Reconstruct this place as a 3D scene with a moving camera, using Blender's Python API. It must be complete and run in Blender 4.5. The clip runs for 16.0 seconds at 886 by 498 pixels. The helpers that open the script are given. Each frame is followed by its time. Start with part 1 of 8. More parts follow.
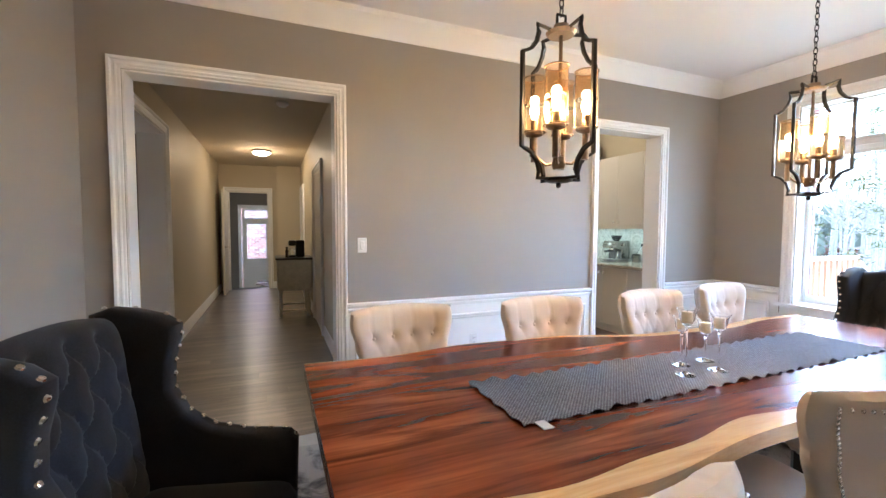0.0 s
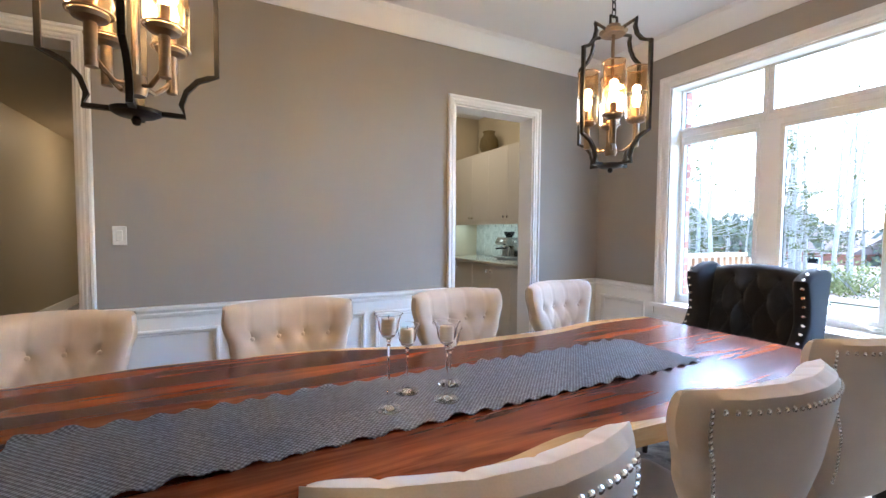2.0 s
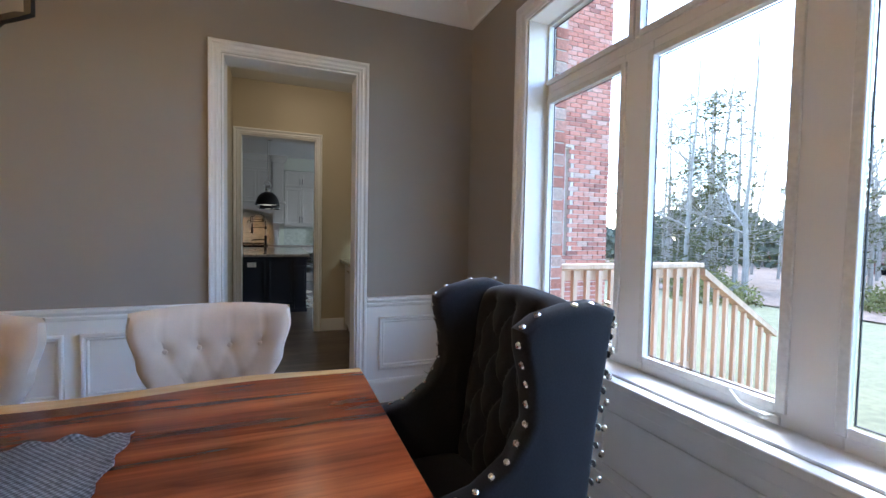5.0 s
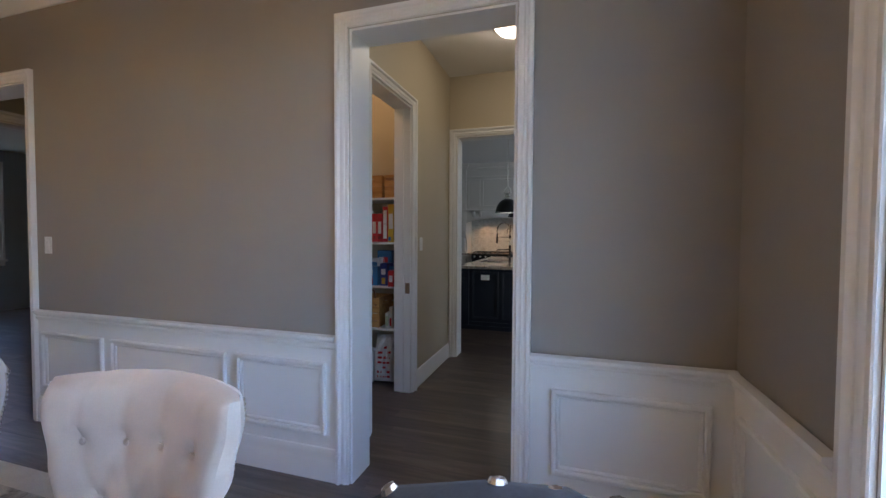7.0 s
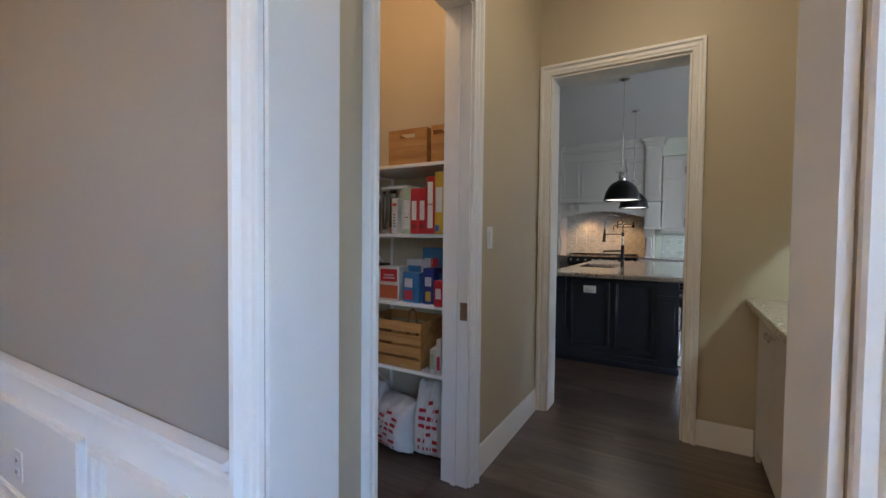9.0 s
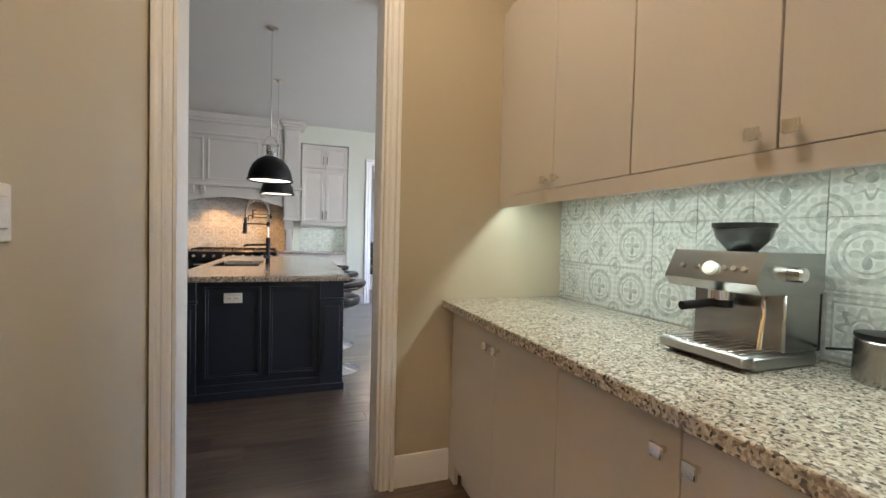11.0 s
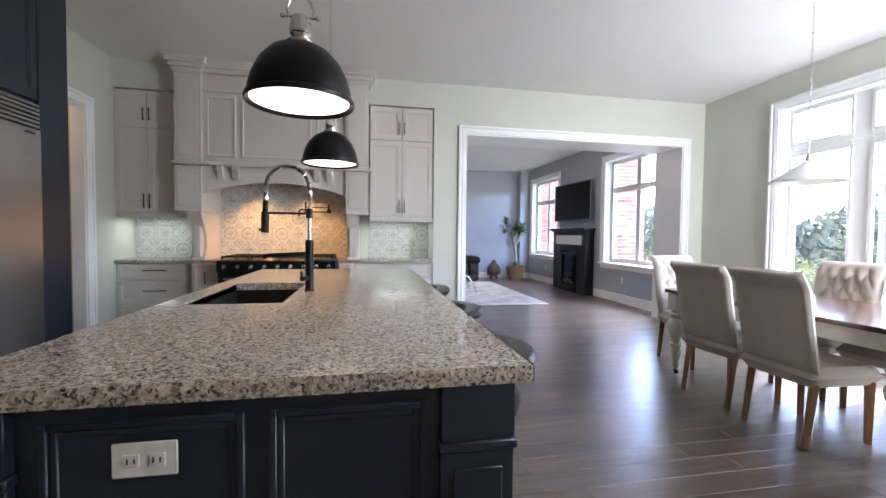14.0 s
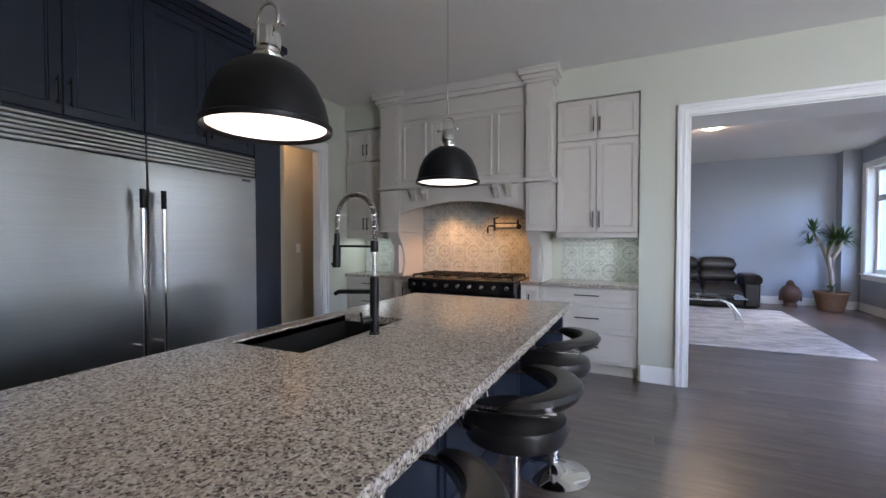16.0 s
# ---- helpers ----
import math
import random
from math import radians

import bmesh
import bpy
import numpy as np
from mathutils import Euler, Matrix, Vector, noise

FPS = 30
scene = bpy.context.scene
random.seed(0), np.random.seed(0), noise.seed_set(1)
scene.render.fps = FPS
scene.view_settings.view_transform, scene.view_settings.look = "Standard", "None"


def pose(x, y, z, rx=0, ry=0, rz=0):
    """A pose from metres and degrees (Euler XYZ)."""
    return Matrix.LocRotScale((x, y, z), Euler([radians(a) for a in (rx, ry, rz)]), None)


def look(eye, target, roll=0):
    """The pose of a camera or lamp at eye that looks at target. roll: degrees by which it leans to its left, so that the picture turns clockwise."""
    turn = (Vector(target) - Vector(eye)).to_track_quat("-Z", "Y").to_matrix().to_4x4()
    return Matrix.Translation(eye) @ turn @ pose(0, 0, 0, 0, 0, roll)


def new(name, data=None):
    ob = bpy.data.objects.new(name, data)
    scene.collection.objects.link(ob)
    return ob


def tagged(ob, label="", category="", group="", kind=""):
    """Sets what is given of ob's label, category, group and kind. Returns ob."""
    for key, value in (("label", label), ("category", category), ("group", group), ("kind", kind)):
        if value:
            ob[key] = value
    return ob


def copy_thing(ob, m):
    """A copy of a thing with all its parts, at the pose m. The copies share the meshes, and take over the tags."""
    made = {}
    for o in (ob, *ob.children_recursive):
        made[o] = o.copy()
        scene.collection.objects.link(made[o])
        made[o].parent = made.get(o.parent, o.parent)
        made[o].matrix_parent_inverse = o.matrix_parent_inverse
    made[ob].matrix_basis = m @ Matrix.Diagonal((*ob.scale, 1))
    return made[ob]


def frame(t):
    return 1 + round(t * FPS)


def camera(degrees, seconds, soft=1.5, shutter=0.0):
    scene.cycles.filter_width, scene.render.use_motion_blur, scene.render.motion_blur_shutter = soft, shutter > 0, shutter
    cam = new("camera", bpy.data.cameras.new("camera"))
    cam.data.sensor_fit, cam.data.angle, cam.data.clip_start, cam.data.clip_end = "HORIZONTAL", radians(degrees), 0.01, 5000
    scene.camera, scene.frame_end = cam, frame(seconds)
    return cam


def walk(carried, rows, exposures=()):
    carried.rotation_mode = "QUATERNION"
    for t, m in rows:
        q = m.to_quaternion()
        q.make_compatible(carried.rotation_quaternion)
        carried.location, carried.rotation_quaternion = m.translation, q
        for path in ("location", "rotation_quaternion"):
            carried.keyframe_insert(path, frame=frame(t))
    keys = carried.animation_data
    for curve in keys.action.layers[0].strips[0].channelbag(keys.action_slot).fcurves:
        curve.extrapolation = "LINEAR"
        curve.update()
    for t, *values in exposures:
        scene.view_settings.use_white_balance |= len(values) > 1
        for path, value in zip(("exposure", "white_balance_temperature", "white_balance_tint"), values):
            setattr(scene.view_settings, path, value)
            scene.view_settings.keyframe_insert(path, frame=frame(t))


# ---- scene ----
cam = camera(93.9, 16.0)
PATH = [
    (0, (-3.099, -3.339, 1.421), (-2.34, -1.491, 1.317), 0.2),
    (0.5, (-2.814, -3.326, 1.377), (-2.008, -1.498, 1.283), 0.1),
    (1, (-2.481, -3.293, 1.368), (-1.612, -1.494, 1.273), 0.3),
    (1.5, (-2.142, -3.291, 1.35), (-1.237, -1.51, 1.257), 0.4),
    (2, (-1.829, -3.261, 1.321), (-0.907, -1.488, 1.232), 0.4),
    (2.5, (-1.454, -3.25, 1.336), (-0.546, -1.47, 1.24), 0.2),
    (3, (-1.08, -3.245, 1.313), (-0.177, -1.462, 1.23), 0.2),
    (3.5, (-0.698, -3.215, 1.315), (0.204, -1.433, 1.225), 0.4),
    (5.8, (0.807, -2.8, 1.295), (1.134, -0.828, 1.227), 1.0),
    (6, (0.905, -2.691, 1.315), (1.072, -0.699, 1.247), 0.7),
    (6.5, (1.042, -2.379, 1.352), (0.805, -0.394, 1.282), 0.5),
    (7, (1.121, -1.967, 1.358), (0.522, -0.06, 1.293), 0.3),
    (7.5, (1.167, -1.59, 1.348), (0.322, 0.221, 1.282), 0.2),
    (8, (1.059, -1.176, 1.322), (0.099, 0.577, 1.259), 0.4),
    (8.5, (0.911, -0.811, 1.305), (-0.086, 0.921, 1.236), 0.0),
    (9, (0.715, -0.553, 1.286), (-0.277, 1.182, 1.224), 0.6),
    (9.5, (0.572, -0.261, 1.279), (-0.115, 1.616, 1.21), 0.8),
    (10, (0.472, -0.017, 1.261), (0.349, 1.978, 1.204), 1.0),
    (10.2, (0.46, 0.063, 1.264), (0.548, 2.06, 1.203), 1.1),
    (12.3, (0.226, 1.518, 1.228), (1.161, 3.285, 1.176), 1.7),
    (12.5, (0.235, 1.707, 1.225), (1.129, 3.495, 1.17), 1.6),
    (13, (0.29, 2.135, 1.213), (1.01, 4.0, 1.156), 1.1),
    (13.5, (0.317, 2.518, 1.219), (0.839, 4.447, 1.157), 0.5),
    (14, (0.370, 2.930, 1.227), (0.739, 4.894, 1.16), 0.6),
    (14.5, (0.450, 3.290, 1.243), (0.626, 5.281, 1.185), 0.3),
    (15, (0.622, 3.501, 1.288), (0.491, 5.496, 1.235), 0.2),
    (15.5, (0.871, 3.569, 1.329), (0.336, 5.495, 1.287), -0),
    (16, (1.208, 3.628, 1.368), (0.349, 5.433, 1.322), -0),
]
EXPOSURES = [(0, 4.82, 5300, 9), (1, 4.55, 5300, 9), (2, 4.28, 5350, 9), (3.5, 3.78, 5400, 10), (6, 2.95, 5600, 12), (7, 3.18, 5500, 13), (7.5, 3.58, 5450, 13), (8.5, 3.85, 5650, 13), (9, 3.72, 5700, 13), (9.5, 3.77, 5800, 14), (10, 4.08, 6150, 16), (12.5, 4.68, 6200, 18), (14, 4.56, 6150, 20), (15, 4.18, 6100, 21), (16, 4.02, 6000, 21)]
walk(cam, [(t, look(eye, target, roll)) for t, eye, target, roll in PATH], EXPOSURES)
# ---------- world and light ----------
world = bpy.data.worlds.new("world")
world.use_nodes = True
scene.world = world
wn = world.node_tree
sky = wn.nodes.new("ShaderNodeTexSky")
sky.sky_type = "NISHITA"
sky.sun_disc = False
sky.sun_elevation = radians(50)
sky.sun_rotation = radians(75)
sky.dust_density = 0.6
sky.air_density = 1.0
wn.links.new(sky.outputs[0], wn.nodes["Background"].inputs[0])
wn.nodes["Background"].inputs[1].default_value = 0.15
sun = new("sun", bpy.data.lights.new("sun", "SUN"))
sun.data.energy, sun.data.angle, sun.data.color = 0.6, radians(35), (1, 0.97, 0.92)
sun.matrix_world = look((0, 0, 30), (-14, -9, 9))


def point_lamp(name, x, y, z, watts, color, r=0.03):
    ob = new(name, bpy.data.lights.new(name, "POINT"))
    ob.data.energy, ob.data.color, ob.data.shadow_soft_size = watts, color, r
    ob.location = (x, y, z)
    return ob


def strip_lamp(name, m, sx, sy, watts, color):
    ob = new(name, bpy.data.lights.new(name, "AREA"))
    ob.data.shape, ob.data.size, ob.data.size_y = "RECTANGLE", sx, sy
    ob.data.energy, ob.data.color = watts, color
    ob.matrix_world = m
    return ob


WARM = (1.0, 0.66, 0.34)
COOL = (0.86, 1.0, 0.9)
# chandeliers
CH = ((-2.03, -1.96), (-0.32, -1.96))
for cx, cy in CH:
    for a in range(4):
        an = radians(45 + 90 * a)
        point_lamp("chandelier_bulb_light", cx + 0.1 * math.cos(an), cy + 0.1 * math.sin(an), 1.94, 0.02, WARM, 0.02)
# ceiling domes: hall, mudroom, servery, living room; the other lamps have no fixture
point_lamp("hall_light", -3.27, 4.92, 2.62, 0.55, (1.0, 0.58, 0.24), 0.1)
point_lamp("mudroom_light", -3.6, 8.6, 2.1, 0.2, (1, 0.7, 0.4), 0.08)
# added low fill without a fixture, warms the stair half wall
point_lamp("stair_light", -5.0, 2.2, 0.6, 0.22, (1.0, 0.6, 0.22), 0.1)
point_lamp("servery_light", 0.63, 1.49, 2.96, 0.19, (1.0, 0.66, 0.42), 0.1)
# added unseen fill that warms the pantry shelves and back wall
point_lamp("pantry_light", -0.75, 1.0, 2.85, 0.75, (1.0, 0.6, 0.28), 0.08)
point_lamp("living_light", 2.12, 10.98, 2.88, 0.7, (1, 0.75, 0.5), 0.1)
# added fill with no fixture, kept out of view above the door head
point_lamp("passage_light", -2.72, 7.5, 2.72, 0.3, (1.0, 0.62, 0.3), 0.1)
# under-cabinet strips
strip_lamp("servery_strip", pose(1.42, 1.33, 1.452, 0, 0, 0), 0.015, 2.12, 0.34, (0.82, 1.0, 0.88))
strip_lamp("cabinet_strip_left", pose(-1.99, 8.21, 1.39, 0, 0, 0), 0.4, 0.03, 0.09, COOL)
strip_lamp("cabinet_strip_right", pose(0.81, 8.21, 1.39, 0, 0, 0), 0.6, 0.03, 0.08, COOL)
# hood spots
for hx in (-0.92, -0.30):
    s = new("hood_spot", bpy.data.lights.new("hood_spot", "SPOT"))
    s.data.energy, s.data.color, s.data.spot_size, s.data.spot_blend = 3.0, (1.0, 0.52, 0.2), radians(105), 0.6
    s.data.shadow_soft_size = 0.12
    s.matrix_world = look((hx, 8.15, 1.875), (hx, 8.27, 0.9))
# pendants
PEND = ((0.066, 4.746), (0.066, 6.12))
for px, py in PEND:
    strip_lamp("pendant_light", pose(px + 0.06, py - 0.15, 1.724), 0.34, 0.34, 0.03, (1, 0.8, 0.52)).data.shape = "DISK"
# added daylight fill inside the kitchen, in front of the south window's lowered blind
strip_lamp("south_window_sky", pose(4.34, 2.83, 1.85, 76, 0, 0), 0.55, 1.5, 8, (0.92, 0.97, 1))

# ---------- materials ----------


def nodes_of(name, rough=0.5, metal=0.0):
    m = bpy.data.materials.new(name)
    m.use_nodes = True
    p = m.node_tree.nodes["Principled BSDF"]
    p.inputs["Roughness"].default_value = rough
    p.inputs["Metallic"].default_value = metal
    return m, m.node_tree.nodes, m.node_tree.links, p


def rgba(c):
    return (*c, 1.0)


def tex_coord(n, l, scale=(1, 1, 1), kind="Object"):
    tc = n.new("ShaderNodeTexCoord")
    mp = n.new("ShaderNodeMapping")
    mp.inputs["Scale"].default_value = scale
    l.new(tc.outputs[kind], mp.inputs[0])
    return mp.outputs[0]


def noise_tex(n, l, vec, scale, detail=4, rough=0.5, dist=0.0):
    t = n.new("ShaderNodeTexNoise")
    t.inputs["Scale"].default_value = scale
    t.inputs["Detail"].default_value = detail
    t.inputs["Roughness"].default_value = rough
    t.inputs["Distortion"].default_value = dist
    l.new(vec, t.inputs["Vector"])
    return t.outputs["Fac"]


def ramp(n, l, fac, stops):
    r = n.new("ShaderNodeValToRGB")
    e = r.color_ramp.elements
    while len(e) < len(stops):
        e.new(0.5)
    for i, (p, c) in enumerate(stops):
        e[i].position, e[i].color = p, rgba(c)
    l.new(fac, r.inputs[0])
    return r.outputs[0]


def mixc(n, l, a, b, fac, mode="MIX"):
    m = n.new("ShaderNodeMix")
    m.data_type, m.blend_type = "RGBA", mode
    for s, v in ((m.inputs[0], fac), (m.inputs[6], a), (m.inputs[7], b)):
        if hasattr(v, "links"):
            l.new(v, s)
        elif isinstance(v, tuple):
            s.default_value = rgba(v)
        else:
            s.default_value = v
    return m.outputs[2]


def bump(n, l, p, h, strength=0.2, dist=0.01):
    b = n.new("ShaderNodeBump")
    b.inputs["Strength"].default_value = strength
    b.inputs["Distance"].default_value = dist
    l.new(h, b.inputs["Height"])
    l.new(b.outputs[0], p.inputs["Normal"])


def math_node(n, l, op, a, b=None):
    m = n.new("ShaderNodeMath")
    m.operation = op
    for s, v in zip(m.inputs, (a, b)):
        if v is None:
            continue
        if hasattr(v, "links"):
            l.new(v, s)
        else:
            s.default_value = v
    return m.outputs[0]


def plain(name, c, rough=0.5, metal=0.0, grain=60.0, vary=0.12, bumps=0.05, big=1.5, stretch=(1, 1, 1)):
    """A surface with fine grain, broad uneven tone and a little relief."""
    m, n, l, p = nodes_of(name, rough, metal)
    v = tex_coord(n, l, stretch)
    f1 = noise_tex(n, l, v, grain, 3)
    f2 = noise_tex(n, l, v, big, 4)
    dark = tuple(x * (1 - vary) for x in c)
    light = tuple(min(1, x * (1 + vary)) for x in c)
    c1 = ramp(n, l, f2, [(0.3, dark), (0.7, light)])
    c2 = ramp(n, l, f1, [(0.35, tuple(x * (1 - vary * 0.6) for x in c)), (0.65, light)])
    l.new(mixc(n, l, c1, c2, 0.5), p.inputs["Base Color"])
    r = n.new("ShaderNodeMapRange")
    r.inputs[3].default_value, r.inputs[4].default_value = max(0.02, rough - 0.06), min(1, rough + 0.06)
    l.new(f2, r.inputs[0])
    l.new(r.outputs[0], p.inputs["Roughness"])
    if bumps:
        bump(n, l, p, f1, bumps, 0.004)
    return m


def glow(name, c, strength):
    m, n, l, p = nodes_of(name, 0.4)
    p.inputs["Base Color"].default_value = rgba(c)
    p.inputs["Emission Color"].default_value = rgba(c)
    p.inputs["Emission Strength"].default_value = strength
    return m


def clear_glass(name, c=(1, 1, 1), rough=0.0, ior=1.45):
    m, n, l, p = nodes_of(name, rough)
    p.inputs["Base Color"].default_value = rgba(c)
    p.inputs["Transmission Weight"].default_value = 1.0
    p.inputs["IOR"].default_value = ior
    return m


def fabric(name, c, scale=260, vary=0.15, rough=0.9, sheen=0.3, bumps=0.25):
    m, n, l, p = nodes_of(name, rough)
    v = tex_coord(n, l)
    f1 = noise_tex(n, l, v, scale, 2)
    f2 = noise_tex(n, l, v, 7, 4)
    a = ramp(n, l, f1, [(0.3, tuple(x * (1 - vary) for x in c)), (0.7, tuple(min(1, x * (1 + vary)) for x in c))])
    b = ramp(n, l, f2, [(0.3, tuple(x * 0.86 for x in c)), (0.7, tuple(min(1, x * 1.1) for x in c))])
    l.new(mixc(n, l, a, b, 0.5), p.inputs["Base Color"])
    p.inputs["Sheen Weight"].default_value = sheen
    bump(n, l, p, f1, bumps, 0.002)
    return m


def wood(name, dark, mid, light, along=0, scale=1.0, rough=0.35, coat=0.0, bumps=0.08, contrast=1.0):
    """Long grain along the given axis, with a few broad bands."""
    m, n, l, p = nodes_of(name, rough)
    st = [9.0 * scale] * 3
    st[along] = 0.7 * scale
    v = tex_coord(n, l, tuple(st))
    oi = n.new("ShaderNodeObjectInfo")
    add = n.new("ShaderNodeVectorMath")
    add.operation = "ADD"
    mul = math_node(n, l, "MULTIPLY", oi.outputs["Random"], 37.0)
    cmb = n.new("ShaderNodeCombineXYZ")
    l.new(mul, cmb.inputs[0]), l.new(mul, cmb.inputs[1])
    l.new(v, add.inputs[0]), l.new(cmb.outputs[0], add.inputs[1])
    vv = add.outputs[0]
    f1 = noise_tex(n, l, vv, 1.2, 6, 0.6, 1.2)
    f2 = noise_tex(n, l, vv, 9.0, 4, 0.6, 0.3)
    c1 = ramp(n, l, f1, [(0.5 - 0.2 / contrast, dark), (0.5, mid), (0.5 + 0.2 / contrast, light)])
    c2 = ramp(n, l, f2, [(0.3, dark), (0.75, light)])
    l.new(mixc(n, l, c1, c2, 0.3), p.inputs["Base Color"])
    p.inputs["Coat Weight"].default_value = coat
    p.inputs["Coat Roughness"].default_value = 0.08
    if bumps:
        bump(n, l, p, f2, bumps, 0.003)
    return m


def plank_mat(name):
    m, n, l, p = nodes_of(name, 0.3)
    v = tex_coord(n, l, (0.8, 9, 9))
    oi = n.new("ShaderNodeObjectInfo")
    ge = n.new("ShaderNodeNewGeometry")
    rnd = math_node(n, l, "ADD", oi.outputs["Random"], ge.outputs["Random Per Island"])
    rnd = math_node(n, l, "FRACT", rnd)
    cmb = n.new("ShaderNodeCombineXYZ")
    mul = math_node(n, l, "MULTIPLY", rnd, 53.0)
    l.new(mul, cmb.inputs[0]), l.new(mul, cmb.inputs[1])
    add = n.new("ShaderNodeVectorMath")
    l.new(v, add.inputs[0]), l.new(cmb.outputs[0], add.inputs[1])
    f1 = noise_tex(n, l, add.outputs[0], 1.5, 6, 0.62, 1.0)
    f2 = noise_tex(n, l, add.outputs[0], 7.0, 4, 0.6)
    base = ramp(n, l, f1, [(0.28, (0.028, 0.017, 0.012)), (0.5, (0.066, 0.045, 0.035)), (0.75, (0.125, 0.092, 0.074))])
    tone = ramp(n, l, rnd, [(0.0, (0.68, 0.66, 0.66)), (1.0, (1.35, 1.3, 1.28))])
    l.new(mixc(n, l, base, tone, 1.0, "MULTIPLY"), p.inputs["Base Color"])
    r = n.new("ShaderNodeMapRange")
    r.inputs[3].default_value, r.inputs[4].default_value = 0.32, 0.48
    l.new(f2, r.inputs[0]), l.new(r.outputs[0], p.inputs["Roughness"])
    p.inputs["Specular IOR Level"].default_value = 0.5
    p.inputs["Coat Weight"].default_value = 1.0
    p.inputs["Coat IOR"].default_value = 1.65
    p.inputs["Coat Roughness"].default_value = 0.27
    wv = tex_coord(n, l, (5, 14, 14))
    f3 = noise_tex(n, l, wv, 1.0, 2)
    bump(n, l, p, math_node(n, l, "ADD", math_node(n, l, "MULTIPLY", f2, 0.3), f3), 0.22, 0.008)
    return m


def granite(name, tint=(1, 1, 1)):
    m, n, l, p = nodes_of(name, 0.12)
    v = tex_coord(n, l)
    w = noise_tex(n, l, v, 60, 3)
    vo = n.new("ShaderNodeTexVoronoi")
    vo.inputs["Scale"].default_value = 165
    mv = n.new("ShaderNodeVectorMath")
    sc = n.new("ShaderNodeVectorMath")
    sc.operation = "SCALE"
    nt = n.new("ShaderNodeTexNoise")
    nt.inputs["Scale"].default_value = 70
    l.new(v, nt.inputs["Vector"])
    l.new(nt.outputs["Color"], sc.inputs[0])
    sc.inputs[3].default_value = 0.012
    l.new(v, mv.inputs[0]), l.new(sc.outputs[0], mv.inputs[1])
    l.new(mv.outputs[0], vo.inputs["Vector"])
    sep = n.new("ShaderNodeSeparateColor")
    l.new(vo.outputs["Color"], sep.inputs[0])
    t = lambda c: tuple(a * b for a, b in zip(c, tint))
    col = ramp(n, l, sep.outputs[0], [(0.0, t((0.05, 0.05, 0.052))), (0.12, t((0.17, 0.155, 0.15))), (0.24, t((0.34, 0.29, 0.255))),
                                       (0.5, t((0.55, 0.485, 0.425))), (0.75, t((0.65, 0.605, 0.555))), (0.9, t((0.73, 0.70, 0.67))), (1.0, t((0.30, 0.27, 0.25)))])
    big = ramp(n, l, w, [(0.35, (0.6, 0.58, 0.56)), (0.6, (1, 1, 1))])
    l.new(mixc(n, l, col, big, 0.7, "MULTIPLY"), p.inputs["Base Color"])
    return m


def steel(name, along=2, c=(0.55, 0.55, 0.55), rough=0.28):
    m, n, l, p = nodes_of(name, rough, 1.0)
    st = [220.0] * 3
    st[along] = 1.5
    f = noise_tex(n, l, tex_coord(n, l, tuple(st)), 1.0, 3)
    l.new(ramp(n, l, f, [(0.3, tuple(x * 0.95 for x in c)), (0.7, tuple(x * 1.05 for x in c))]), p.inputs["Base Color"])
    bump(n, l, p, f, 0.012, 0.001)
    return m


def brick_mat(name):
    m, n, l, p = nodes_of(name, 0.85)
    ge = n.new("ShaderNodeNewGeometry")
    oi = n.new("ShaderNodeObjectInfo")
    rnd = math_node(n, l, "FRACT", math_node(n, l, "ADD", ge.outputs["Random Per Island"], oi.outputs["Random"]))
    v = tex_coord(n, l)
    c = ramp(n, l, rnd, [(0.0, (0.27, 0.12, 0.09)), (0.2, (0.44, 0.18, 0.125)), (0.6, (0.52, 0.225, 0.16)), (0.85, (0.54, 0.30, 0.23)), (1.0, (0.52, 0.40, 0.33))])
    f = noise_tex(n, l, v, 45, 4)
    l.new(mixc(n, l, c, ramp(n, l, f, [(0.3, (0.7, 0.7, 0.7)), (0.7, (1.15, 1.12, 1.1))]), 1.0, "MULTIPLY"), p.inputs["Base Color"])
    bump(n, l, p, f, 0.4, 0.004)
    return m


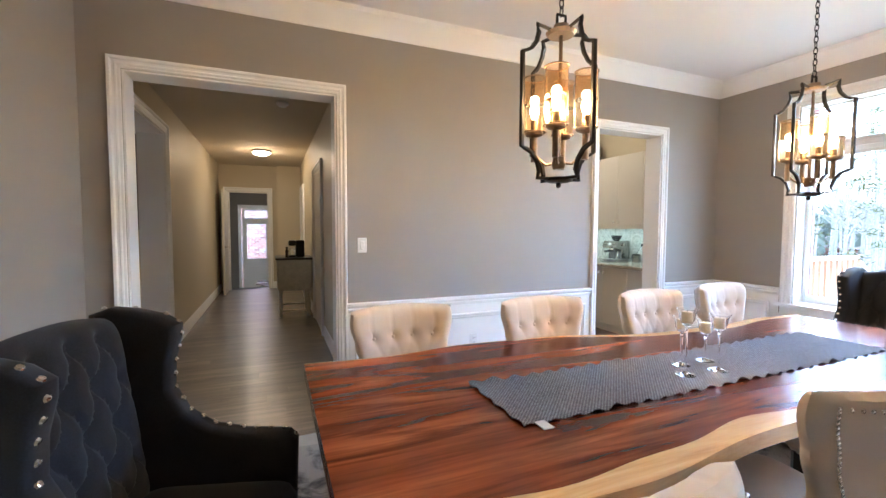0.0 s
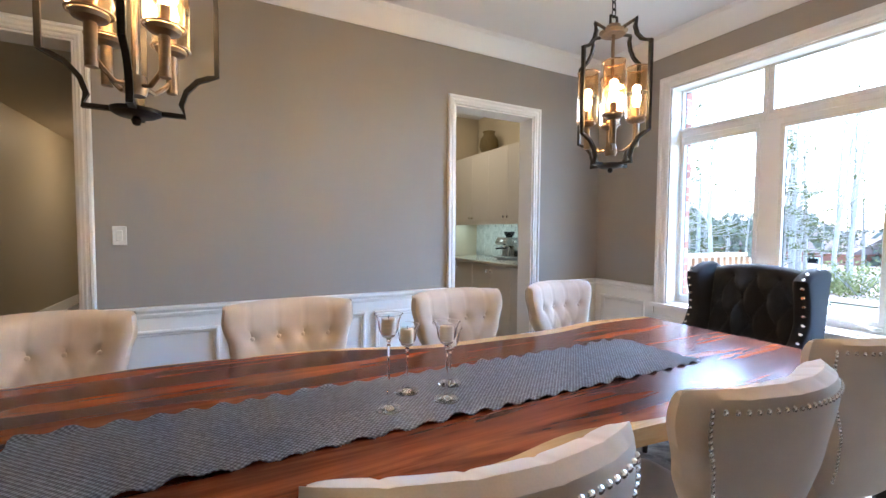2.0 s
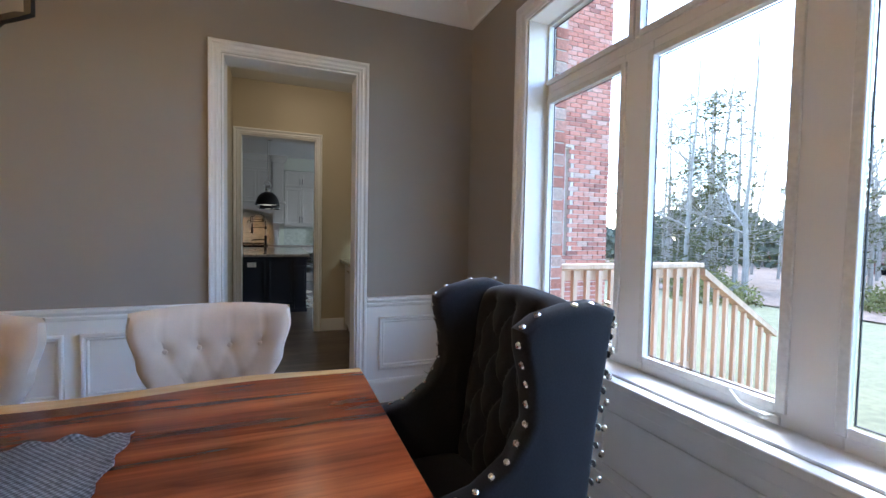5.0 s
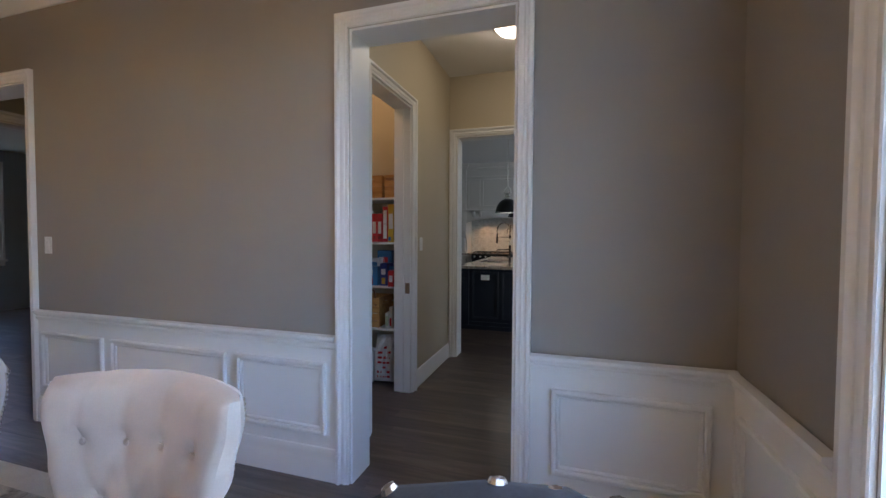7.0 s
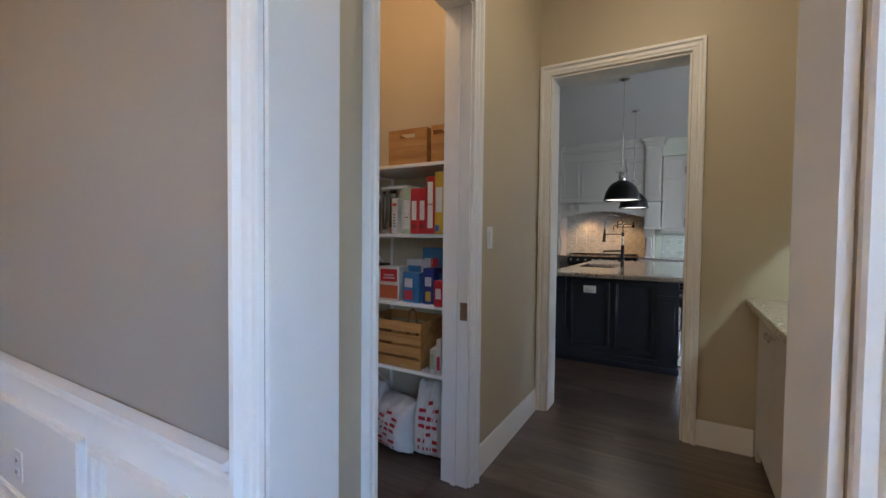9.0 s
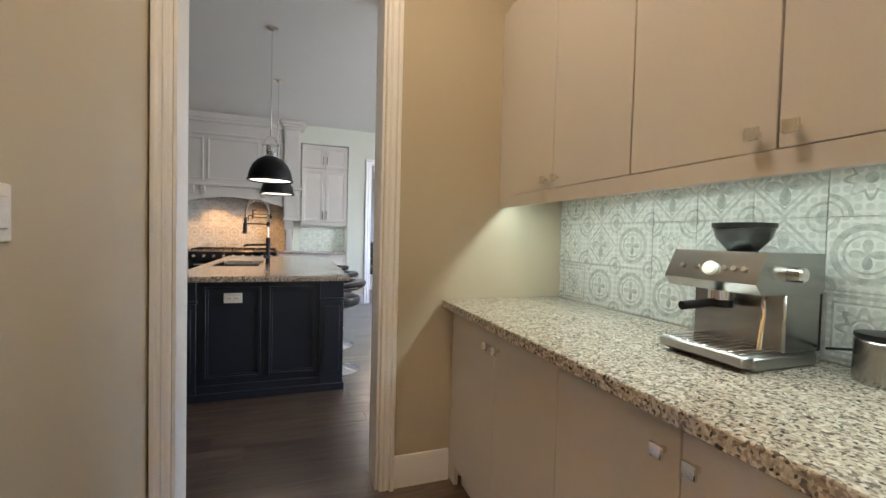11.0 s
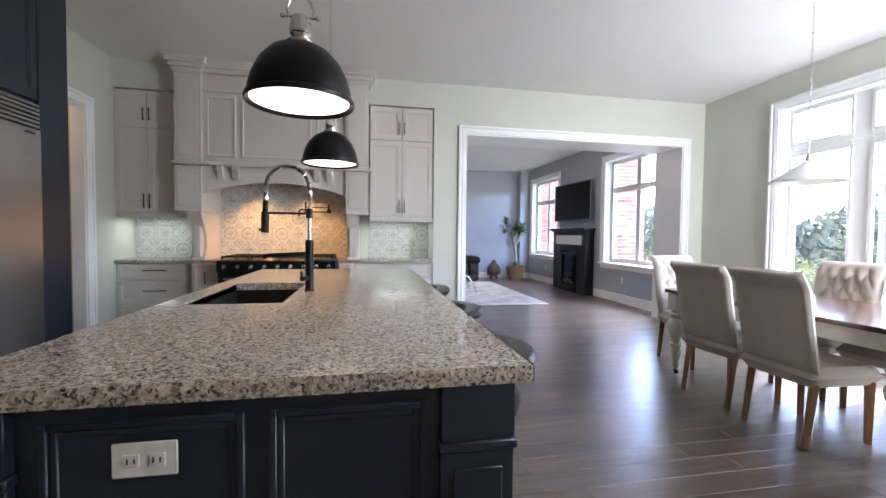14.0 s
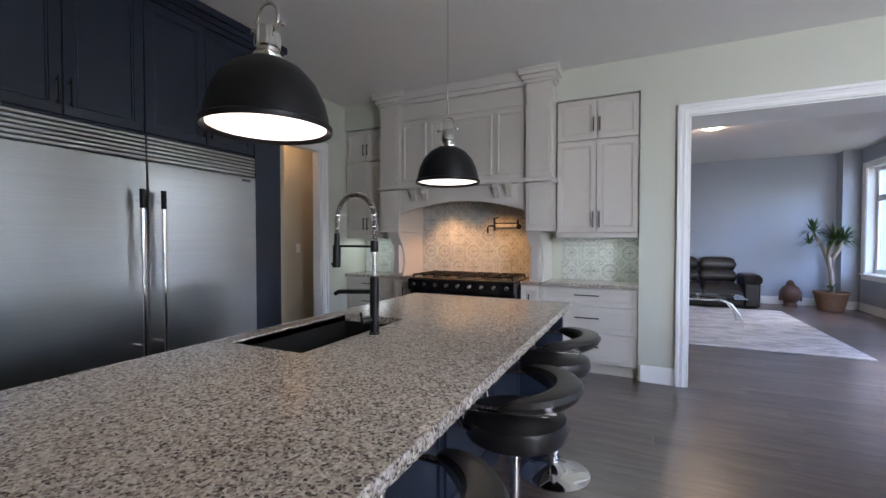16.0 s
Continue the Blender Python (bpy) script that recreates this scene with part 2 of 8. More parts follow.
def tile_mat(name, kind):
    """Glazed cement-look tile: a grey ornament on off-white, drawn in the tile's own square (YZ or XZ plane)."""
    m, n, l, p = nodes_of(name, 0.22)
    tc = n.new("ShaderNodeTexCoord")
    sp = n.new("ShaderNodeSeparateXYZ")
    l.new(tc.outputs["Object"], sp.inputs[0])
    M = lambda op, a, b=None: math_node(n, l, op, a, b)
    u = M("DIVIDE", M("ADD", sp.outputs[0], sp.outputs[1]), 0.1)
    w = M("DIVIDE", sp.outputs[2], 0.1)
    r = M("SQRT", M("ADD", M("MULTIPLY", u, u), M("MULTIPLY", w, w)))
    an = M("ARCTAN2", w, u)
    au, aw = M("ABSOLUTE", u), M("ABSOLUTE", w)

    def ring(x, at, wd):
        return M("LESS_THAN", M("ABSOLUTE", M("SUBTRACT", x, at)), wd)

    def also(*k):
        o = k[0]
        for q in k[1:]:
            o = M("MAXIMUM", o, q)
        return o
    cu, cw = M("SUBTRACT", au, 1.0), M("SUBTRACT", aw, 1.0)
    rc = M("SQRT", M("ADD", M("MULTIPLY", cu, cu), M("MULTIPLY", cw, cw)))
    petal4 = M("MULTIPLY", M("ABSOLUTE", M("COSINE", M("MULTIPLY", an, 2.0))), 0.62)
    petal8 = M("ADD", M("MULTIPLY", M("COSINE", M("MULTIPLY", an, 8.0)), 0.1), 0.45)
    dia = M("ADD", au, aw)
    if kind == 0:
        k = also(ring(r, 0.72, 0.09), ring(r, 0.5, 0.03), M("LESS_THAN", r, M("MULTIPLY", petal4, 0.65)), ring(rc, 0.32, 0.07), M("LESS_THAN", rc, 0.14))
    elif kind == 1:
        k = also(ring(rc, 0.62, 0.06), ring(rc, 0.44, 0.03), M("LESS_THAN", rc, 0.24), ring(r, petal8, 0.05), M("LESS_THAN", r, 0.15))
    elif kind == 2:
        k = also(ring(dia, 0.95, 0.06), ring(dia, 0.72, 0.03), M("LESS_THAN", r, petal4), ring(rc, 0.4, 0.05), M("LESS_THAN", rc, 0.2))
    else:
        sq = M("MAXIMUM", au, aw)
        k = also(ring(sq, 0.86, 0.05), ring(r, petal8, 0.08), ring(sq, 0.68, 0.03), M("LESS_THAN", r, 0.2), ring(r, 0.28, 0.03))
    lattice = M("MULTIPLY", M("COSINE", M("MULTIPLY", u, 12.566)), M("COSINE", M("MULTIPLY", w, 12.566)))
    k = M("MAXIMUM", k, M("MULTIPLY", M("GREATER_THAN", M("ABSOLUTE", lattice), 0.42), 0.5))
    f = noise_tex(n, l, tc.outputs["Object"], 30, 5, 0.7)
    wear = M("MULTIPLY", k, ramp(n, l, f, [(0.35, (0.25, 0.25, 0.25)), (0.62, (0.95, 0.95, 0.95))]))
    base = ramp(n, l, f, [(0.3, (0.60, 0.62, 0.58)), (0.7, (0.72, 0.73, 0.69))])
    l.new(mixc(n, l, base, (0.31, 0.325, 0.30), wear), p.inputs["Base Color"])
    return m


def slab_mat(name):
    """Richly figured red-brown slab under clear lacquer."""
    m, n, l, p = nodes_of(name, 0.26)
    v = tex_coord(n, l, (0.6, 1.8, 1))
    w1 = noise_tex(n, l, v, 1.3, 3, 0.5, 0.8)
    wave = n.new("ShaderNodeTexWave")
    wave.wave_type, wave.bands_direction = "BANDS", "Y"
    wave.inputs["Scale"].default_value = 0.6
    wave.inputs["Distortion"].default_value = 9.0
    wave.inputs["Detail"].default_value = 3.0
    wave.inputs["Detail Scale"].default_value = 0.45
    l.new(v, wave.inputs["Vector"])
    fine = noise_tex(n, l, tex_coord(n, l, (3, 60, 60)), 1.0, 5, 0.6, 0.4)
    c1 = ramp(n, l, wave.outputs["Fac"], [(0.0, (0.04, 0.008, 0.004)), (0.22, (0.12, 0.022, 0.008)), (0.55, (0.23, 0.05, 0.014)), (1.0, (0.31, 0.088, 0.026))])
    c2 = ramp(n, l, w1, [(0.3, (0.13, 0.025, 0.008)), (0.6, (0.26, 0.058, 0.016)), (0.8, (0.34, 0.105, 0.033))])
    c = mixc(n, l, c1, c2, 0.6)
    streak = noise_tex(n, l, tex_coord(n, l, (0.9, 7.5, 1)), 1.0, 5, 0.55, 1.4)
    c = mixc(n, l, c, ramp(n, l, streak, [(0.30, (0.22, 0.17, 0.15)), (0.42, (0.62, 0.56, 0.52)), (0.52, (1.0, 1.0, 1.0)), (0.72, (1.25, 1.3, 1.3))]), 1.0, "MULTIPLY")
    c = mixc(n, l, c, ramp(n, l, fine, [(0.3, (0.62, 0.6, 0.58)), (0.6, (1.1, 1.1, 1.1))]), 0.8, "MULTIPLY")
    l.new(c, p.inputs["Base Color"])
    p.inputs["Specular IOR Level"].default_value = 0.35
    p.inputs["Coat Weight"].default_value = 0.06
    p.inputs["Coat Roughness"].default_value = 0.12
    bump(n, l, p, fine, 0.03, 0.002)
    return m


def weave_mat(name, c):
    m, n, l, p = nodes_of(name, 0.95)
    v = tex_coord(n, l)
    sp = n.new("ShaderNodeSeparateXYZ")
    l.new(v, sp.inputs[0])
    a = math_node(n, l, "SINE", math_node(n, l, "MULTIPLY", sp.outputs[0], 420.0))
    b = math_node(n, l, "SINE", math_node(n, l, "MULTIPLY", sp.outputs[1], 420.0))
    h = math_node(n, l, "MULTIPLY", a, b)
    f = noise_tex(n, l, v, 90, 3)
    g = math_node(n, l, "ADD", math_node(n, l, "MULTIPLY", h, 0.4), f)
    l.new(ramp(n, l, g, [(0.25, tuple(x * 0.45 for x in c)), (0.6, c), (0.85, tuple(x * 1.5 for x in c))]), p.inputs["Base Color"])
    bump(n, l, p, g, 0.7, 0.003)
    return m


def rug_mat(name, light, dark, sx=1.0):
    m, n, l, p = nodes_of(name, 0.95)
    v = tex_coord(n, l, (sx, 1, 1))
    f = noise_tex(n, l, v, 3.2, 6, 0.65, 1.6)
    g = noise_tex(n, l, v, 160, 2)
    c = ramp(n, l, f, [(0.36, dark), (0.47, tuple((a + b) / 2 for a, b in zip(light, dark))), (0.56, light)])
    l.new(mixc(n, l, c, ramp(n, l, g, [(0.3, (0.8, 0.8, 0.8)), (0.7, (1.1, 1.1, 1.1))]), 1.0, "MULTIPLY"), p.inputs["Base Color"])
    bump(n, l, p, g, 0.5, 0.004)
    return m


M_TAUPE = plain("taupe_wall_paint", (0.335, 0.307, 0.275), 0.6, vary=0.035, grain=220, bumps=0.05)
M_BEIGE = plain("beige_wall_paint", (0.52, 0.46, 0.34), 0.5, vary=0.035, grain=220)
M_SAGE = plain("pale_sage_wall_paint", (0.59, 0.60, 0.51), 0.6, vary=0.03, grain=220)
M_BLUE = plain("blue_grey_wall_paint", (0.40, 0.44, 0.50), 0.6, vary=0.03, grain=220)
M_GREYW = plain("dark_grey_wall_paint", (0.17, 0.155, 0.14), 0.6, vary=0.03, grain=220)
M_WHITE = plain("white_trim_paint", (0.86, 0.86, 0.85), 0.38, vary=0.012, grain=120, bumps=0.01)
M_CEIL = plain("ceiling_paint", (0.80, 0.79, 0.77), 0.8, vary=0.02, grain=150)
M_PLANK = plank_mat("dark_oak_planks")
M_SUB = plain("subfloor", (0.02, 0.016, 0.013), 0.9)
M_SLAB = slab_mat("figured_slab_wood")
M_SAP = wood("pale_sapwood", (0.42, 0.24, 0.09), (0.62, 0.40, 0.17), (0.72, 0.52, 0.27), 0, 1.0, 0.25, 0.5)
M_CREAM = fabric("cream_velvet", (0.60, 0.515, 0.43), 300, 0.06, 0.85, 0.5, 0.08)
M_LINEN = fabric("oatmeal_linen", (0.50, 0.445, 0.375), 240, 0.14, 0.92, 0.2, 0.2)
M_BLACKF = fabric("charcoal_linen", (0.012, 0.0145, 0.022), 200, 0.45, 0.9, 0.04, 0.2)
M_NICKEL = plain("polished_nickel", (0.78, 0.76, 0.72), 0.14, 1.0, bumps=0)
M_CHROME = plain("chrome", (0.85, 0.85, 0.86), 0.05, 1.0, bumps=0, vary=0.03)
M_IRON = plain("dark_bronze_iron", (0.022, 0.019, 0.017), 0.42, 0.6, grain=150, vary=0.3)
M_BRONZE = plain("aged_bronze", (0.30, 0.22, 0.15), 0.35, 1.0, vary=0.25)
M_LEGD = wood("dark_leg_wood", (0.012, 0.008, 0.006), (0.03, 0.018, 0.012), (0.05, 0.03, 0.02), 2, 1.0, 0.4)
M_LEGM = wood("brown_leg_wood", (0.14, 0.06, 0.025), (0.25, 0.12, 0.05), (0.34, 0.18, 0.085), 2, 1.0, 0.4)
M_RUNNER = weave_mat("grey_woven_cotton", (0.20, 0.202, 0.222))
M_LABEL = plain("white_label", (0.75, 0.75, 0.75), 0.7)
M_WAX = plain("ivory_wax", (0.78, 0.72, 0.62), 0.5)
M_GLASS = clear_glass("clear_glass", (1, 1, 1), 0.0, 1.28)
M_PANE = clear_glass("window_glass", (0.97, 0.99, 0.98), 0.0, 1.05)
M_SHADE = clear_glass("seeded_amber_glass", (1.0, 0.8, 0.54), 0.16, 1.15)
M_BULB = glow("bulb_glow", (1.0, 0.60, 0.24), 9)
M_DOME = glow("frosted_dome_glow", (1.0, 0.80, 0.52), 1.3)
M_PDISC = glow("pendant_diffuser_glow", (1.0, 0.87, 0.66), 0.17)
M_PLASTIC = plain("white_plastic", (0.78, 0.78, 0.76), 0.3, bumps=0)
M_DARKSLOT = plain("dark_slot", (0.03, 0.03, 0.03), 0.6)
M_GRANITE = granite("speckled_granite", (1.0, 0.98, 0.95))
M_NAVY = plain("navy_cabinet_paint", (0.014, 0.021, 0.039), 0.36, vary=0.1, grain=100, bumps=0.03)
M_CABW = plain("warm_white_cabinet_paint", (0.63, 0.59, 0.535), 0.35, vary=0.02, grain=120, bumps=0.03)
M_STEEL = steel("brushed_steel", 1, (0.40, 0.40, 0.395))
M_STEELV = steel("brushed_steel_dark", 2, (0.36, 0.35, 0.33), 0.25)
M_BLACKM = plain("matte_black_metal", (0.012, 0.012, 0.013), 0.38, 0.4, vary=0.2)
M_BLACKG = plain("black_enamel", (0.010, 0.010, 0.011), 0.12, vary=0.2, bumps=0)
M_LEATHER = plain("black_leather", (0.012, 0.011, 0.011), 0.32, grain=240, vary=0.25, bumps=0.2)
M_DIST = plain("distressed_cream_paint", (0.66, 0.63, 0.55), 0.5, grain=30, vary=0.16, big=6)
M_TOPW = wood("red_brown_tabletop", (0.05, 0.018, 0.01), (0.10, 0.04, 0.022), (0.16, 0.07, 0.04), 1, 1.0, 0.18, 0.4)
M_PINE = wood("honey_pine", (0.32, 0.14, 0.04), (0.50, 0.25, 0.075), (0.61, 0.35, 0.13), 0, 1.5, 0.55, 0, 0.15)
M_BRICK = brick_mat("red_brick")
M_MORTAR = plain("pale_mortar", (0.58, 0.54, 0.49), 0.95, grain=90, vary=0.15, bumps=0.3)
M_TILES = [tile_mat("ornament_tile_" + k, i) for i, k in enumerate(("ring", "corner", "diamond", "square"))]
M_GROUT = plain("grey_grout", (0.5, 0.5, 0.47), 0.9)
M_RUG1 = rug_mat("grey_patterned_wool", (0.52, 0.50, 0.46), (0.10, 0.10, 0.105))
M_RUG2 = rug_mat("silver_faded_wool", (0.60, 0.60, 0.60), (0.33, 0.34, 0.36), 0.5)
M_RUGB = fabric("ivory_rug_border", (0.58, 0.55, 0.49), 150, 0.2)
M_SCREEN = plain("black_screen", (0.006, 0.006, 0.007), 0.08, bumps=0)
M_CEDAR = wood("deck_lumber", (0.38, 0.26, 0.16), (0.55, 0.41, 0.28), (0.66, 0.53, 0.39), 2, 0.8, 0.8)
M_GRASS = plain("lawn_grass", (0.19, 0.175, 0.085), 0.95, grain=9, vary=0.35, bumps=0.6, big=0.4)
M_MULCH = plain("leaf_litter", (0.22, 0.15, 0.10), 0.95, grain=6, vary=0.4, bumps=0.6, big=0.5)
M_BARK = plain("pale_bark", (0.32, 0.28, 0.235), 0.9, grain=18, vary=0.35, bumps=0.5, stretch=(1, 1, 0.3))
M_NEEDLE = plain("conifer_needles", (0.11, 0.105, 0.04), 0.9, grain=8, vary=0.45, big=0.9)
M_HEDGE = plain("hedge_leaves", (0.15, 0.14, 0.045), 0.9, grain=8, vary=0.45, big=1.2)
M_LEAF = plain("yucca_leaf", (0.06, 0.12, 0.035), 0.45, grain=12, vary=0.35, big=3)
M_SINK = plain("black_composite_sink", (0.006, 0.006, 0.006), 0.7, vary=0.2)
M_POT = plain("terracotta_pot", (0.27, 0.17, 0.11), 0.7, grain=30, vary=0.25)
M_STATUE = plain("bronzed_clay", (0.12, 0.065, 0.045), 0.5, grain=40, vary=0.3)
M_ROOF = plain("asphalt_shingles", (0.16, 0.11, 0.09), 0.95, grain=12, vary=0.3)
M_WICKER = plain("olive_wicker", (0.16, 0.12, 0.05), 0.7, grain=60, vary=0.4, bumps=0.5)
M_DOOR = plain("white_door_paint", (0.72, 0.70, 0.65), 0.4, vary=0.03)


M_SCREEN.node_tree.nodes["Principled BSDF"].inputs["Specular IOR Level"].default_value = 0.15
for leafy in (M_NEEDLE, M_HEDGE, M_LEAF):
    leafy.node_tree.nodes["Principled BSDF"].inputs["Specular IOR Level"].default_value = 0.12


def coloured(name, c, rough=0.45):
    return plain(name, c, rough, grain=50, vary=0.1, bumps=0.02, big=8)


M_RED = coloured("red_print", (0.46, 0.02, 0.025))
M_YEL = coloured("yellow_print", (0.52, 0.33, 0.03))
M_BLU = coloured("blue_print", (0.04, 0.17, 0.36))
M_NVY = coloured("navy_print", (0.02, 0.04, 0.18))
M_GRN = coloured("pale_green_print", (0.42, 0.50, 0.33))
M_PAPER = coloured("white_print", (0.66, 0.65, 0.62))
M_BROWNP = coloured("dark_brown_plastic", (0.02, 0.013, 0.01), 0.25)
M_ORG = coloured("rust_print", (0.42, 0.10, 0.04))

# ---------- mesh helpers ----------


def box(bm, x0, x1, y0, y1, z0, z1, bev=0.0):
    """A block, with chamfered edges where bev is given."""
    if bev <= 0:
        v = [bm.verts.new((x, y, z)) for x in (x0, x1) for y in (y0, y1) for z in (z0, z1)]
        for f in ((0, 1, 3, 2), (4, 6, 7, 5), (0, 4, 5, 1), (2, 3, 7, 6), (0, 2, 6, 4), (1, 5, 7, 3)):
            bm.faces.new([v[i] for i in f])
        return
    lo, hi = (x0, y0, z0), (x1, y1, z1)
    b = min(bev, 0.49 * min(abs(h - g) for g, h in zip(lo, hi)))
    vs = {}
    for c in range(8):
        s = ((c >> 2) & 1, (c >> 1) & 1, c & 1)
        for a in range(3):
            co = [(hi[k] if s[k] else lo[k]) + (0 if k == a else (-b if s[k] else b)) for k in range(3)]
            vs[s, a] = bm.verts.new(co)
    for a in range(3):
        o, q = [k for k in range(3) if k != a]
        for sg in (0, 1):
            ring = []
            for i, j in ((0, 0), (1, 0), (1, 1), (0, 1)):
                s = [0, 0, 0]
                s[a], s[o], s[q] = sg, i, j
                ring.append(vs[tuple(s), a])
            bm.faces.new(ring)
    for d in range(3):
        a, q = [k for k in range(3) if k != d]
        for i in (0, 1):
            for j in (0, 1):
                s0, s1 = [0, 0, 0], [0, 0, 0]
                s0[a] = s1[a] = i
                s0[q] = s1[q] = j
                s1[d] = 1
                s0, s1 = tuple(s0), tuple(s1)
                bm.faces.new((vs[s0, a], vs[s1, a], vs[s1, q], vs[s0, q]))
    for c in range(8):
        s = ((c >> 2) & 1, (c >> 1) & 1, c & 1)
        bm.faces.new([vs[s, a] for a in range(3)])


def lathe(bm, prof, n=24, cx=0.0, cy=0.0, cz=0.0, squash=1.0):
    rings = []
    for r, z in prof:
        if r < 1e-5:
            rings.append([bm.verts.new((cx, cy, cz + z))])
        else:
            rings.append([bm.verts.new((cx + r * math.cos(2 * math.pi * i / n), cy + squash * r * math.sin(2 * math.pi * i / n), cz + z)) for i in range(n)])
    for a, b in zip(rings, rings[1:]):
        for i in range(n):
            k = (i + 1) % n
            q = [a[0]] if len(a) == 1 else [a[i], a[k]]
            q += [b[0]] if len(b) == 1 else [b[k], b[i]]
            if len(q) > 2:
                bm.faces.new(q)
    for ring, flip in ((rings[0], True), (rings[-1], False)):
        if len(ring) > 2:
            bm.faces.new(ring[::-1] if flip else ring)


def tube(bm, pts, r, n=8, closed=False, flat=1.0, taper=None):
    pts = [Vector(p) for p in pts]
    rings, up = [], None
    for i, p in enumerate(pts):
        a = pts[(i - 1) % len(pts)] if closed or i else p
        b = pts[(i + 1) % len(pts)] if closed or i < len(pts) - 1 else p
        d = (b - a).normalized()
        if up is None:
            up = d.orthogonal().normalized()
        up = (up - d * up.dot(d)).normalized()
        side = d.cross(up)
        rr = r if taper is None else r * (1 + (taper - 1) * i / (len(pts) - 1))
        rings.append([bm.verts.new(p + rr * (math.cos(2 * math.pi * (k + 0.5) / n) * up + flat * math.sin(2 * math.pi * (k + 0.5) / n) * side)) for k in range(n)])
    pairs = list(zip(rings, rings[1:])) + ([(rings[-1], rings[0])] if closed else [])
    for a, b in pairs:
        for k in range(n):
            bm.faces.new((a[k], a[(k + 1) % n], b[(k + 1) % n], b[k]))
    if not closed:
        bm.faces.new(rings[0][::-1])
        bm.faces.new(rings[-1])


def prism(bm, pts, axis, a0, a1):
    """A polygon in the two other axes (in cyclic order), run along axis from a0 to a1."""
    def put(p, a):
        return {0: (a, p[0], p[1]), 1: (p[0], a, p[1]), 2: (p[0], p[1], a)}[axis]
    lo = [bm.verts.new(put(p, a0)) for p in pts]
    hi = [bm.verts.new(put(p, a1)) for p in pts]
    n = len(pts)
    for i in range(n):
        bm.faces.new((lo[i], lo[(i + 1) % n], hi[(i + 1) % n], hi[i]))
    bm.faces.new(lo[::-1])
    bm.faces.new(hi)


def sheet(bm, nu, nv, f):
    """A grid of points f(u, v), u and v from 0 to 1; returns it."""
    g = [[bm.verts.new(f(i / nu, j / nv)) for j in range(nv + 1)] for i in range(nu + 1)]
    for i in range(nu):
        for j in range(nv):
            bm.faces.new((g[i][j], g[i + 1][j], g[i + 1][j + 1], g[i][j + 1]))
    return g


def pad(bm, nu, nv, front, back):
    """A closed cushion: two grids that meet along their border."""
    a = sheet(bm, nu, nv, front)
    b = [[None] * (nv + 1) for _ in range(nu + 1)]
    for i in range(nu + 1):
        for j in range(nv + 1):
            edge = i in (0, nu) or j in (0, nv)
            b[i][j] = a[i][j] if edge else bm.verts.new(back(i / nu, j / nv))
    for i in range(nu):
        for j in range(nv):
            bm.faces.new((b[i][j], b[i][j + 1], b[i + 1][j + 1], b[i + 1][j]))


ROOM = Matrix.Identity(4)  # where the room that is being built has its origin
KITCHEN = Matrix.Translation((0.06, -0.15, 0))


def finish(name, bm, mat, parent=None, angle=38):
    bmesh.ops.recalc_face_normals(bm, faces=bm.faces)
    lim = radians(angle)
    for f in bm.faces:
        f.smooth = True
    for e in bm.edges:
        e.smooth = len(e.link_faces) == 2 and e.calc_face_angle(0) < lim
    me = bpy.data.meshes.new(name)
    bm.to_mesh(me)
    bm.free()
    me.materials.append(mat)
    ob = new(name, me)
    ob.parent = parent
    if parent is None:
        ob.matrix_world = ROOM
    return ob


def part(name, bm, mat, parent, label=""):
    return tagged(finish(name, bm, mat, parent), label)


def struct(name, bm, mat, label=""):
    return tagged(finish(name, bm, mat), label, kind="structure")


def thing(name, m, label, category, group=""):
    ob = new(name)
    ob.empty_display_size = 0.1
    ob.matrix_world = ROOM @ m
    return tagged(ob, label, category, group)


def blocks(*bs):
    bm = bmesh.new()
    for b in bs:
        box(bm, *b)
    return bm


def ring(bm, axis, a0, a1, z0, z1, w, d0, d1, bev=0.003):
    """A mitred rectangular frame of width w, from depth d0 to its chamfered face at d1; axis: along which it runs."""
    rows = []
    for a, z, sa, sz in ((a0, z0, 1, 1), (a1, z0, -1, 1), (a1, z1, -1, -1), (a0, z1, 1, -1)):
        e = math.copysign(bev, d1 - d0)
        row = []
        for k, d in ((0, d0), (0, d1 - e), (bev, d1), (w - bev, d1), (w, d1 - e), (w, d0)):
            p, q = a + sa * k, z + sz * k
            row.append(bm.verts.new((p, d, q) if axis == 0 else (d, p, q)))
        rows.append(row)
    for i in range(4):
        f, g = rows[i], rows[(i + 1) % 4]
        for k in range(6):
            j = (k + 1) % 6
            bm.faces.new((f[k], f[j], g[j], g[k]))


def wall_boxes(bm, axis, a0, a1, t0, t1, z0, z1, holes=()):
    """A wall along axis (0: x, 1: y) with holes (from, to, bottom, top)."""
    def put(p, q, r, s):
        if q - p > 1e-4 and s - r > 1e-4:
            box(bm, *((p, q, t0, t1) if axis == 0 else (t0, t1, p, q)), r, s)
    at = a0
    for h0, h1, hz0, hz1 in sorted(holes):
        put(at, h0, z0, z1)
        put(h0, h1, z0, hz0)
        put(h0, h1, hz1, z1)
        at = h1
    put(at, a1, z0, z1)


def wall(name, mat, axis, a0, a1, t0, t1, z0=0.0, z1=3.1, holes=(), label=""):
    bm = bmesh.new()
    wall_boxes(bm, axis, a0, a1, t0, t1, z0, z1, holes)
    return struct(name, bm, mat, label)


def run_mould(bm, prof, axis, a0, a1, at, sign):
    """A moulding with profile (stand-off, height) run along axis on the wall plane at; sign: the way it stands off."""
    pts = [(at + sign * d, z) for d, z in prof]
    prism(bm, pts, 1 if axis == 1 else 0, a0, a1)


CASE = 0.1


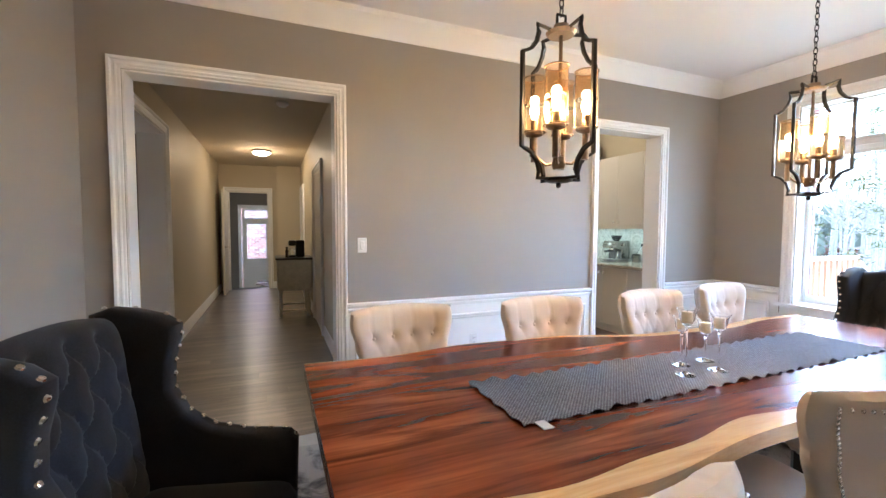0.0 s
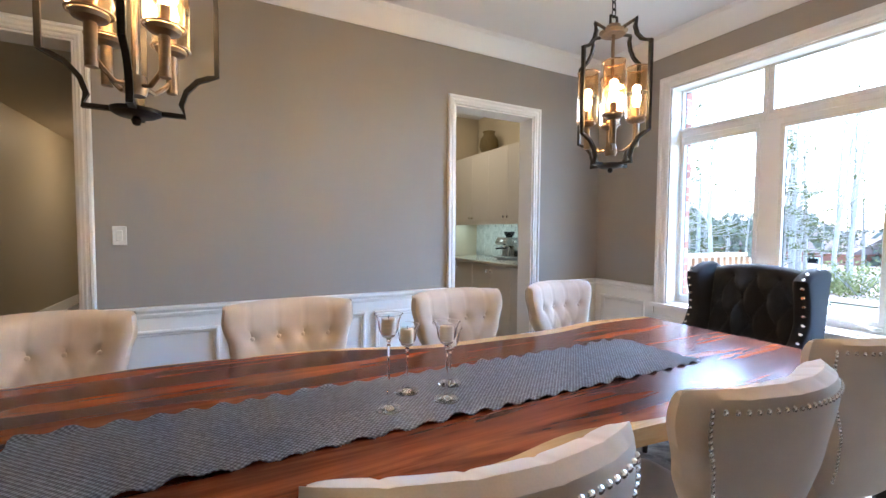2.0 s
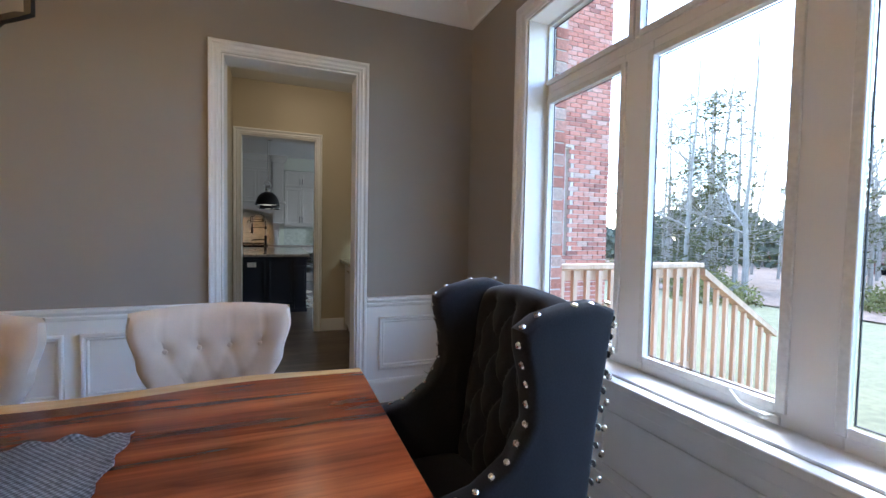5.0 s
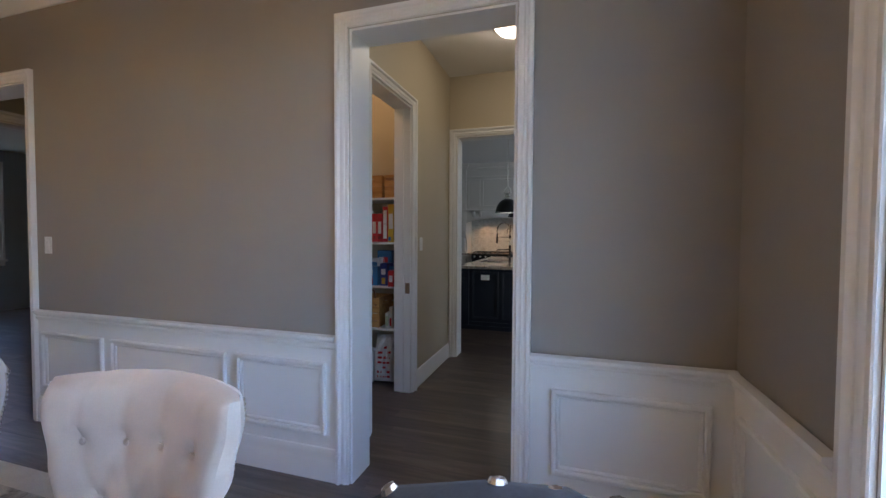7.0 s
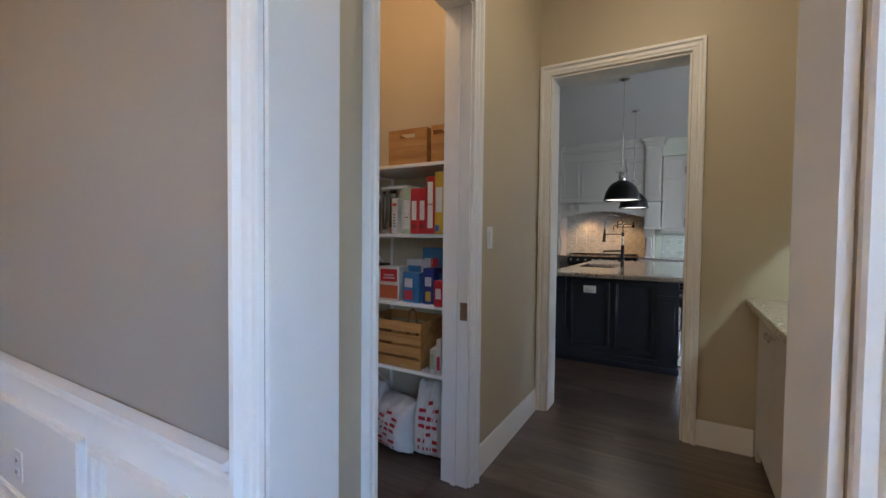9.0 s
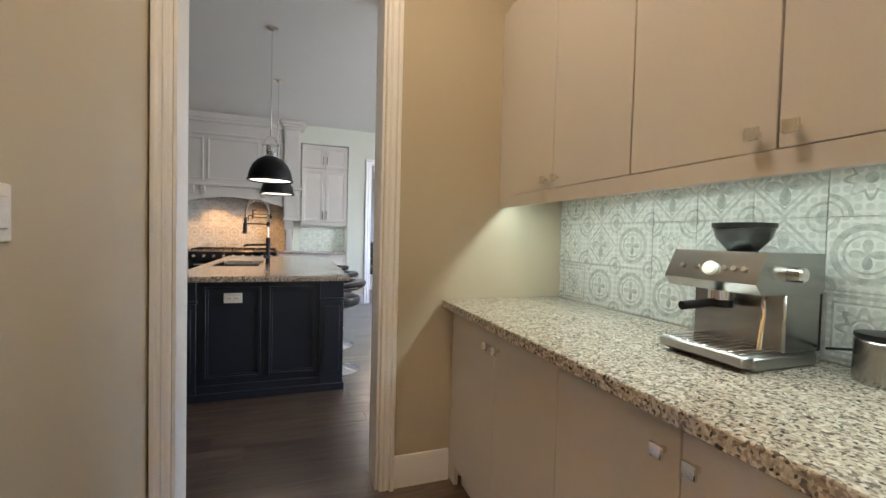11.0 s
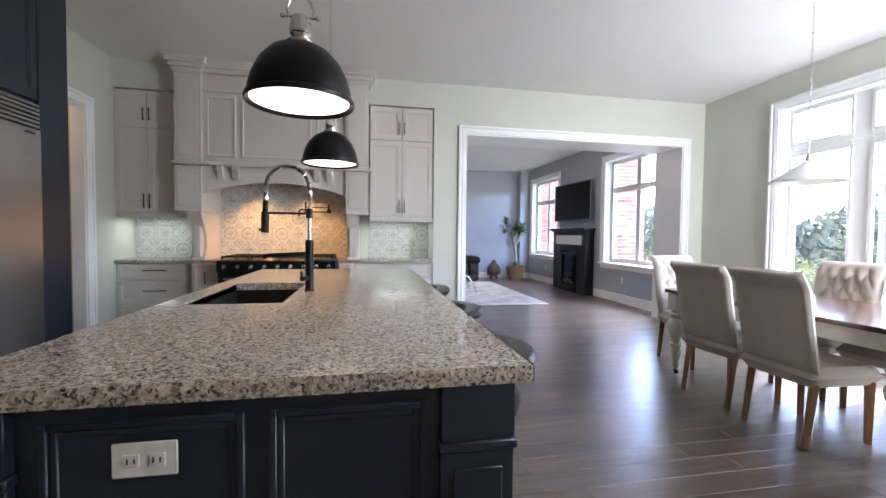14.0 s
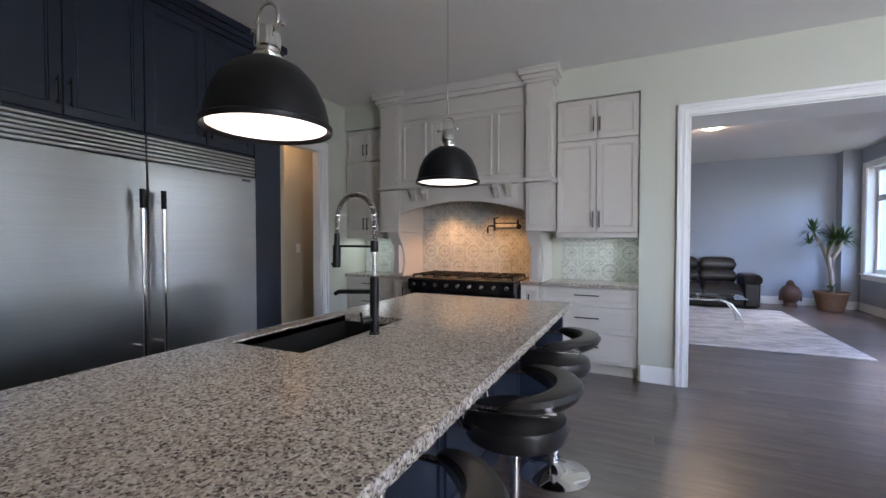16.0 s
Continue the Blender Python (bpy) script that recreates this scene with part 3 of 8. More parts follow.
CASE_PROF = [(0.004, 0), (0.004, 0.013), (0.009, 0.017), (0.026, 0.017), (0.030, 0.022), (0.042, 0.025), (0.050, 0.019), (0.066, 0.019), (0.071, 0.030), (0.076, 0.034), (0.095, 0.034),
             (0.1, 0.029), (0.1, 0)]


def casing(bm, axis, h0, h1, top, plane, sign, z0=0.0, sill=False, width=CASE):
    """Moulded casing with mitred corners round an opening, on one face of a wall."""
    def at(p, d, z):
        t = plane + sign * d
        return (p, t, z) if axis == 0 else (t, p, z)
    rows, f = [], width / CASE
    for k in range(4):
        rows.append([bm.verts.new(at(h0 - w * f if k < 2 else h1 + w * f, d, z0 if k in (0, 3) else top + w * f)) for w, d in CASE_PROF])
    n = len(CASE_PROF)
    for r, s in zip(rows, rows[1:]):
        for k in range(n):
            bm.faces.new((r[k], r[(k + 1) % n], s[(k + 1) % n], s[k]))
    bm.faces.new(rows[0]), bm.faces.new(rows[-1][::-1])

    def put(p, q, d, r, s):
        t = sorted((plane, plane + sign * d))
        box(bm, *((p, q, *t) if axis == 0 else (*t, p, q)), r, s, 0.004)
    if sill:
        put(h0 - CASE - 0.02, h1 + CASE + 0.02, 0.06, z0 - 0.035, z0 - 0.0005)
        put(h0 - CASE, h1 + CASE, 0.022, z0 - 0.11, z0 - 0.0355)


def jamb(bm, axis, h0, h1, t0, t1, top, z0=0.0, thick=0.012, under=False):
    """White boards that line an opening through a wall."""
    def put(p, q, r, s):
        box(bm, *((p, q, t0, t1) if axis == 0 else (t0, t1, p, q)), r, s)
    put(h0 - 0.001, h0 + thick, z0, top)
    put(h1 - thick, h1 + 0.001, z0, top)
    put(h0 + thick, h1 - thick, top - thick, top + 0.001)
    if under:
        put(h0 + thick, h1 - thick, z0 - 0.001, z0 + thick)


BASE_PROF = [(0, 0), (0.016, 0), (0.016, 0.11), (0.012, 0.125), (0.012, 0.14), (0.006, 0.155), (0, 0.158)]
CROWN_PROF = [(0, 2.93), (0.012, 2.93), (0.016, 2.95), (0.05, 2.985), (0.075, 3.03), (0.11, 3.06), (0.115, 3.099), (0, 3.099)]
RAIL_PROF = [(0.008, 0.735), (0.02, 0.74), (0.026, 0.76), (0.02, 0.768), (0.034, 0.785), (0.044, 0.79), (0.044, 0.806), (0.008, 0.812)]
TALL_BASE = [(0.008, 0), (0.026, 0), (0.026, 0.115), (0.02, 0.13), (0.024, 0.15), (0.014, 0.178), (0.008, 0.18)]

# ---------- structure ----------
D1, D2, D3 = (-3.995, -2.632), (-0.02, 0.863), (-0.118, 0.755)
DH = 2.445
# dining room
wall("wall_dining_north", M_TAUPE, 0, -4.23, 1.77, 0, 0.1, holes=[(*D1, 0, DH), (*D2, 0, DH)], label="taupe painted dining room wall with two cased openings")
WIN = (-3.05, -0.825, 0.66, 2.63)
wall("wall_dining_east", M_TAUPE, 1, -4.7, 0.1, 1.77, 1.96, holes=[WIN], label="taupe painted wall with a large white window")
wall("wall_dining_south", M_TAUPE, 0, -4.33, 1.96, -4.8, -4.7, label="taupe painted dining room wall")
wall("wall_dining_west", M_TAUPE, 1, -4.7, 0.1, -4.33, -4.23, label="taupe painted dining room wall")
struct("ceiling_dining", blocks((-4.33, 2.05, -4.8, 0.1, 3.1, 3.2)), M_CEIL, "white painted ceiling")
bm = bmesh.new()
run_mould(bm, CROWN_PROF, 0, -4.23, 1.77, 0, -1)
run_mould(bm, CROWN_PROF, 0, -4.23, 1.77, -4.7, 1)
run_mould(bm, CROWN_PROF, 1, -4.7, 0, 1.77, -1)
run_mould(bm, CROWN_PROF, 1, -4.7, 0, -4.23, 1)
struct("trim_crown_moulding", bm, M_WHITE, "white crown moulding below the ceiling")


def wainscot(name, axis, a0, a1, plane, sign, panels):
    bm = bmesh.new()
    t = sorted((plane, plane + sign * 0.008))
    box(bm, *((a0, a1, *t) if axis == 0 else (*t, a0, a1)), 0, 0.8)
    run_mould(bm, RAIL_PROF, axis, a0, a1, plane, sign)
    run_mould(bm, TALL_BASE, axis, a0, a1, plane, sign)
    w_ob = struct(name, bm, M_WHITE, "white panelled wainscot with chair rail")
    for p, q in panels:
        bm = bmesh.new()
        ring(bm, axis, p, q, 0.255, 0.655, 0.024, plane + sign * 0.007, plane + sign * 0.032, 0.006)
        part("panel_moulding", bm, M_WHITE, w_ob)
        bm = bmesh.new()
        ring(bm, axis, p + 0.024, q - 0.024, 0.279, 0.631, 0.018, plane + sign * 0.007, plane + sign * 0.019, 0.006)
        part("panel_bead", bm, M_WHITE, w_ob)
    return w_ob


wainscot("trim_wainscot_north", 0, -2.56, -0.1, 0, -1, [(-2.5, -1.89), (-1.81, -0.85), (-0.77, -0.165)])
wainscot("trim_wainscot_corner", 0, 0.939, 1.77, 0, -1, [(1.035, 1.68)])
wainscot("trim_wainscot_east", 1, -0.705, 0.0, 1.77, -1, [(-0.62, -0.09)])
wainscot("trim_wainscot_east", 1, -4.7, -3.17, 1.77, -1, [(-4.5, -3.3)])
wainscot("trim_wainscot_south", 0, -4.23, 1.77, -4.7, 1, [(-4.1 + 1.15 * i, -3.05 + 1.15 * i) for i in range(5)])
wainscot("trim_wainscot_west", 1, -4.7, 0.0, -4.23, 1, [(-4.6 + 1.12 * i, -3.58 + 1.12 * i) for i in range(4)])
# below the window
bm = bmesh.new()
box(bm, 1.762, 1.77, -3.17, -0.68, 0, 0.55)
prism(bm, [(1.77 - d, z) for d, z in TALL_BASE], 1, -3.17, -0.68)
for p, q in ((-3.1, -2.33), (-2.28, -1.56), (-1.5, -0.76)):
    for r in ((p, p + 0.02, 0.22, 0.5), (q - 0.02, q, 0.22, 0.5), (p + 0.02, q - 0.02, 0.22, 0.24), (p + 0.02, q - 0.02, 0.48, 0.5)):
        box(bm, 1.748, 1.762, r[0], r[1], r[2], r[3], 0.003)
struct("trim_window_apron", bm, M_WHITE, "white panelled apron below the window")

# openings
bm = bmesh.new()
casing(bm, 0, *D1, DH, 0, -1, width=0.075)
casing(bm, 0, *D1, DH, 0.2, 1, width=0.075)
jamb(bm, 0, *D1, 0, 0.2, DH)
struct("trim_hall_opening", bm, M_WHITE, "white built-up casing round the hall opening")
bm = bmesh.new()
casing(bm, 0, *D2, DH, 0, -1, width=0.075)
casing(bm, 0, *D2, DH, 0.2, 1, width=0.075)
jamb(bm, 0, *D2, 0, 0.2, DH)
struct("trim_servery_opening", bm, M_WHITE, "white built-up casing round the servery opening")


def window(name, axis, plane, glass, panes, z_low, z_tr, opening, label, sign=1, handles=(), upper=None):
    """A fixed window wall: frame, mullions, sashes and glass, in an opening (a0, a1, z0, z1). axis: along which it runs."""
    w = tagged(new(name), label, kind="structure")
    w.matrix_world = ROOM
    a0, a1, z0, z1 = opening
    g0, g1 = sorted((glass - sign * 0.03, glass + sign * 0.014))

    def put(bm, p, q, r, s, t0=g0, t1=g1, bev=0.004):
        box(bm, *((p, q, t0, t1) if axis == 0 else (t0, t1, p, q)), r, s, bev)
    bm = bmesh.new()
    zl0, zl1 = z_low
    zt0, zt1 = z_tr
    zm = (zl1 + zt0) / 2
    rows = ((sorted(panes), z0, zm, z_low), (sorted(upper or panes), zm, z1, z_tr))
    for ys, b0, b1, (r, s) in rows:
        put(bm, a0, ys[0][0], b0, b1)
        put(bm, ys[-1][1], a1, b0, b1)
        for (p0, p1), (q0, q1) in zip(ys, ys[1:]):
            put(bm, p1, q0, b0, b1)
        for p, q in ys:
            put(bm, p, q, b0, r)
            put(bm, p, q, s, b1)
    part("window_frame", bm, M_WHITE, w)
    s0, s1 = sorted((glass - sign * 0.045, glass - sign * 0.03))
    for (p, q), (r, s) in [(pq, row[3]) for row in rows for pq in row[0]]:
        bm = bmesh.new()
        put(bm, p - 0.02, p + 0.012, r - 0.02, s + 0.02, s0, s1, 0.003)
        put(bm, q - 0.012, q + 0.02, r - 0.02, s + 0.02, s0, s1, 0.003)
        put(bm, p + 0.012, q - 0.012, r - 0.02, r + 0.012, s0, s1, 0.003)
        put(bm, p + 0.012, q - 0.012, s - 0.012, s + 0.02, s0, s1, 0.003)
        part("sash", bm, M_PLASTIC, w)
        bm = bmesh.new()
        ring(bm, axis, p + 0.012, q - 0.012, r + 0.012, s - 0.012, 0.004, glass - sign * 0.0035, glass - sign * 0.01, 0.001)
        part("gasket", bm, M_DARKSLOT, w, "thin black glazing gasket")
        bm = bmesh.new()
        put(bm, p, q, r, s, glass - 0.003, glass + 0.003, 0)
        pane = part("pane", bm, M_PANE, w)
        pane.visible_shadow = False
    bm = bmesh.new()
    t = sorted((plane, glass - sign * 0.03))
    jamb(bm, axis, a0, a1, *t, z1, z0, 0.01, True)
    part("jamb_lining", bm, M_WHITE, w)
    bm = bmesh.new()
    casing(bm, axis, a0, a1, z1, plane, -sign, z0, True)
    part("casing", bm, M_WHITE, w)
    for a in handles:
        bm = bmesh.new()
        t0 = glass - sign * 0.05
        if axis == 1:
            tube(bm, [(t0, a, zl0 - 0.035), (t0 - sign * 0.03, a, zl0 - 0.03), (t0 - sign * 0.035, a + 0.08, zl0 - 0.02), (t0 - sign * 0.02, a + 0.13, zl0 + 0.01)], 0.008, 6)
            box(bm, min(t0, t0 - sign * 0.02), max(t0, t0 - sign * 0.02), a - 0.03, a + 0.03, zl0 - 0.05, zl0 - 0.025, 0.004)
        part("crank_handle", bm, M_PLASTIC, w, "white folding crank handle")
    return w


window("window_dining", 1, 1.77, 1.95, [(-1.468, -0.862), (-2.215, -1.638), (-2.985, -2.385)], (0.735, 2.132), (2.26, 2.612), WIN,
       "large white three-light window with transoms above", handles=(-2.2,),
       upper=[(-1.507, -0.84), (-2.265, -1.556), (-2.985, -2.318)])

# hall
wall("wall_hall_south", M_BEIGE, 0, -4.19, -2.5, 0.1, 0.2, holes=[(*D1, 0, DH)], label="beige painted hall wall")
wall("wall_hall_west", M_BEIGE, 1, 0.1, 7.1, -4.44, -4.19, z1=2.8, holes=[(0.32, 2.08, 0, DH)], label="beige painted hall wall with an opening to the foyer")
wall("wall_hall_east", M_BEIGE, 1, 0.2, 7.1, -2.5, -2.44, label="beige painted hall wall")
wall("wall_hall_end", M_BEIGE, 0, -4.19, -2.5, 7.0, 7.1, z1=2.8, holes=[(-4.0, -3.2, 0, 2.2)], label="beige painted wall at the end of the hall")
# the hall's dim warm light is put into this ceiling's darker colour
struct("ceiling_hall", blocks((-4.44, -2.44, 0.1, 7.1, 2.8, 2.9)), plain("hall_ceiling_dimmed", (0.62, 0.56, 0.46), 0.8, vary=0.03), "painted hall ceiling")
bm = bmesh.new()
for a, b in ((2.18, 7.0),):
    run_mould(bm, BASE_PROF, 1, a, b, -4.19, 1)
for a, b in ((0.32, 2.1), (3.5, 5.5), (6.6, 7.0)):
    run_mould(bm, BASE_PROF, 1, a, b, -2.5, -1)
run_mould(bm, BASE_PROF, 0, -3.1, -2.5, 7.0, -1)
struct("baseboard_hall", bm, M_WHITE, "white hall baseboard")
bm = bmesh.new()
casing(bm, 1, 0.32, 2.08, DH, -4.19, 1)
jamb(bm, 1, 0.32, 2.08, -4.44, -4.19, DH)
casing(bm, 0, -4.0, -3.2, 2.2, 7.0, -1)
jamb(bm, 0, -4.0, -3.2, 7.0, 7.1, 2.2)
casing(bm, 1, 2.3, 3.3, 2.2, -2.5, -1)
casing(bm, 1, 5.65, 6.45, 2.2, -2.5, -1)
struct("trim_hall_casings", bm, M_WHITE, "white hall door casings")
bm = bmesh.new()
for y0, y1 in ((2.3, 3.3), (5.65, 6.45)):
    box(bm, -2.508, -2.5, y0, y1, 0, 2.2)
    for z0, z1 in ((0.2, 0.9), (1.05, 2.05)):
        box(bm, -2.516, -2.508, y0 + 0.12, y1 - 0.12, z0, z1, 0.004)
struct("door_hall_closets", bm, M_DOOR, "closed white panelled hall doors")
# open door at the end of the hall
d = tagged(new("door_hall_end"), "white panelled door standing open into the hall", kind="structure")
bm = blocks((-4.06, -4.02, 6.2, 7.0, 0.01, 2.19, 0.003))
for z0, z1 in ((0.2, 0.9), (1.05, 2.05)):
    box(bm, -4.02, -4.012, 6.32, 6.88, z0, z1, 0.004)
part("door_leaf", bm, M_DOOR, d)
bm = bmesh.new()
lathe(bm, [(0.0, 0.0), (0.025, 0.0), (0.025, 0.006), (0.01, 0.01), (0.01, 0.04), (0.0, 0.045)], 12)
bmesh.ops.transform(bm, matrix=pose(-4.02, 6.27, 1.0, 0, 90, 0), verts=bm.verts)
tube(bm, [(-3.98, 6.27, 1.0), (-3.978, 6.38, 1.0)], 0.009, 8)
part("door_handle", bm, M_NICKEL, d, "nickel lever handle")
# mudroom beyond, three steps lower
wall("wall_mudroom_west", M_GREYW, 1, 7.1, 10.7, -4.72, -4.62, -0.6, 2.6, label="grey mudroom wall")
wall("wall_mudroom_east", M_GREYW, 1, 7.1, 10.7, -3.12, -3.05, -0.6, 2.6, label="grey mudroom wall")
wall("wall_mudroom_north", M_GREYW, 0, -4.72, -3.05, 10.6, 10.7, -0.6, 2.6, holes=[(-3.98, -3.15, -0.45, 2.0)], label="grey mudroom wall")
struct("ceiling_mudroom", blocks((-4.72, -3.05, 7.1, 10.7, 2.5, 2.6)), M_CEIL, "white mudroom ceiling")
struct("floor_mudroom", blocks((-4.72, -3.05, 7.1, 10.7, -0.6, -0.45)), M_SUB, "dark mudroom floor")
d = tagged(new("door_mudroom"), "white exterior door with a tall glass light and transom", kind="structure")
bm = bmesh.new()
wall_boxes(bm, 0, -3.96, -3.17, 10.62, 10.66, -0.45, 1.62, [(-3.83, -3.3, 0.45, 1.5)])
wall_boxes(bm, 0, -3.96, -3.17, 10.61, 10.67, 1.62, 1.98, [(-3.88, -3.25, 1.69, 1.92)])
part("door_leaf", bm, M_DOOR, d)
pn = part("pane", blocks((-3.83, -3.3, 10.637, 10.643, 0.45, 1.5), (-3.88, -3.25, 10.637, 10.643, 1.69, 1.92)), M_PANE, d)
pn.visible_shadow = False
bm = bmesh.new()
casing(bm, 0, -3.97, -3.16, 1.98, 10.6, -1, -0.45)
part("casing", bm, M_WHITE, d)

# foyer seen through the hall's side opening
wall("wall_foyer_west", M_BLUE, 1, -1.1, 4.3, -8.5, -8.4, z1=2.8, holes=[(1.35, 2.55, 0.9, 2.5)], label="grey foyer wall with a window")
wall("wall_foyer_south", M_BLUE, 0, -8.5, -4.44, -1.1, -1.0, z1=2.8, label="grey foyer wall")
wall("wall_foyer_north", M_GREYW, 0, -8.5, -4.44, 4.2, 4.3, z1=2.8, label="dark grey stairwell wall")
wall("wall_foyer_east", M_BLUE, 1, -1.1, 0.1, -4.44, -4.33, z1=2.8, label="grey foyer wall")
wall("wall_stair_half", M_BEIGE, 0, -6.2, -4.44, 2.97, 3.07, z1=1.38, label="beige half-height stair wall")
struct("ceiling_foyer", blocks((-8.5, -4.44, -1.1, 4.3, 2.8, 2.9)), M_CEIL, "white foyer ceiling")
window("window_foyer", 1, -8.4, -8.48, [(1.4, 1.9), (2.0, 2.5)], (0.97, 1.95), (2.03, 2.45), (1.35, 2.55, 0.9, 2.5), "white foyer window with transom lights", sign=-1)

# servery and pantry
wall("wall_servery_south", M_BEIGE, 0, -0.35, 1.77, 0.1, 0.2, holes=[(*D2, 0, DH)], label="beige painted servery wall")
PAN = (0.58, 1.322, 0, DH)
wall("wall_servery_west", M_BEIGE, 1, 0.2, 2.465, -0.275, -0.2, holes=[PAN], label="beige painted servery wall with the pantry opening")
wall("wall_pantry_east", M_BEIGE, 1, 0.1, 1.85, -0.35, -0.275, holes=[PAN], label="beige painted pantry wall")
wall("wall_pantry_north", M_BEIGE, 0, -1.5, -0.35, 1.75, 1.85, label="beige painted pantry wall")
wall("wall_pantry_south", M_BEIGE, 0, -1.5, -0.35, 0.1, 0.2, label="beige painted pantry wall")
wall("wall_pantry_west", M_BEIGE, 1, 0.1, 1.85, -1.5, -1.4, label="beige painted pantry wall")
wall("wall_servery_east", M_BEIGE, 1, 0.1, 2.62, 1.77, 1.96, label="beige painted servery wall")
wall("wall_servery_north", M_BEIGE, 0, -0.275, 1.77, 2.465, 2.55, holes=[(*D3, 0, DH)], label="beige painted servery wall with the kitchen doorway")
struct("ceiling_servery", blocks((-1.5, 2.05, 0.1, 2.55, 3.1, 3.2)), M_CEIL, "white servery ceiling")
bm = bmesh.new()
casing(bm, 0, *D3, DH, 2.465, -1, width=0.075)
casing(bm, 0, *D3, DH, 2.655, 1, width=0.075)
jamb(bm, 0, *D3, 2.465, 2.655, DH)
struct("trim_kitchen_doorway", bm, M_WHITE, "white built-up casing round the kitchen doorway")
bm = bmesh.new()
casing(bm, 1, *PAN[:2], DH, -0.2, 1, width=0.075)
jamb(bm, 1, *PAN[:2], -0.35, -0.2, DH)
box(bm, -0.29, -0.26, 1.297, 1.31, 0, 2.42, 0.002)
struct("trim_pantry_doorway", bm, M_WHITE, "white casing round the pantry doorway")
struct("door_strike_plate", blocks((-0.245, -0.205, 1.305, 1.311, 0.86, 0.95, 0.001)), M_BRONZE, "small bronze strike plate on the pantry jamb")
bm = bmesh.new()
run_mould(bm, BASE_PROF, 1, 1.398, 2.465, -0.2, 1)
run_mould(bm, BASE_PROF, 1, 0.2, 0.5, -0.2, 1)
run_mould(bm, BASE_PROF, 0, 0.83, 1.12, 2.465, -1)
run_mould(bm, BASE_PROF, 0, -0.2, -0.178, 2.465, -1)
run_mould(bm, BASE_PROF, 0, -1.4, -0.35, 1.75, -1)
struct("baseboard_servery", bm, M_WHITE, "white servery baseboard")

# kitchen
wall("wall_kitchen_south", M_SAGE, 0, -2.44, 1.77, 2.55, 2.655, holes=[(*D3, 0, DH)], label="pale sage kitchen wall with a doorway")
KSW = (4.05, 4.63, 1.0, 2.68)
wall("wall_kitchen_southeast", M_SAGE, 0, 1.77, 5.28, 2.45, 2.62, holes=[KSW], label="pale sage kitchen wall with a narrow window")
ROOM = KITCHEN
wall("wall_kitchen_west", M_SAGE, 1, 2.77, 8.72, -2.44, -2.38, holes=[(6.9, 7.72, 0, 2.45)], label="pale sage kitchen wall with a doorway to the hall")
KEW = (4.78, 7.1, 0.5, 2.71)
wall("wall_kitchen_east", M_SAGE, 1, 2.77, 8.43, 5.0, 5.28, holes=[KEW], label="pale sage kitchen wall with a wide white window")
bm = bmesh.new()
wall_boxes(bm, 0, 1.14, 5.0, 8.18, 8.43, 0, 3.1, [(1.55, 4.66, 0, 2.50)])
box(bm, -2.38, 1.14, 8.18, 8.62, 2.79, 3.1)
struct("wall_kitchen_north", bm, M_SAGE, "pale sage kitchen wall with a wide cased opening")
wall("wall_kitchen_niche", M_SAGE, 0, -2.38, 1.14, 8.62, 8.72, 0, 2.79, label="pale sage wall behind the cabinets")
struct("wall_niche_side", blocks((1.14, 1.2, 8.43, 8.72, 0, 3.1)), M_SAGE, "pale sage wall end")
struct("ceiling_kitchen", blocks((-2.44, 5.28, 2.701, 8.72, 3.1, 3.2)), M_CEIL, "white kitchen ceiling")
bm = bmesh.new()
casing(bm, 0, 1.55, 4.66, 2.50, 8.18, -1)
casing(bm, 0, 1.55, 4.66, 2.50, 8.72, 1)
jamb(bm, 0, 1.55, 4.66, 8.18, 8.72, 2.50)
casing(bm, 1, 6.9, 7.72, 2.45, -2.38, 1)
jamb(bm, 1, 6.9, 7.72, -2.5, -2.38, 2.45)
struct("trim_kitchen_openings", bm, M_WHITE, "white casings round the kitchen openings")
bm = bmesh.new()
run_mould(bm, BASE_PROF, 0, 1.16, 1.45, 8.18, -1)
run_mould(bm, BASE_PROF, 0, 4.76, 5.0, 8.18, -1)
run_mould(bm, BASE_PROF, 1, 2.77, 8.18, 5.0, -1)
run_mould(bm, BASE_PROF, 0, 0.79, 1.71, 2.805, 1)
run_mould(bm, BASE_PROF, 0, 1.71, 5.0, 2.77, 1)
run_mould(bm, BASE_PROF, 0, -2.38, -0.27, 2.805, 1)
run_mould(bm, BASE_PROF, 1, 7.82, 8.1, -2.38, 1)
struct("baseboard_kitchen", bm, M_WHITE, "white kitchen baseboard")
window("window_kitchen", 1, 5.0, 5.18, [(6.47, 7.06), (5.67, 6.28), (4.86, 5.47)], (0.6, 2.17), (2.31, 2.66), KEW, "wide white three-light kitchen window with transoms")
ROOM = Matrix.Identity(4)
window("window_kitchen_south", 0, 2.62, 2.5, [(4.1, 4.58)], (1.05, 2.2), (2.3, 2.63), KSW, "narrow white window with a transom", sign=-1)
rb = thing("roller_blind", pose(0, 0, 0), "grey roller blind lowered behind the narrow kitchen window", "blind")
part("fabric", blocks((4.075, 4.605, 2.536, 2.539, 1.03, 2.21)), fabric("grey_blind_fabric", (0.22, 0.23, 0.24), 200, 0.1), rb)
part("hem_bar", blocks((4.075, 4.605, 2.531, 2.544, 1.013, 1.03, 0.003)), M_PLASTIC, rb)
bm = bmesh.new()
tube(bm, [(4.07, 2.545, 2.235), (4.61, 2.545, 2.235)], 0.025, 12)
part("roller", bm, M_PLASTIC, rb)
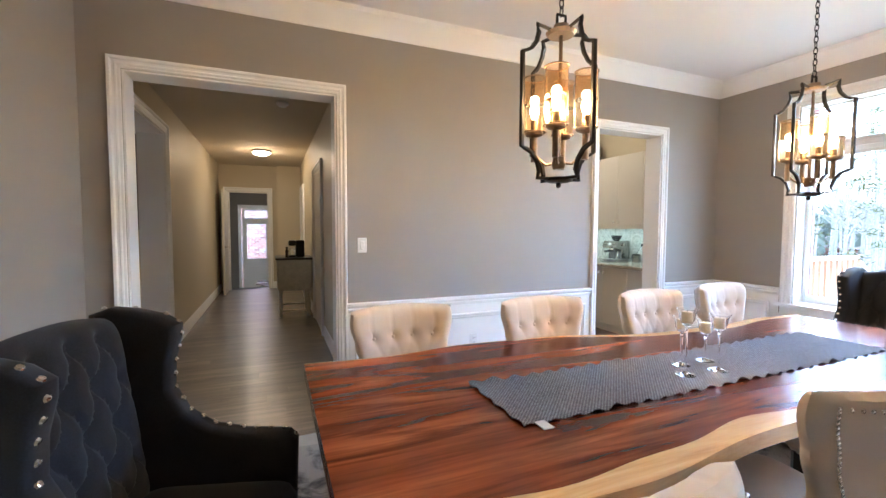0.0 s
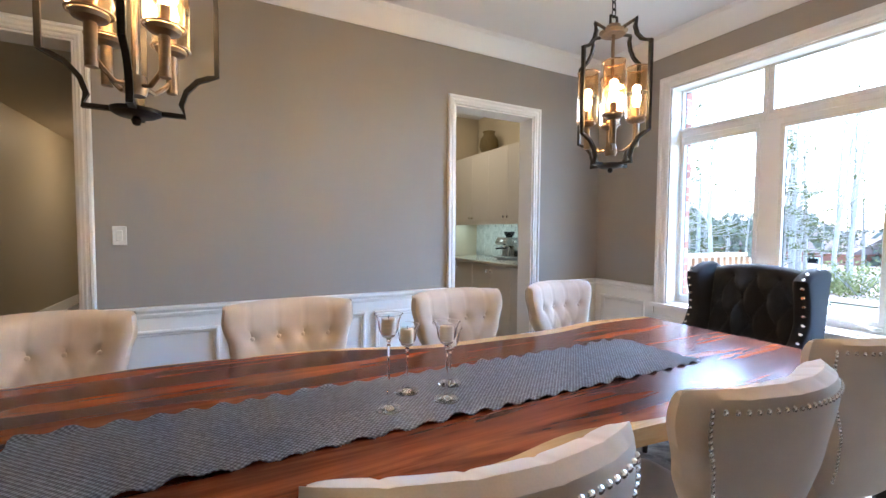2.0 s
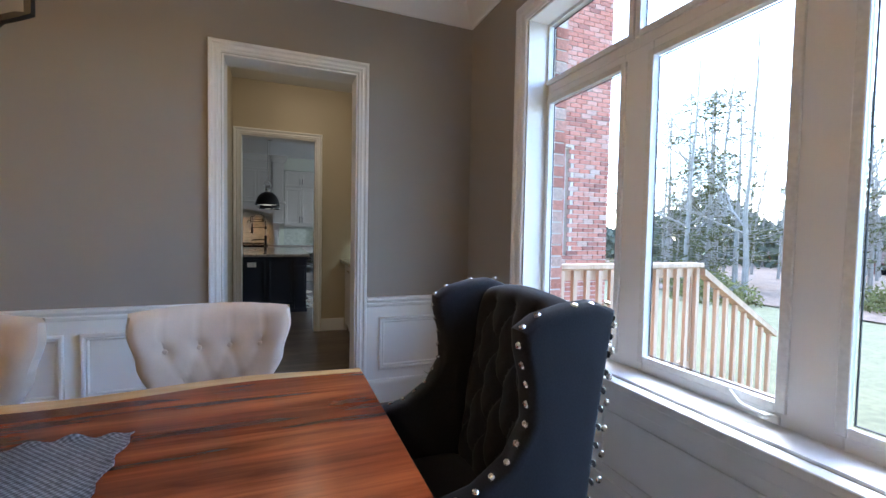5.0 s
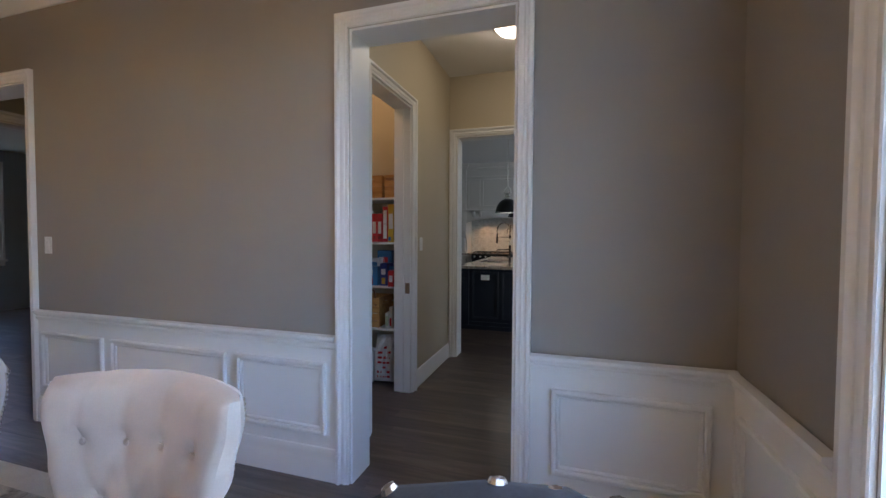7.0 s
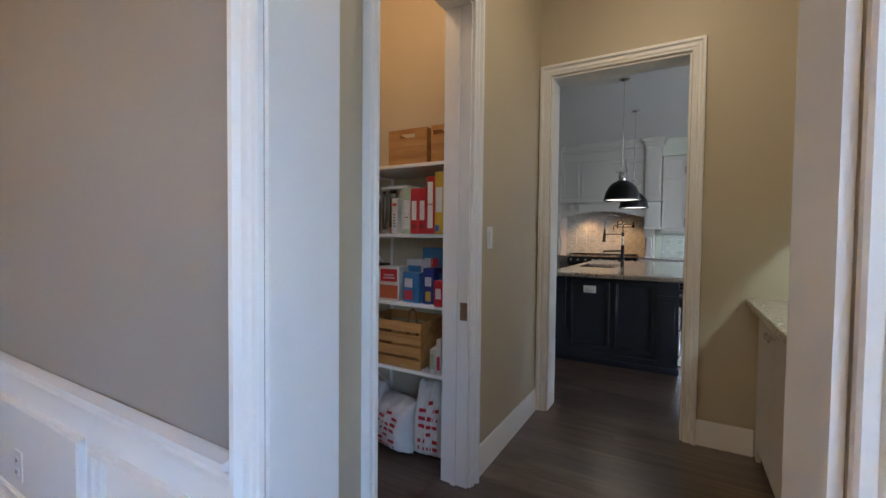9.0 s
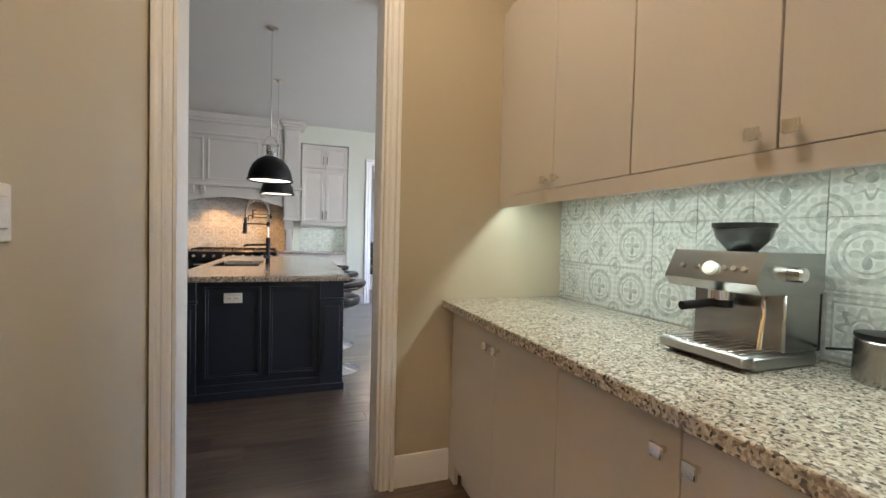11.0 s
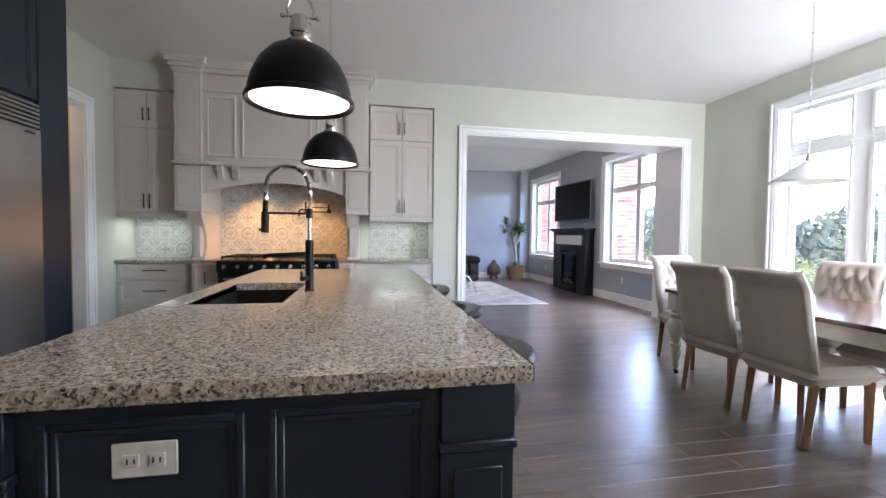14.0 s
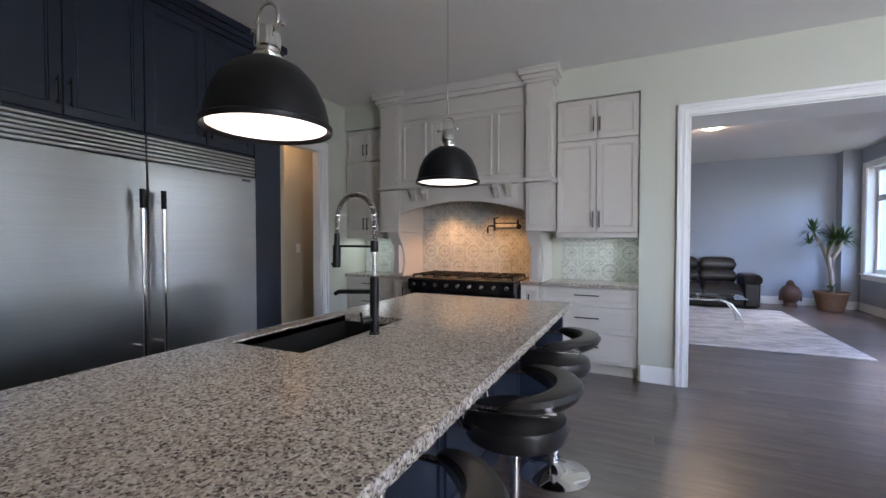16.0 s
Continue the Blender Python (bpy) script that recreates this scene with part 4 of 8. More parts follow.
# passage behind the kitchen's hall doorway
wall("wall_passage_west", M_BEIGE, 1, 7.1, 8.3, -3.05, -2.98, z1=2.8, label="beige passage wall")
wall("wall_passage_north", M_BEIGE, 0, -3.05, -2.44, 8.2, 8.3, z1=2.8, label="beige passage wall")
wall("wall_passage_south", M_BEIGE, 0, -3.0, -2.5, 6.78, 6.85, z1=2.8, label="beige passage wall")
struct("ceiling_passage", blocks((-3.05, -2.44, 7.1, 8.3, 2.8, 2.9)), M_CEIL, "passage ceiling")

# living room
ROOM = KITCHEN
LW = [(12.65, 14.27, 0.72, 2.72), (8.92, 10.62, 0.72, 2.72)]
wall("wall_living_east", M_BLUE, 1, 8.43, 14.85, 5.0, 5.28, holes=LW, label="blue-grey living room wall with two windows")
wall("wall_living_north", M_BLUE, 0, -1.1, 5.0, 14.75, 14.85, label="blue-grey living room wall")
wall("wall_living_west", M_BLUE, 1, 8.72, 14.85, -1.2, -1.1, label="blue-grey living room wall")
bm = bmesh.new()
wall_boxes(bm, 0, -1.1, 5.0, 8.65, 8.72, 0, 3.1, [(1.55, 4.66, 0, 2.50)])
wall_boxes(bm, 0, 1.2, 5.0, 8.43, 8.65, 0, 3.1, [(1.55, 4.66, 0, 2.50)])
struct("wall_living_south", bm, M_BLUE, "blue-grey living room wall round the wide opening")
struct("wall_living_pier", blocks((4.72, 5.0, 14.47, 14.75, 0, 3.1)), M_BLUE, "blue-grey boxed-out corner pier")
struct("ceiling_living", blocks((-1.2, 5.28, 8.72, 14.85, 3.1, 3.2)), M_CEIL, "white living room ceiling")
bm = bmesh.new()
run_mould(bm, BASE_PROF, 0, -1.1, 4.72, 14.75, -1)
run_mould(bm, BASE_PROF, 0, 4.72, 5.0, 14.47, -1)
run_mould(bm, BASE_PROF, 1, 14.47, 14.75, 4.72, -1)
run_mould(bm, BASE_PROF, 1, 12.45, 14.47, 5.0, -1)
run_mould(bm, BASE_PROF, 1, 8.72, 10.95, 5.0, -1)
struct("baseboard_living", bm, M_WHITE, "white living room baseboard")
window("window_living_far", 1, 5.0, 5.18, [(12.72, 13.42), (13.5, 14.2)], (0.8, 2.1), (2.18, 2.66), LW[0], "white two-light living room window with arched-height transoms")
window("window_living_near", 1, 5.0, 5.18, [(8.99, 9.73), (9.81, 10.55)], (0.8, 2.1), (2.18, 2.66), LW[1], "white two-light living room window with transoms")

ROOM = Matrix.Identity(4)

# ---------- dining room things ----------


def yn(x):
    return -1.345 - 0.105 * math.tanh((x + 1.35) * 1.6) + 0.035 * math.sin(3.1 * x + 0.6) + 0.012 * math.sin(8 * x)


def ys_(x):
    return -2.53 - 0.035 * math.sin(2.4 * x + 0.9) + 0.012 * math.sin(7 * x + 1)


def slab_part(name, mat, edge_a, edge_b, parent, z0=0.695, z1=0.757, x0=-2.97, x1=0.64, n=60):
    bm = bmesh.new()
    rows = []
    for i in range(n + 1):
        x = x0 + (x1 - x0) * i / n
        a, b = edge_a(x), edge_b(x)
        rows.append([bm.verts.new((x, a, z0)), bm.verts.new((x, a, z1)), bm.verts.new((x, b, z1)), bm.verts.new((x, b, z0))])
    for r, s in zip(rows, rows[1:]):
        for k in range(4):
            bm.faces.new((r[k], r[(k + 1) % 4], s[(k + 1) % 4], s[k]))
    bm.faces.new(rows[0]), bm.faces.new(rows[-1][::-1])
    return part(name, bm, mat, parent)


table = thing("dining_table", pose(0, 0, 0), "long live-edge dining table with a glossy red-brown slab top", "table")
sap_n = lambda x: yn(x) - 0.008 - min(1.0, max(0.0, (x + 2.6) / 1.1)) * 0.067 * (0.5 + 0.5 * math.sin(1.7 * x + 2.0))
sap_s = lambda x: ys_(x) + 0.035 + 0.048 * max(0.0, math.sin(1.3 * x + 3.9)) + 0.012 * math.sin(11 * x)
slab_part("slab", M_SLAB, sap_n, sap_s, table)
slab_part("live_edge", M_SAP, lambda x: yn(x) + 0.0, sap_n, table, z0=0.70)
slab_part("live_edge", M_SAP, sap_s, lambda x: ys_(x), table, z0=0.70)
for lx in (-2.35, 0.0):
    bm = bmesh.new()
    for y0, y1 in ((-2.35, -2.25), (-1.65, -1.55)):
        box(bm, lx - 0.05, lx + 0.05, y0, y1, 0.012, 0.694, 0.004)
    box(bm, lx - 0.05, lx + 0.05, -2.25, -1.65, 0.03, 0.1, 0.004)
    box(bm, lx - 0.05, lx + 0.05, -2.25, -1.65, 0.62, 0.694, 0.004)
    part("trestle_leg", bm, M_BLACKM, table, "black steel trestle leg")

# runner with a ruffled hem
bm = bmesh.new()


def runner_pt(u, v):
    x = -2.34 + 2.33 * u
    y = -2.2 + 0.41 * v
    e = max(0, abs(2 * v - 1) - 0.9) * 10
    e2 = max(0, abs(2 * u - 1) - 0.975) * 40
    wob = 0.006 * math.sin(x * 70 + 1.3 * math.sin(x * 7)) * e + 0.009 * e * max(0, math.sin(x * 9 + v * 3)) ** 8
    y += 0.0045 * math.sin(x * 55 + 2 * math.sin(x * 5) + 3 * v) * e
    x += 0.006 * math.sin(y * 60) * e2
    return (x, y, 0.763 + wob + 0.005 * e2 * abs(math.sin(y * 50)) + 0.0012 * math.sin(x * 5) * math.sin(y * 11))


top = sheet(bm, 260, 24, runner_pt)
geo = bmesh.ops.extrude_face_region(bm, geom=list(bm.faces))
bmesh.ops.translate(bm, verts=[v for v in geo["geom"] if isinstance(v, bmesh.types.BMVert)], vec=(0, 0, -0.0035))
run = thing("table_runner", pose(0, 0, 0), "grey woven cotton table runner with ruffled edges on the table", "runner")
part("cloth", bm, M_RUNNER, run)
part("care_label", blocks((-2.29, -2.25, -2.245, -2.19, 0.761, 0.764)), M_LABEL, run, "small white sewn-in label")


def candle_holder(x, y, h, lab):
    t = thing("candle_holder", pose(x, y, 0.764), lab, "candle holder", "candle holders on the runner")
    bm = bmesh.new()
    prof = [(0.0, 0.0), (0.042, 0.0), (0.042, 0.003), (0.02, 0.007), (0.006, 0.014), (0.0045, 0.03), (0.004, h - 0.11), (0.0065, h - 0.10), (0.0045, h - 0.093),
            (0.008, h - 0.085), (0.005, h - 0.08), (0.02, h - 0.07), (0.03, h - 0.05), (0.033, h - 0.025), (0.04, h - 0.004), (0.045, h),
            (0.043, h), (0.038, h - 0.006), (0.030, h - 0.026), (0.027, h - 0.05), (0.018, h - 0.066), (0.0, h - 0.07)]
    lathe(bm, prof, 28)
    g = part("glass_stem", bm, M_GLASS, t)
    g.visible_shadow = False
    bm = bmesh.new()
    lathe(bm, [(0, h - 0.063), (0.0215, h - 0.063), (0.0225, h - 0.06), (0.0225, h - 0.018), (0.02, h - 0.014), (0.003, h - 0.016), (0, h - 0.016)], 20)
    c = part("candle", bm, M_WAX, t, "ivory votive candle")
    bm = bmesh.new()
    tube(bm, [(0, 0, h - 0.017), (0.001, 0, h - 0.006)], 0.0012, 5)
    part("wick", bm, M_BLACKM, c)


candle_holder(-1.392, -2.06, 0.30, "tall clear glass stemmed candle holder with ivory candle")
candle_holder(-1.196, -2.075, 0.26, "clear glass stemmed candle holder with ivory candle")
candle_holder(-1.287, -1.957, 0.235, "clear glass stemmed candle holder with ivory candle")
candle_holder(-1.118, -1.956, 0.205, "short clear glass stemmed candle holder with ivory candle")


def smooth_steps(v, pts):
    for (a, x), (b, y) in zip(pts, pts[1:]):
        if v <= b:
            t = (v - a) / (b - a)
            t = t * t * (3 - 2 * t)
            return x + (y - x) * t
    return pts[-1][1]


def nail(bm, p, d, r=0.0075):
    """A domed nailhead at p that stands off along d."""
    d = Vector(d).normalized()
    u = d.orthogonal().normalized()
    w = d.cross(u)
    p = Vector(p)
    rim = [bm.verts.new(p + r * (math.cos(k * math.pi / 4) * u + math.sin(k * math.pi / 4) * w)) for k in range(8)]
    mid = [bm.verts.new(p + 0.75 * r * (math.cos(k * math.pi / 4) * u + math.sin(k * math.pi / 4) * w) + d * r * 0.5) for k in range(8)]
    tip = bm.verts.new(p + d * r * 0.72)
    for k in range(8):
        j = (k + 1) % 8
        bm.faces.new((rim[k], rim[j], mid[j], mid[k]))
        bm.faces.new((mid[k], mid[j], tip))
    bm.faces.new(rim[::-1])


def seg_d(u, v, a, b):
    ax, ay, bx, by = *a, *b
    t = max(0, min(1, ((u - ax) * (bx - ax) + (v - ay) * (by - ay)) / ((bx - ax) ** 2 + (by - ay) ** 2)))
    return math.hypot(u - ax - t * (bx - ax), v - ay - t * (by - ay))


def cream_chair():
    """Sits facing +y, its back towards -y."""
    t = thing("dining_chair", pose(0, 0, 0), "cream velvet dining chair with flared tufted back and nailhead trim", "chair", "cream chairs round the table")
    W = [(0, 0.20), (0.25, 0.178), (0.38, 0.186), (0.66, 0.258), (0.88, 0.288), (1.0, 0.282)]
    b1 = [(-0.62, 0.74), (-0.2, 0.74), (0.2, 0.74), (0.62, 0.74)]
    b2 = [(-0.42, 0.5), (0.0, 0.5), (0.42, 0.5)]
    seams = [(p, (p[0], 1.0)) for p in b1] + [(b1[i], b2[i]) for i in range(3)] + [(b1[i + 1], b2[i]) for i in range(3)] + [(p, (p[0] * 0.8, 0.0)) for p in b2]

    def mid(uu, v):
        z = 0.40 + 0.58 * v + (0.012 * (1 - uu * uu) - sum(0.0025 * math.exp(-((uu - a) / 0.04) ** 2) for a, _ in b1)) * max(0, v - 0.9) * 10
        hw = smooth_steps(v, W)
        wrap = 0.085 * smooth_steps(v, [(0, 0.4), (0.5, 0.6), (1, 1.0)])
        return uu * hw, -0.22 - 0.11 * v + wrap * uu * uu, z

    def edge(u, v):
        return math.sqrt(max(0, 1 - abs(2 * u - 1) ** 8)) * math.sqrt(max(0, 1 - abs(2 * v - 1) ** 13))

    def front(u, v):
        uu = 2 * u - 1
        x, y, z = mid(uu, v)
        th = 0.07 * edge(u, v)
        dip = sum(0.018 * math.exp(-(((uu - a) * 0.28) ** 2 + ((v - b) * 0.6) ** 2) / 0.0009) for a, b in b1 + b2)
        s = min(seg_d(uu * 0.28, v * 0.6, (a[0] * 0.28, a[1] * 0.6), (b[0] * 0.28, b[1] * 0.6)) for a, b in seams)
        dip += 0.0042 * math.exp(-(s / 0.0055) ** 2)
        return x, y + th - dip * min(1, 1.6 * edge(u, v)), z

    def back(u, v):
        uu = 2 * u - 1
        x, y, z = mid(uu, v)
        return x, y - 0.045 * edge(u, v), z
    bm = bmesh.new()
    pad(bm, 48, 44, front, back)
    part("backrest", bm, M_CREAM, t)
    for a, b in b1 + b2:
        x, y, z = front((a + 1) / 2, b)
        bm = bmesh.new()
        nail(bm, (x, y + 0.002, z), (0, 1, 0.1), 0.011)
        part("button", bm, M_CREAM, t)
    bm = bmesh.new()
    path = [(0.06, v / 40) for v in range(6, 38)] + [(0.06 + 0.88 * k / 24, 0.94) for k in range(25)] + [(0.94, v / 40) for v in range(37, 5, -1)]
    for u, v in path:
        x, y, z = back(u, v)
        nail(bm, (x, y - 0.001, z), (0, -1, 0), 0.0078)
    tagged(part("nailhead_trim", bm, M_NICKEL, t, "row of polished nailheads"), kind="stuff")
    bm = bmesh.new()

    def seat(u, v, up):
        x, y = (2 * u - 1), (2 * v - 1)
        e = math.sqrt(max(0, 1 - x ** 6)) * math.sqrt(max(0, 1 - y ** 6))
        return x * (0.255 - 0.02 * (y < 0)), y * 0.255 + 0.03, 0.425 + (0.06 * e if up else -0.06 * e)
    pad(bm, 20, 20, lambda u, v: seat(u, v, True), lambda u, v: seat(u, v, False))
    part("seat", bm, M_CREAM, t)
    for sx in (-1, 1):
        for y0, dy in ((0.24, 0.0), (-0.17, -0.07)):
            bm = bmesh.new()
            tube(bm, [(sx * 0.21, y0, 0.40), (sx * 0.212, y0 + dy * 0.4, 0.2), (sx * 0.215, y0 + dy, 0.012)], 0.03, 4, taper=0.6)
            part("leg", bm, M_LEGD, t)
    return t


chair0 = cream_chair()
chair0.matrix_world = pose(-2.45, -1.43, 0, 0, 0, 180)
for x, y, r in ((-1.585, -1.48, 177), (-0.69, -1.51, 181), (0.12, -1.46, 185)):
    copy_thing(chair0, pose(x, y, 0, 0, 0, r))
for x, y, r in ((-2.55, -2.57, -6), (-1.44, -2.49, -7), (-0.67, -2.49, -3), (0.17, -2.46, -12)):
    copy_thing(chair0, pose(x, y, 0, 0, 0, r))


def wing_chair():
    """Tufted wing chair that faces +y."""
    t = thing("wing_chair", pose(0, 0, 0), "charcoal linen wing chair with tufted back and large nailheads", "armchair", "wing chairs at the table ends")
    bt = [(-0.5 + 0.5 * i, 0.9 - 0.2 * r) if r % 2 == 0 else (-0.75 + 0.5 * i, 0.9 - 0.2 * r) for r in range(5) for i in range(3 + r % 2)]

    def front(u, v):
        uu = 2 * u - 1
        e = math.sqrt(max(0, 1 - abs(uu) ** 8)) * math.sqrt(max(0, 1 - abs(2 * v - 1) ** 10))
        z = 0.42 + v * (0.67 + 0.035 * (1 - uu * uu))
        dip = sum(0.03 * math.exp(-(((uu - a) * 0.27) ** 2 + ((v - b) * 0.67) ** 2) / 0.0011) for a, b in bt)
        g = 0.0
        for a, b in bt:
            for sx in (-1, 1):
                s = seg_d(uu * 0.27, v * 0.67, (a * 0.27, b * 0.67), ((a + sx * 0.25) * 0.27, (b - 0.2) * 0.67))
                g = max(g, math.exp(-(s / 0.011) ** 2))
        return uu * 0.255, -0.24 - 0.10 * v + (0.07 - dip - 0.013 * g) * e, z

    def back(u, v):
        uu = 2 * u - 1
        e = math.sqrt(max(0, 1 - abs(uu) ** 8)) * math.sqrt(max(0, 1 - abs(2 * v - 1) ** 10))
        return uu * 0.255, -0.24 - 0.10 * v - 0.07 * e, 0.42 + v * (0.67 + 0.035 * (1 - uu * uu))
    bm = bmesh.new()
    pad(bm, 56, 60, front, back)
    part("backrest", bm, M_BLACKF, t)
    for a, b in bt:
        if b > 0.15:
            x, y, z = front((a + 1) / 2, b)
            bm = bmesh.new()
            nail(bm, (x, y + 0.002, z), (0, 1, 0), 0.012)
            part("button", bm, M_BLACKF, t)
    # wing and arm outline, from the back's foot up and round to the arm's front
    prof = [(-0.30, 0.30), (-0.36, 0.8), (-0.41, 1.10), (-0.34, 1.125), (-0.26, 1.118), (-0.165, 1.095), (-0.11, 1.06), (-0.112, 1.01), (-0.135, 0.92), (-0.14, 0.82),
            (-0.09, 0.73), (0.0, 0.67), (0.12, 0.645), (0.28, 0.635), (0.31, 0.60), (0.30, 0.30)]
    for sx in (-1, 1):
        bm = bmesh.new()
        x0, x1 = sorted((sx * 0.252, sx * 0.33))
        prism(bm, prof, 0, x0, x1)
        bmesh.ops.recalc_face_normals(bm, faces=bm.faces)
        rim = [e for e in bm.edges if len({round(v.co.x, 4) for v in e.verts}) == 1]
        bmesh.ops.bevel(bm, geom=rim, offset=0.024, segments=3, affect="EDGES", profile=0.5)
        w = part("wing_and_arm", bm, M_BLACKF, t)
        spots = []
        line = [Vector((0, *p)) for p in prof[5:15]]
        acc = 0.0
        for a, c in zip(line, line[1:]):
            dl = (c - a).length
            while acc < dl:
                q = a.lerp(c, acc / dl)
                nd = Vector((0, (c - a).z, -(c - a).y)).normalized()
                if nd.dot(q - Vector((0, -0.25, 0.7))) < 0:
                    nd = -nd
                spots.append(((sx * 0.303, q.y, q.z), nd))
                acc += 0.052
            acc -= dl
        spots += [((sx * 0.33, -0.395 + 0.006 * k, 1.06 - 0.07 * k), (sx, 0, 0)) for k in range(7)]
        spots += [((sx * 0.312, -0.385 + 0.055 * k, 1.117), (sx * 0.35, 0, 1)) for k in range(3)]
        spots += [((sx * 0.312, -0.407 + 0.125 * (1.08 - z), z), (0, -1, 0)) for z in (1.075 - 0.05 * k for k in range(12))]
        for p, nd in spots:
            bm = bmesh.new()
            nail(bm, p, nd, 0.0105)
            part("nailhead", bm, M_NICKEL, w)
    for k in range(11):
        u = 0.04 + 0.092 * k
        x, y, z = back(u, 0.965)
        bm = bmesh.new()
        nail(bm, (x, y - 0.001, z), (0, -0.8, 0.6), 0.0105)
        part("nailhead", bm, M_NICKEL, t)
    bm = bmesh.new()

    def seat(u, v, up):
        x, y = (2 * u - 1), (2 * v - 1)
        e = math.sqrt(max(0, 1 - x ** 8)) * math.sqrt(max(0, 1 - y ** 8))
        return x * 0.25, y * 0.27 + 0.05, 0.42 + (0.07 * e if up else -0.09 * e)
    pad(bm, 20, 20, lambda u, v: seat(u, v, True), lambda u, v: seat(u, v, False))
    part("seat", bm, M_BLACKF, t)
    part("seat_rail", blocks((-0.251, 0.251, -0.2, 0.29, 0.22, 0.335, 0.01)), M_BLACKF, t)
    for sx in (-1, 1):
        for y, dy in ((0.26, 0.0), (-0.26, -0.06)):
            bm = bmesh.new()
            tube(bm, [(sx * 0.3, y, 0.31), (sx * 0.3, y + dy, 0.012)], 0.032, 4, taper=0.6)
            part("leg", bm, M_LEGD, t)
    return t


wing0 = wing_chair()
wing0.matrix_world = pose(0.785, -1.89, 0, 0, 0, 91)
copy_thing(wing0, pose(-3.40, -1.86, 0, 0, 0, -106))


def chandelier(cx, cy):
    t = thing("chandelier", pose(cx, cy, 0), "dark bronze open-frame lantern chandelier with four amber glass shades", "chandelier", "chandeliers over the table")
    R, zt, zb = 0.175, 2.2, 1.605
    for k in range(4):
        an = radians(90 * k + 2)
        c, s = math.cos(an), math.sin(an)
        pts = [(0.05, zt - 0.005), (0.115, zt + 0.005)]
        pts += [(R + 0.006 - 0.075 * math.cos(a), zt - 0.01 - 0.095 * math.sin(a)) for a in (0.15, 0.55, 1.0, 1.35)]
        pts += [(R + 0.006, zt - 0.105), (R + 0.006, zb + 0.13)]
        pts += [(R + 0.006 - 0.085 * math.cos(a), zb + 0.025 + 0.1 * math.sin(a)) for a in (1.35, 1.0, 0.55, 0.15)]
        pts += [(0.105, zb + 0.012), (0.04, zb + 0.012)]
        bm = bmesh.new()
        tube(bm, [(r * c, r * s, z) for r, z in pts], 0.0105, 4, flat=0.8)
        part("frame_bar", bm, M_IRON, t)
    bm = bmesh.new()
    lathe(bm, [(0, 0), (0.04, 0), (0.055, 0.008), (0.055, 0.018), (0.02, 0.024), (0, 0.026)], 20, cz=zb - 0.002)
    lathe(bm, [(0, -0.025), (0.008, -0.022), (0.012, -0.01), (0.006, 0), (0, 0)], 12, cz=zb)
    part("bottom_hub", bm, M_IRON, t)
    bm = bmesh.new()
    lathe(bm, [(0, 0), (0.05, 0.0), (0.06, 0.012), (0.03, 0.02), (0.03, 0.04), (0.0, 0.045)], 20, cz=zt - 0.02)
    part("top_hub", bm, M_BRONZE, t)
    bm = bmesh.new()
    tube(bm, [(0, 0, zt - 0.02), (0, 0, 1.70)], 0.0075, 8)
    lathe(bm, [(0, 0), (0.022, 0.0), (0.028, 0.02), (0.022, 0.05), (0, 0.055)], 14, cz=1.655)
    part("centre_rod", bm, M_BRONZE, t)
    for k in range(4):
        an = radians(90 * k + 45)
        c, s = math.cos(an), math.sin(an)
        bm = bmesh.new()
        tube(bm, [(0.02 * c, 0.02 * s, 1.68), (0.05 * c, 0.05 * s, 1.675), (0.08 * c, 0.08 * s, 1.70), (0.1 * c, 0.1 * s, 1.725)], 0.006, 6)
        lathe(bm, [(0, 0), (0.013, 0), (0.013, 0.1), (0.034, 0.108), (0.038, 0.118), (0.034, 0.124), (0.012, 0.13), (0.012, 0.17), (0, 0.17)], 16, 0.1 * c, 0.1 * s, 1.69)
        arm = part("lamp_arm", bm, M_BRONZE, t)
        bm = bmesh.new()
        lathe(bm, [(0.041, 0), (0.043, 0.0), (0.045, 0.11), (0.043, 0.215), (0.041, 0.215), (0.043, 0.11)], 20, 0.1 * c, 0.1 * s, 1.812)
        sh = part("shade", bm, M_SHADE, arm, "seeded amber glass cylinder shade")
        sh.visible_shadow = False
        for zz in (1.812, 2.027):
            bm = bmesh.new()
            tube(bm, [(0.1 * c + 0.0445 * math.cos(a * math.pi / 10), 0.1 * s + 0.0445 * math.sin(a * math.pi / 10), zz) for a in range(20)], 0.003, 5, closed=True)
            part("shade_ring", bm, M_BRONZE, arm)
        bm = bmesh.new()
        lathe(bm, [(0, 0), (0.008, 0.0), (0.016, 0.03), (0.012, 0.055), (0.003, 0.08), (0, 0.083)], 12, 0.1 * c, 0.1 * s, 1.862)
        b = part("bulb", bm, M_BULB, arm, "glowing candle bulb")
        b.visible_shadow = False
    bm = bmesh.new()
    tube(bm, [(-0.02, 0, zt + 0.025), (-0.02, 0, zt + 0.06), (0.02, 0, zt + 0.06), (0.02, 0, zt + 0.025)], 0.006, 6)
    z, k = zt + 0.06, 0
    while z < 3.07:
        pts = []
        for a in range(10):
            q = 2 * math.pi * a / 10
            x, w = 0.009 * math.cos(q), 0.02 * math.sin(q)
            pts.append((x, 0, z + 0.014 + w) if k % 2 else (0, x, z + 0.014 + w))
        tube(bm, pts, 0.0028, 5, closed=True)
        z, k = z + 0.031, k + 1
    lathe(bm, [(0, 0.0), (0.02, 0.0), (0.06, 0.025), (0.06, 0.035), (0, 0.035)], 20, cz=3.064)
    part("chain_and_canopy", bm, M_IRON, t)
    return t


for cx, cy in CH:
    chandelier(cx, cy)

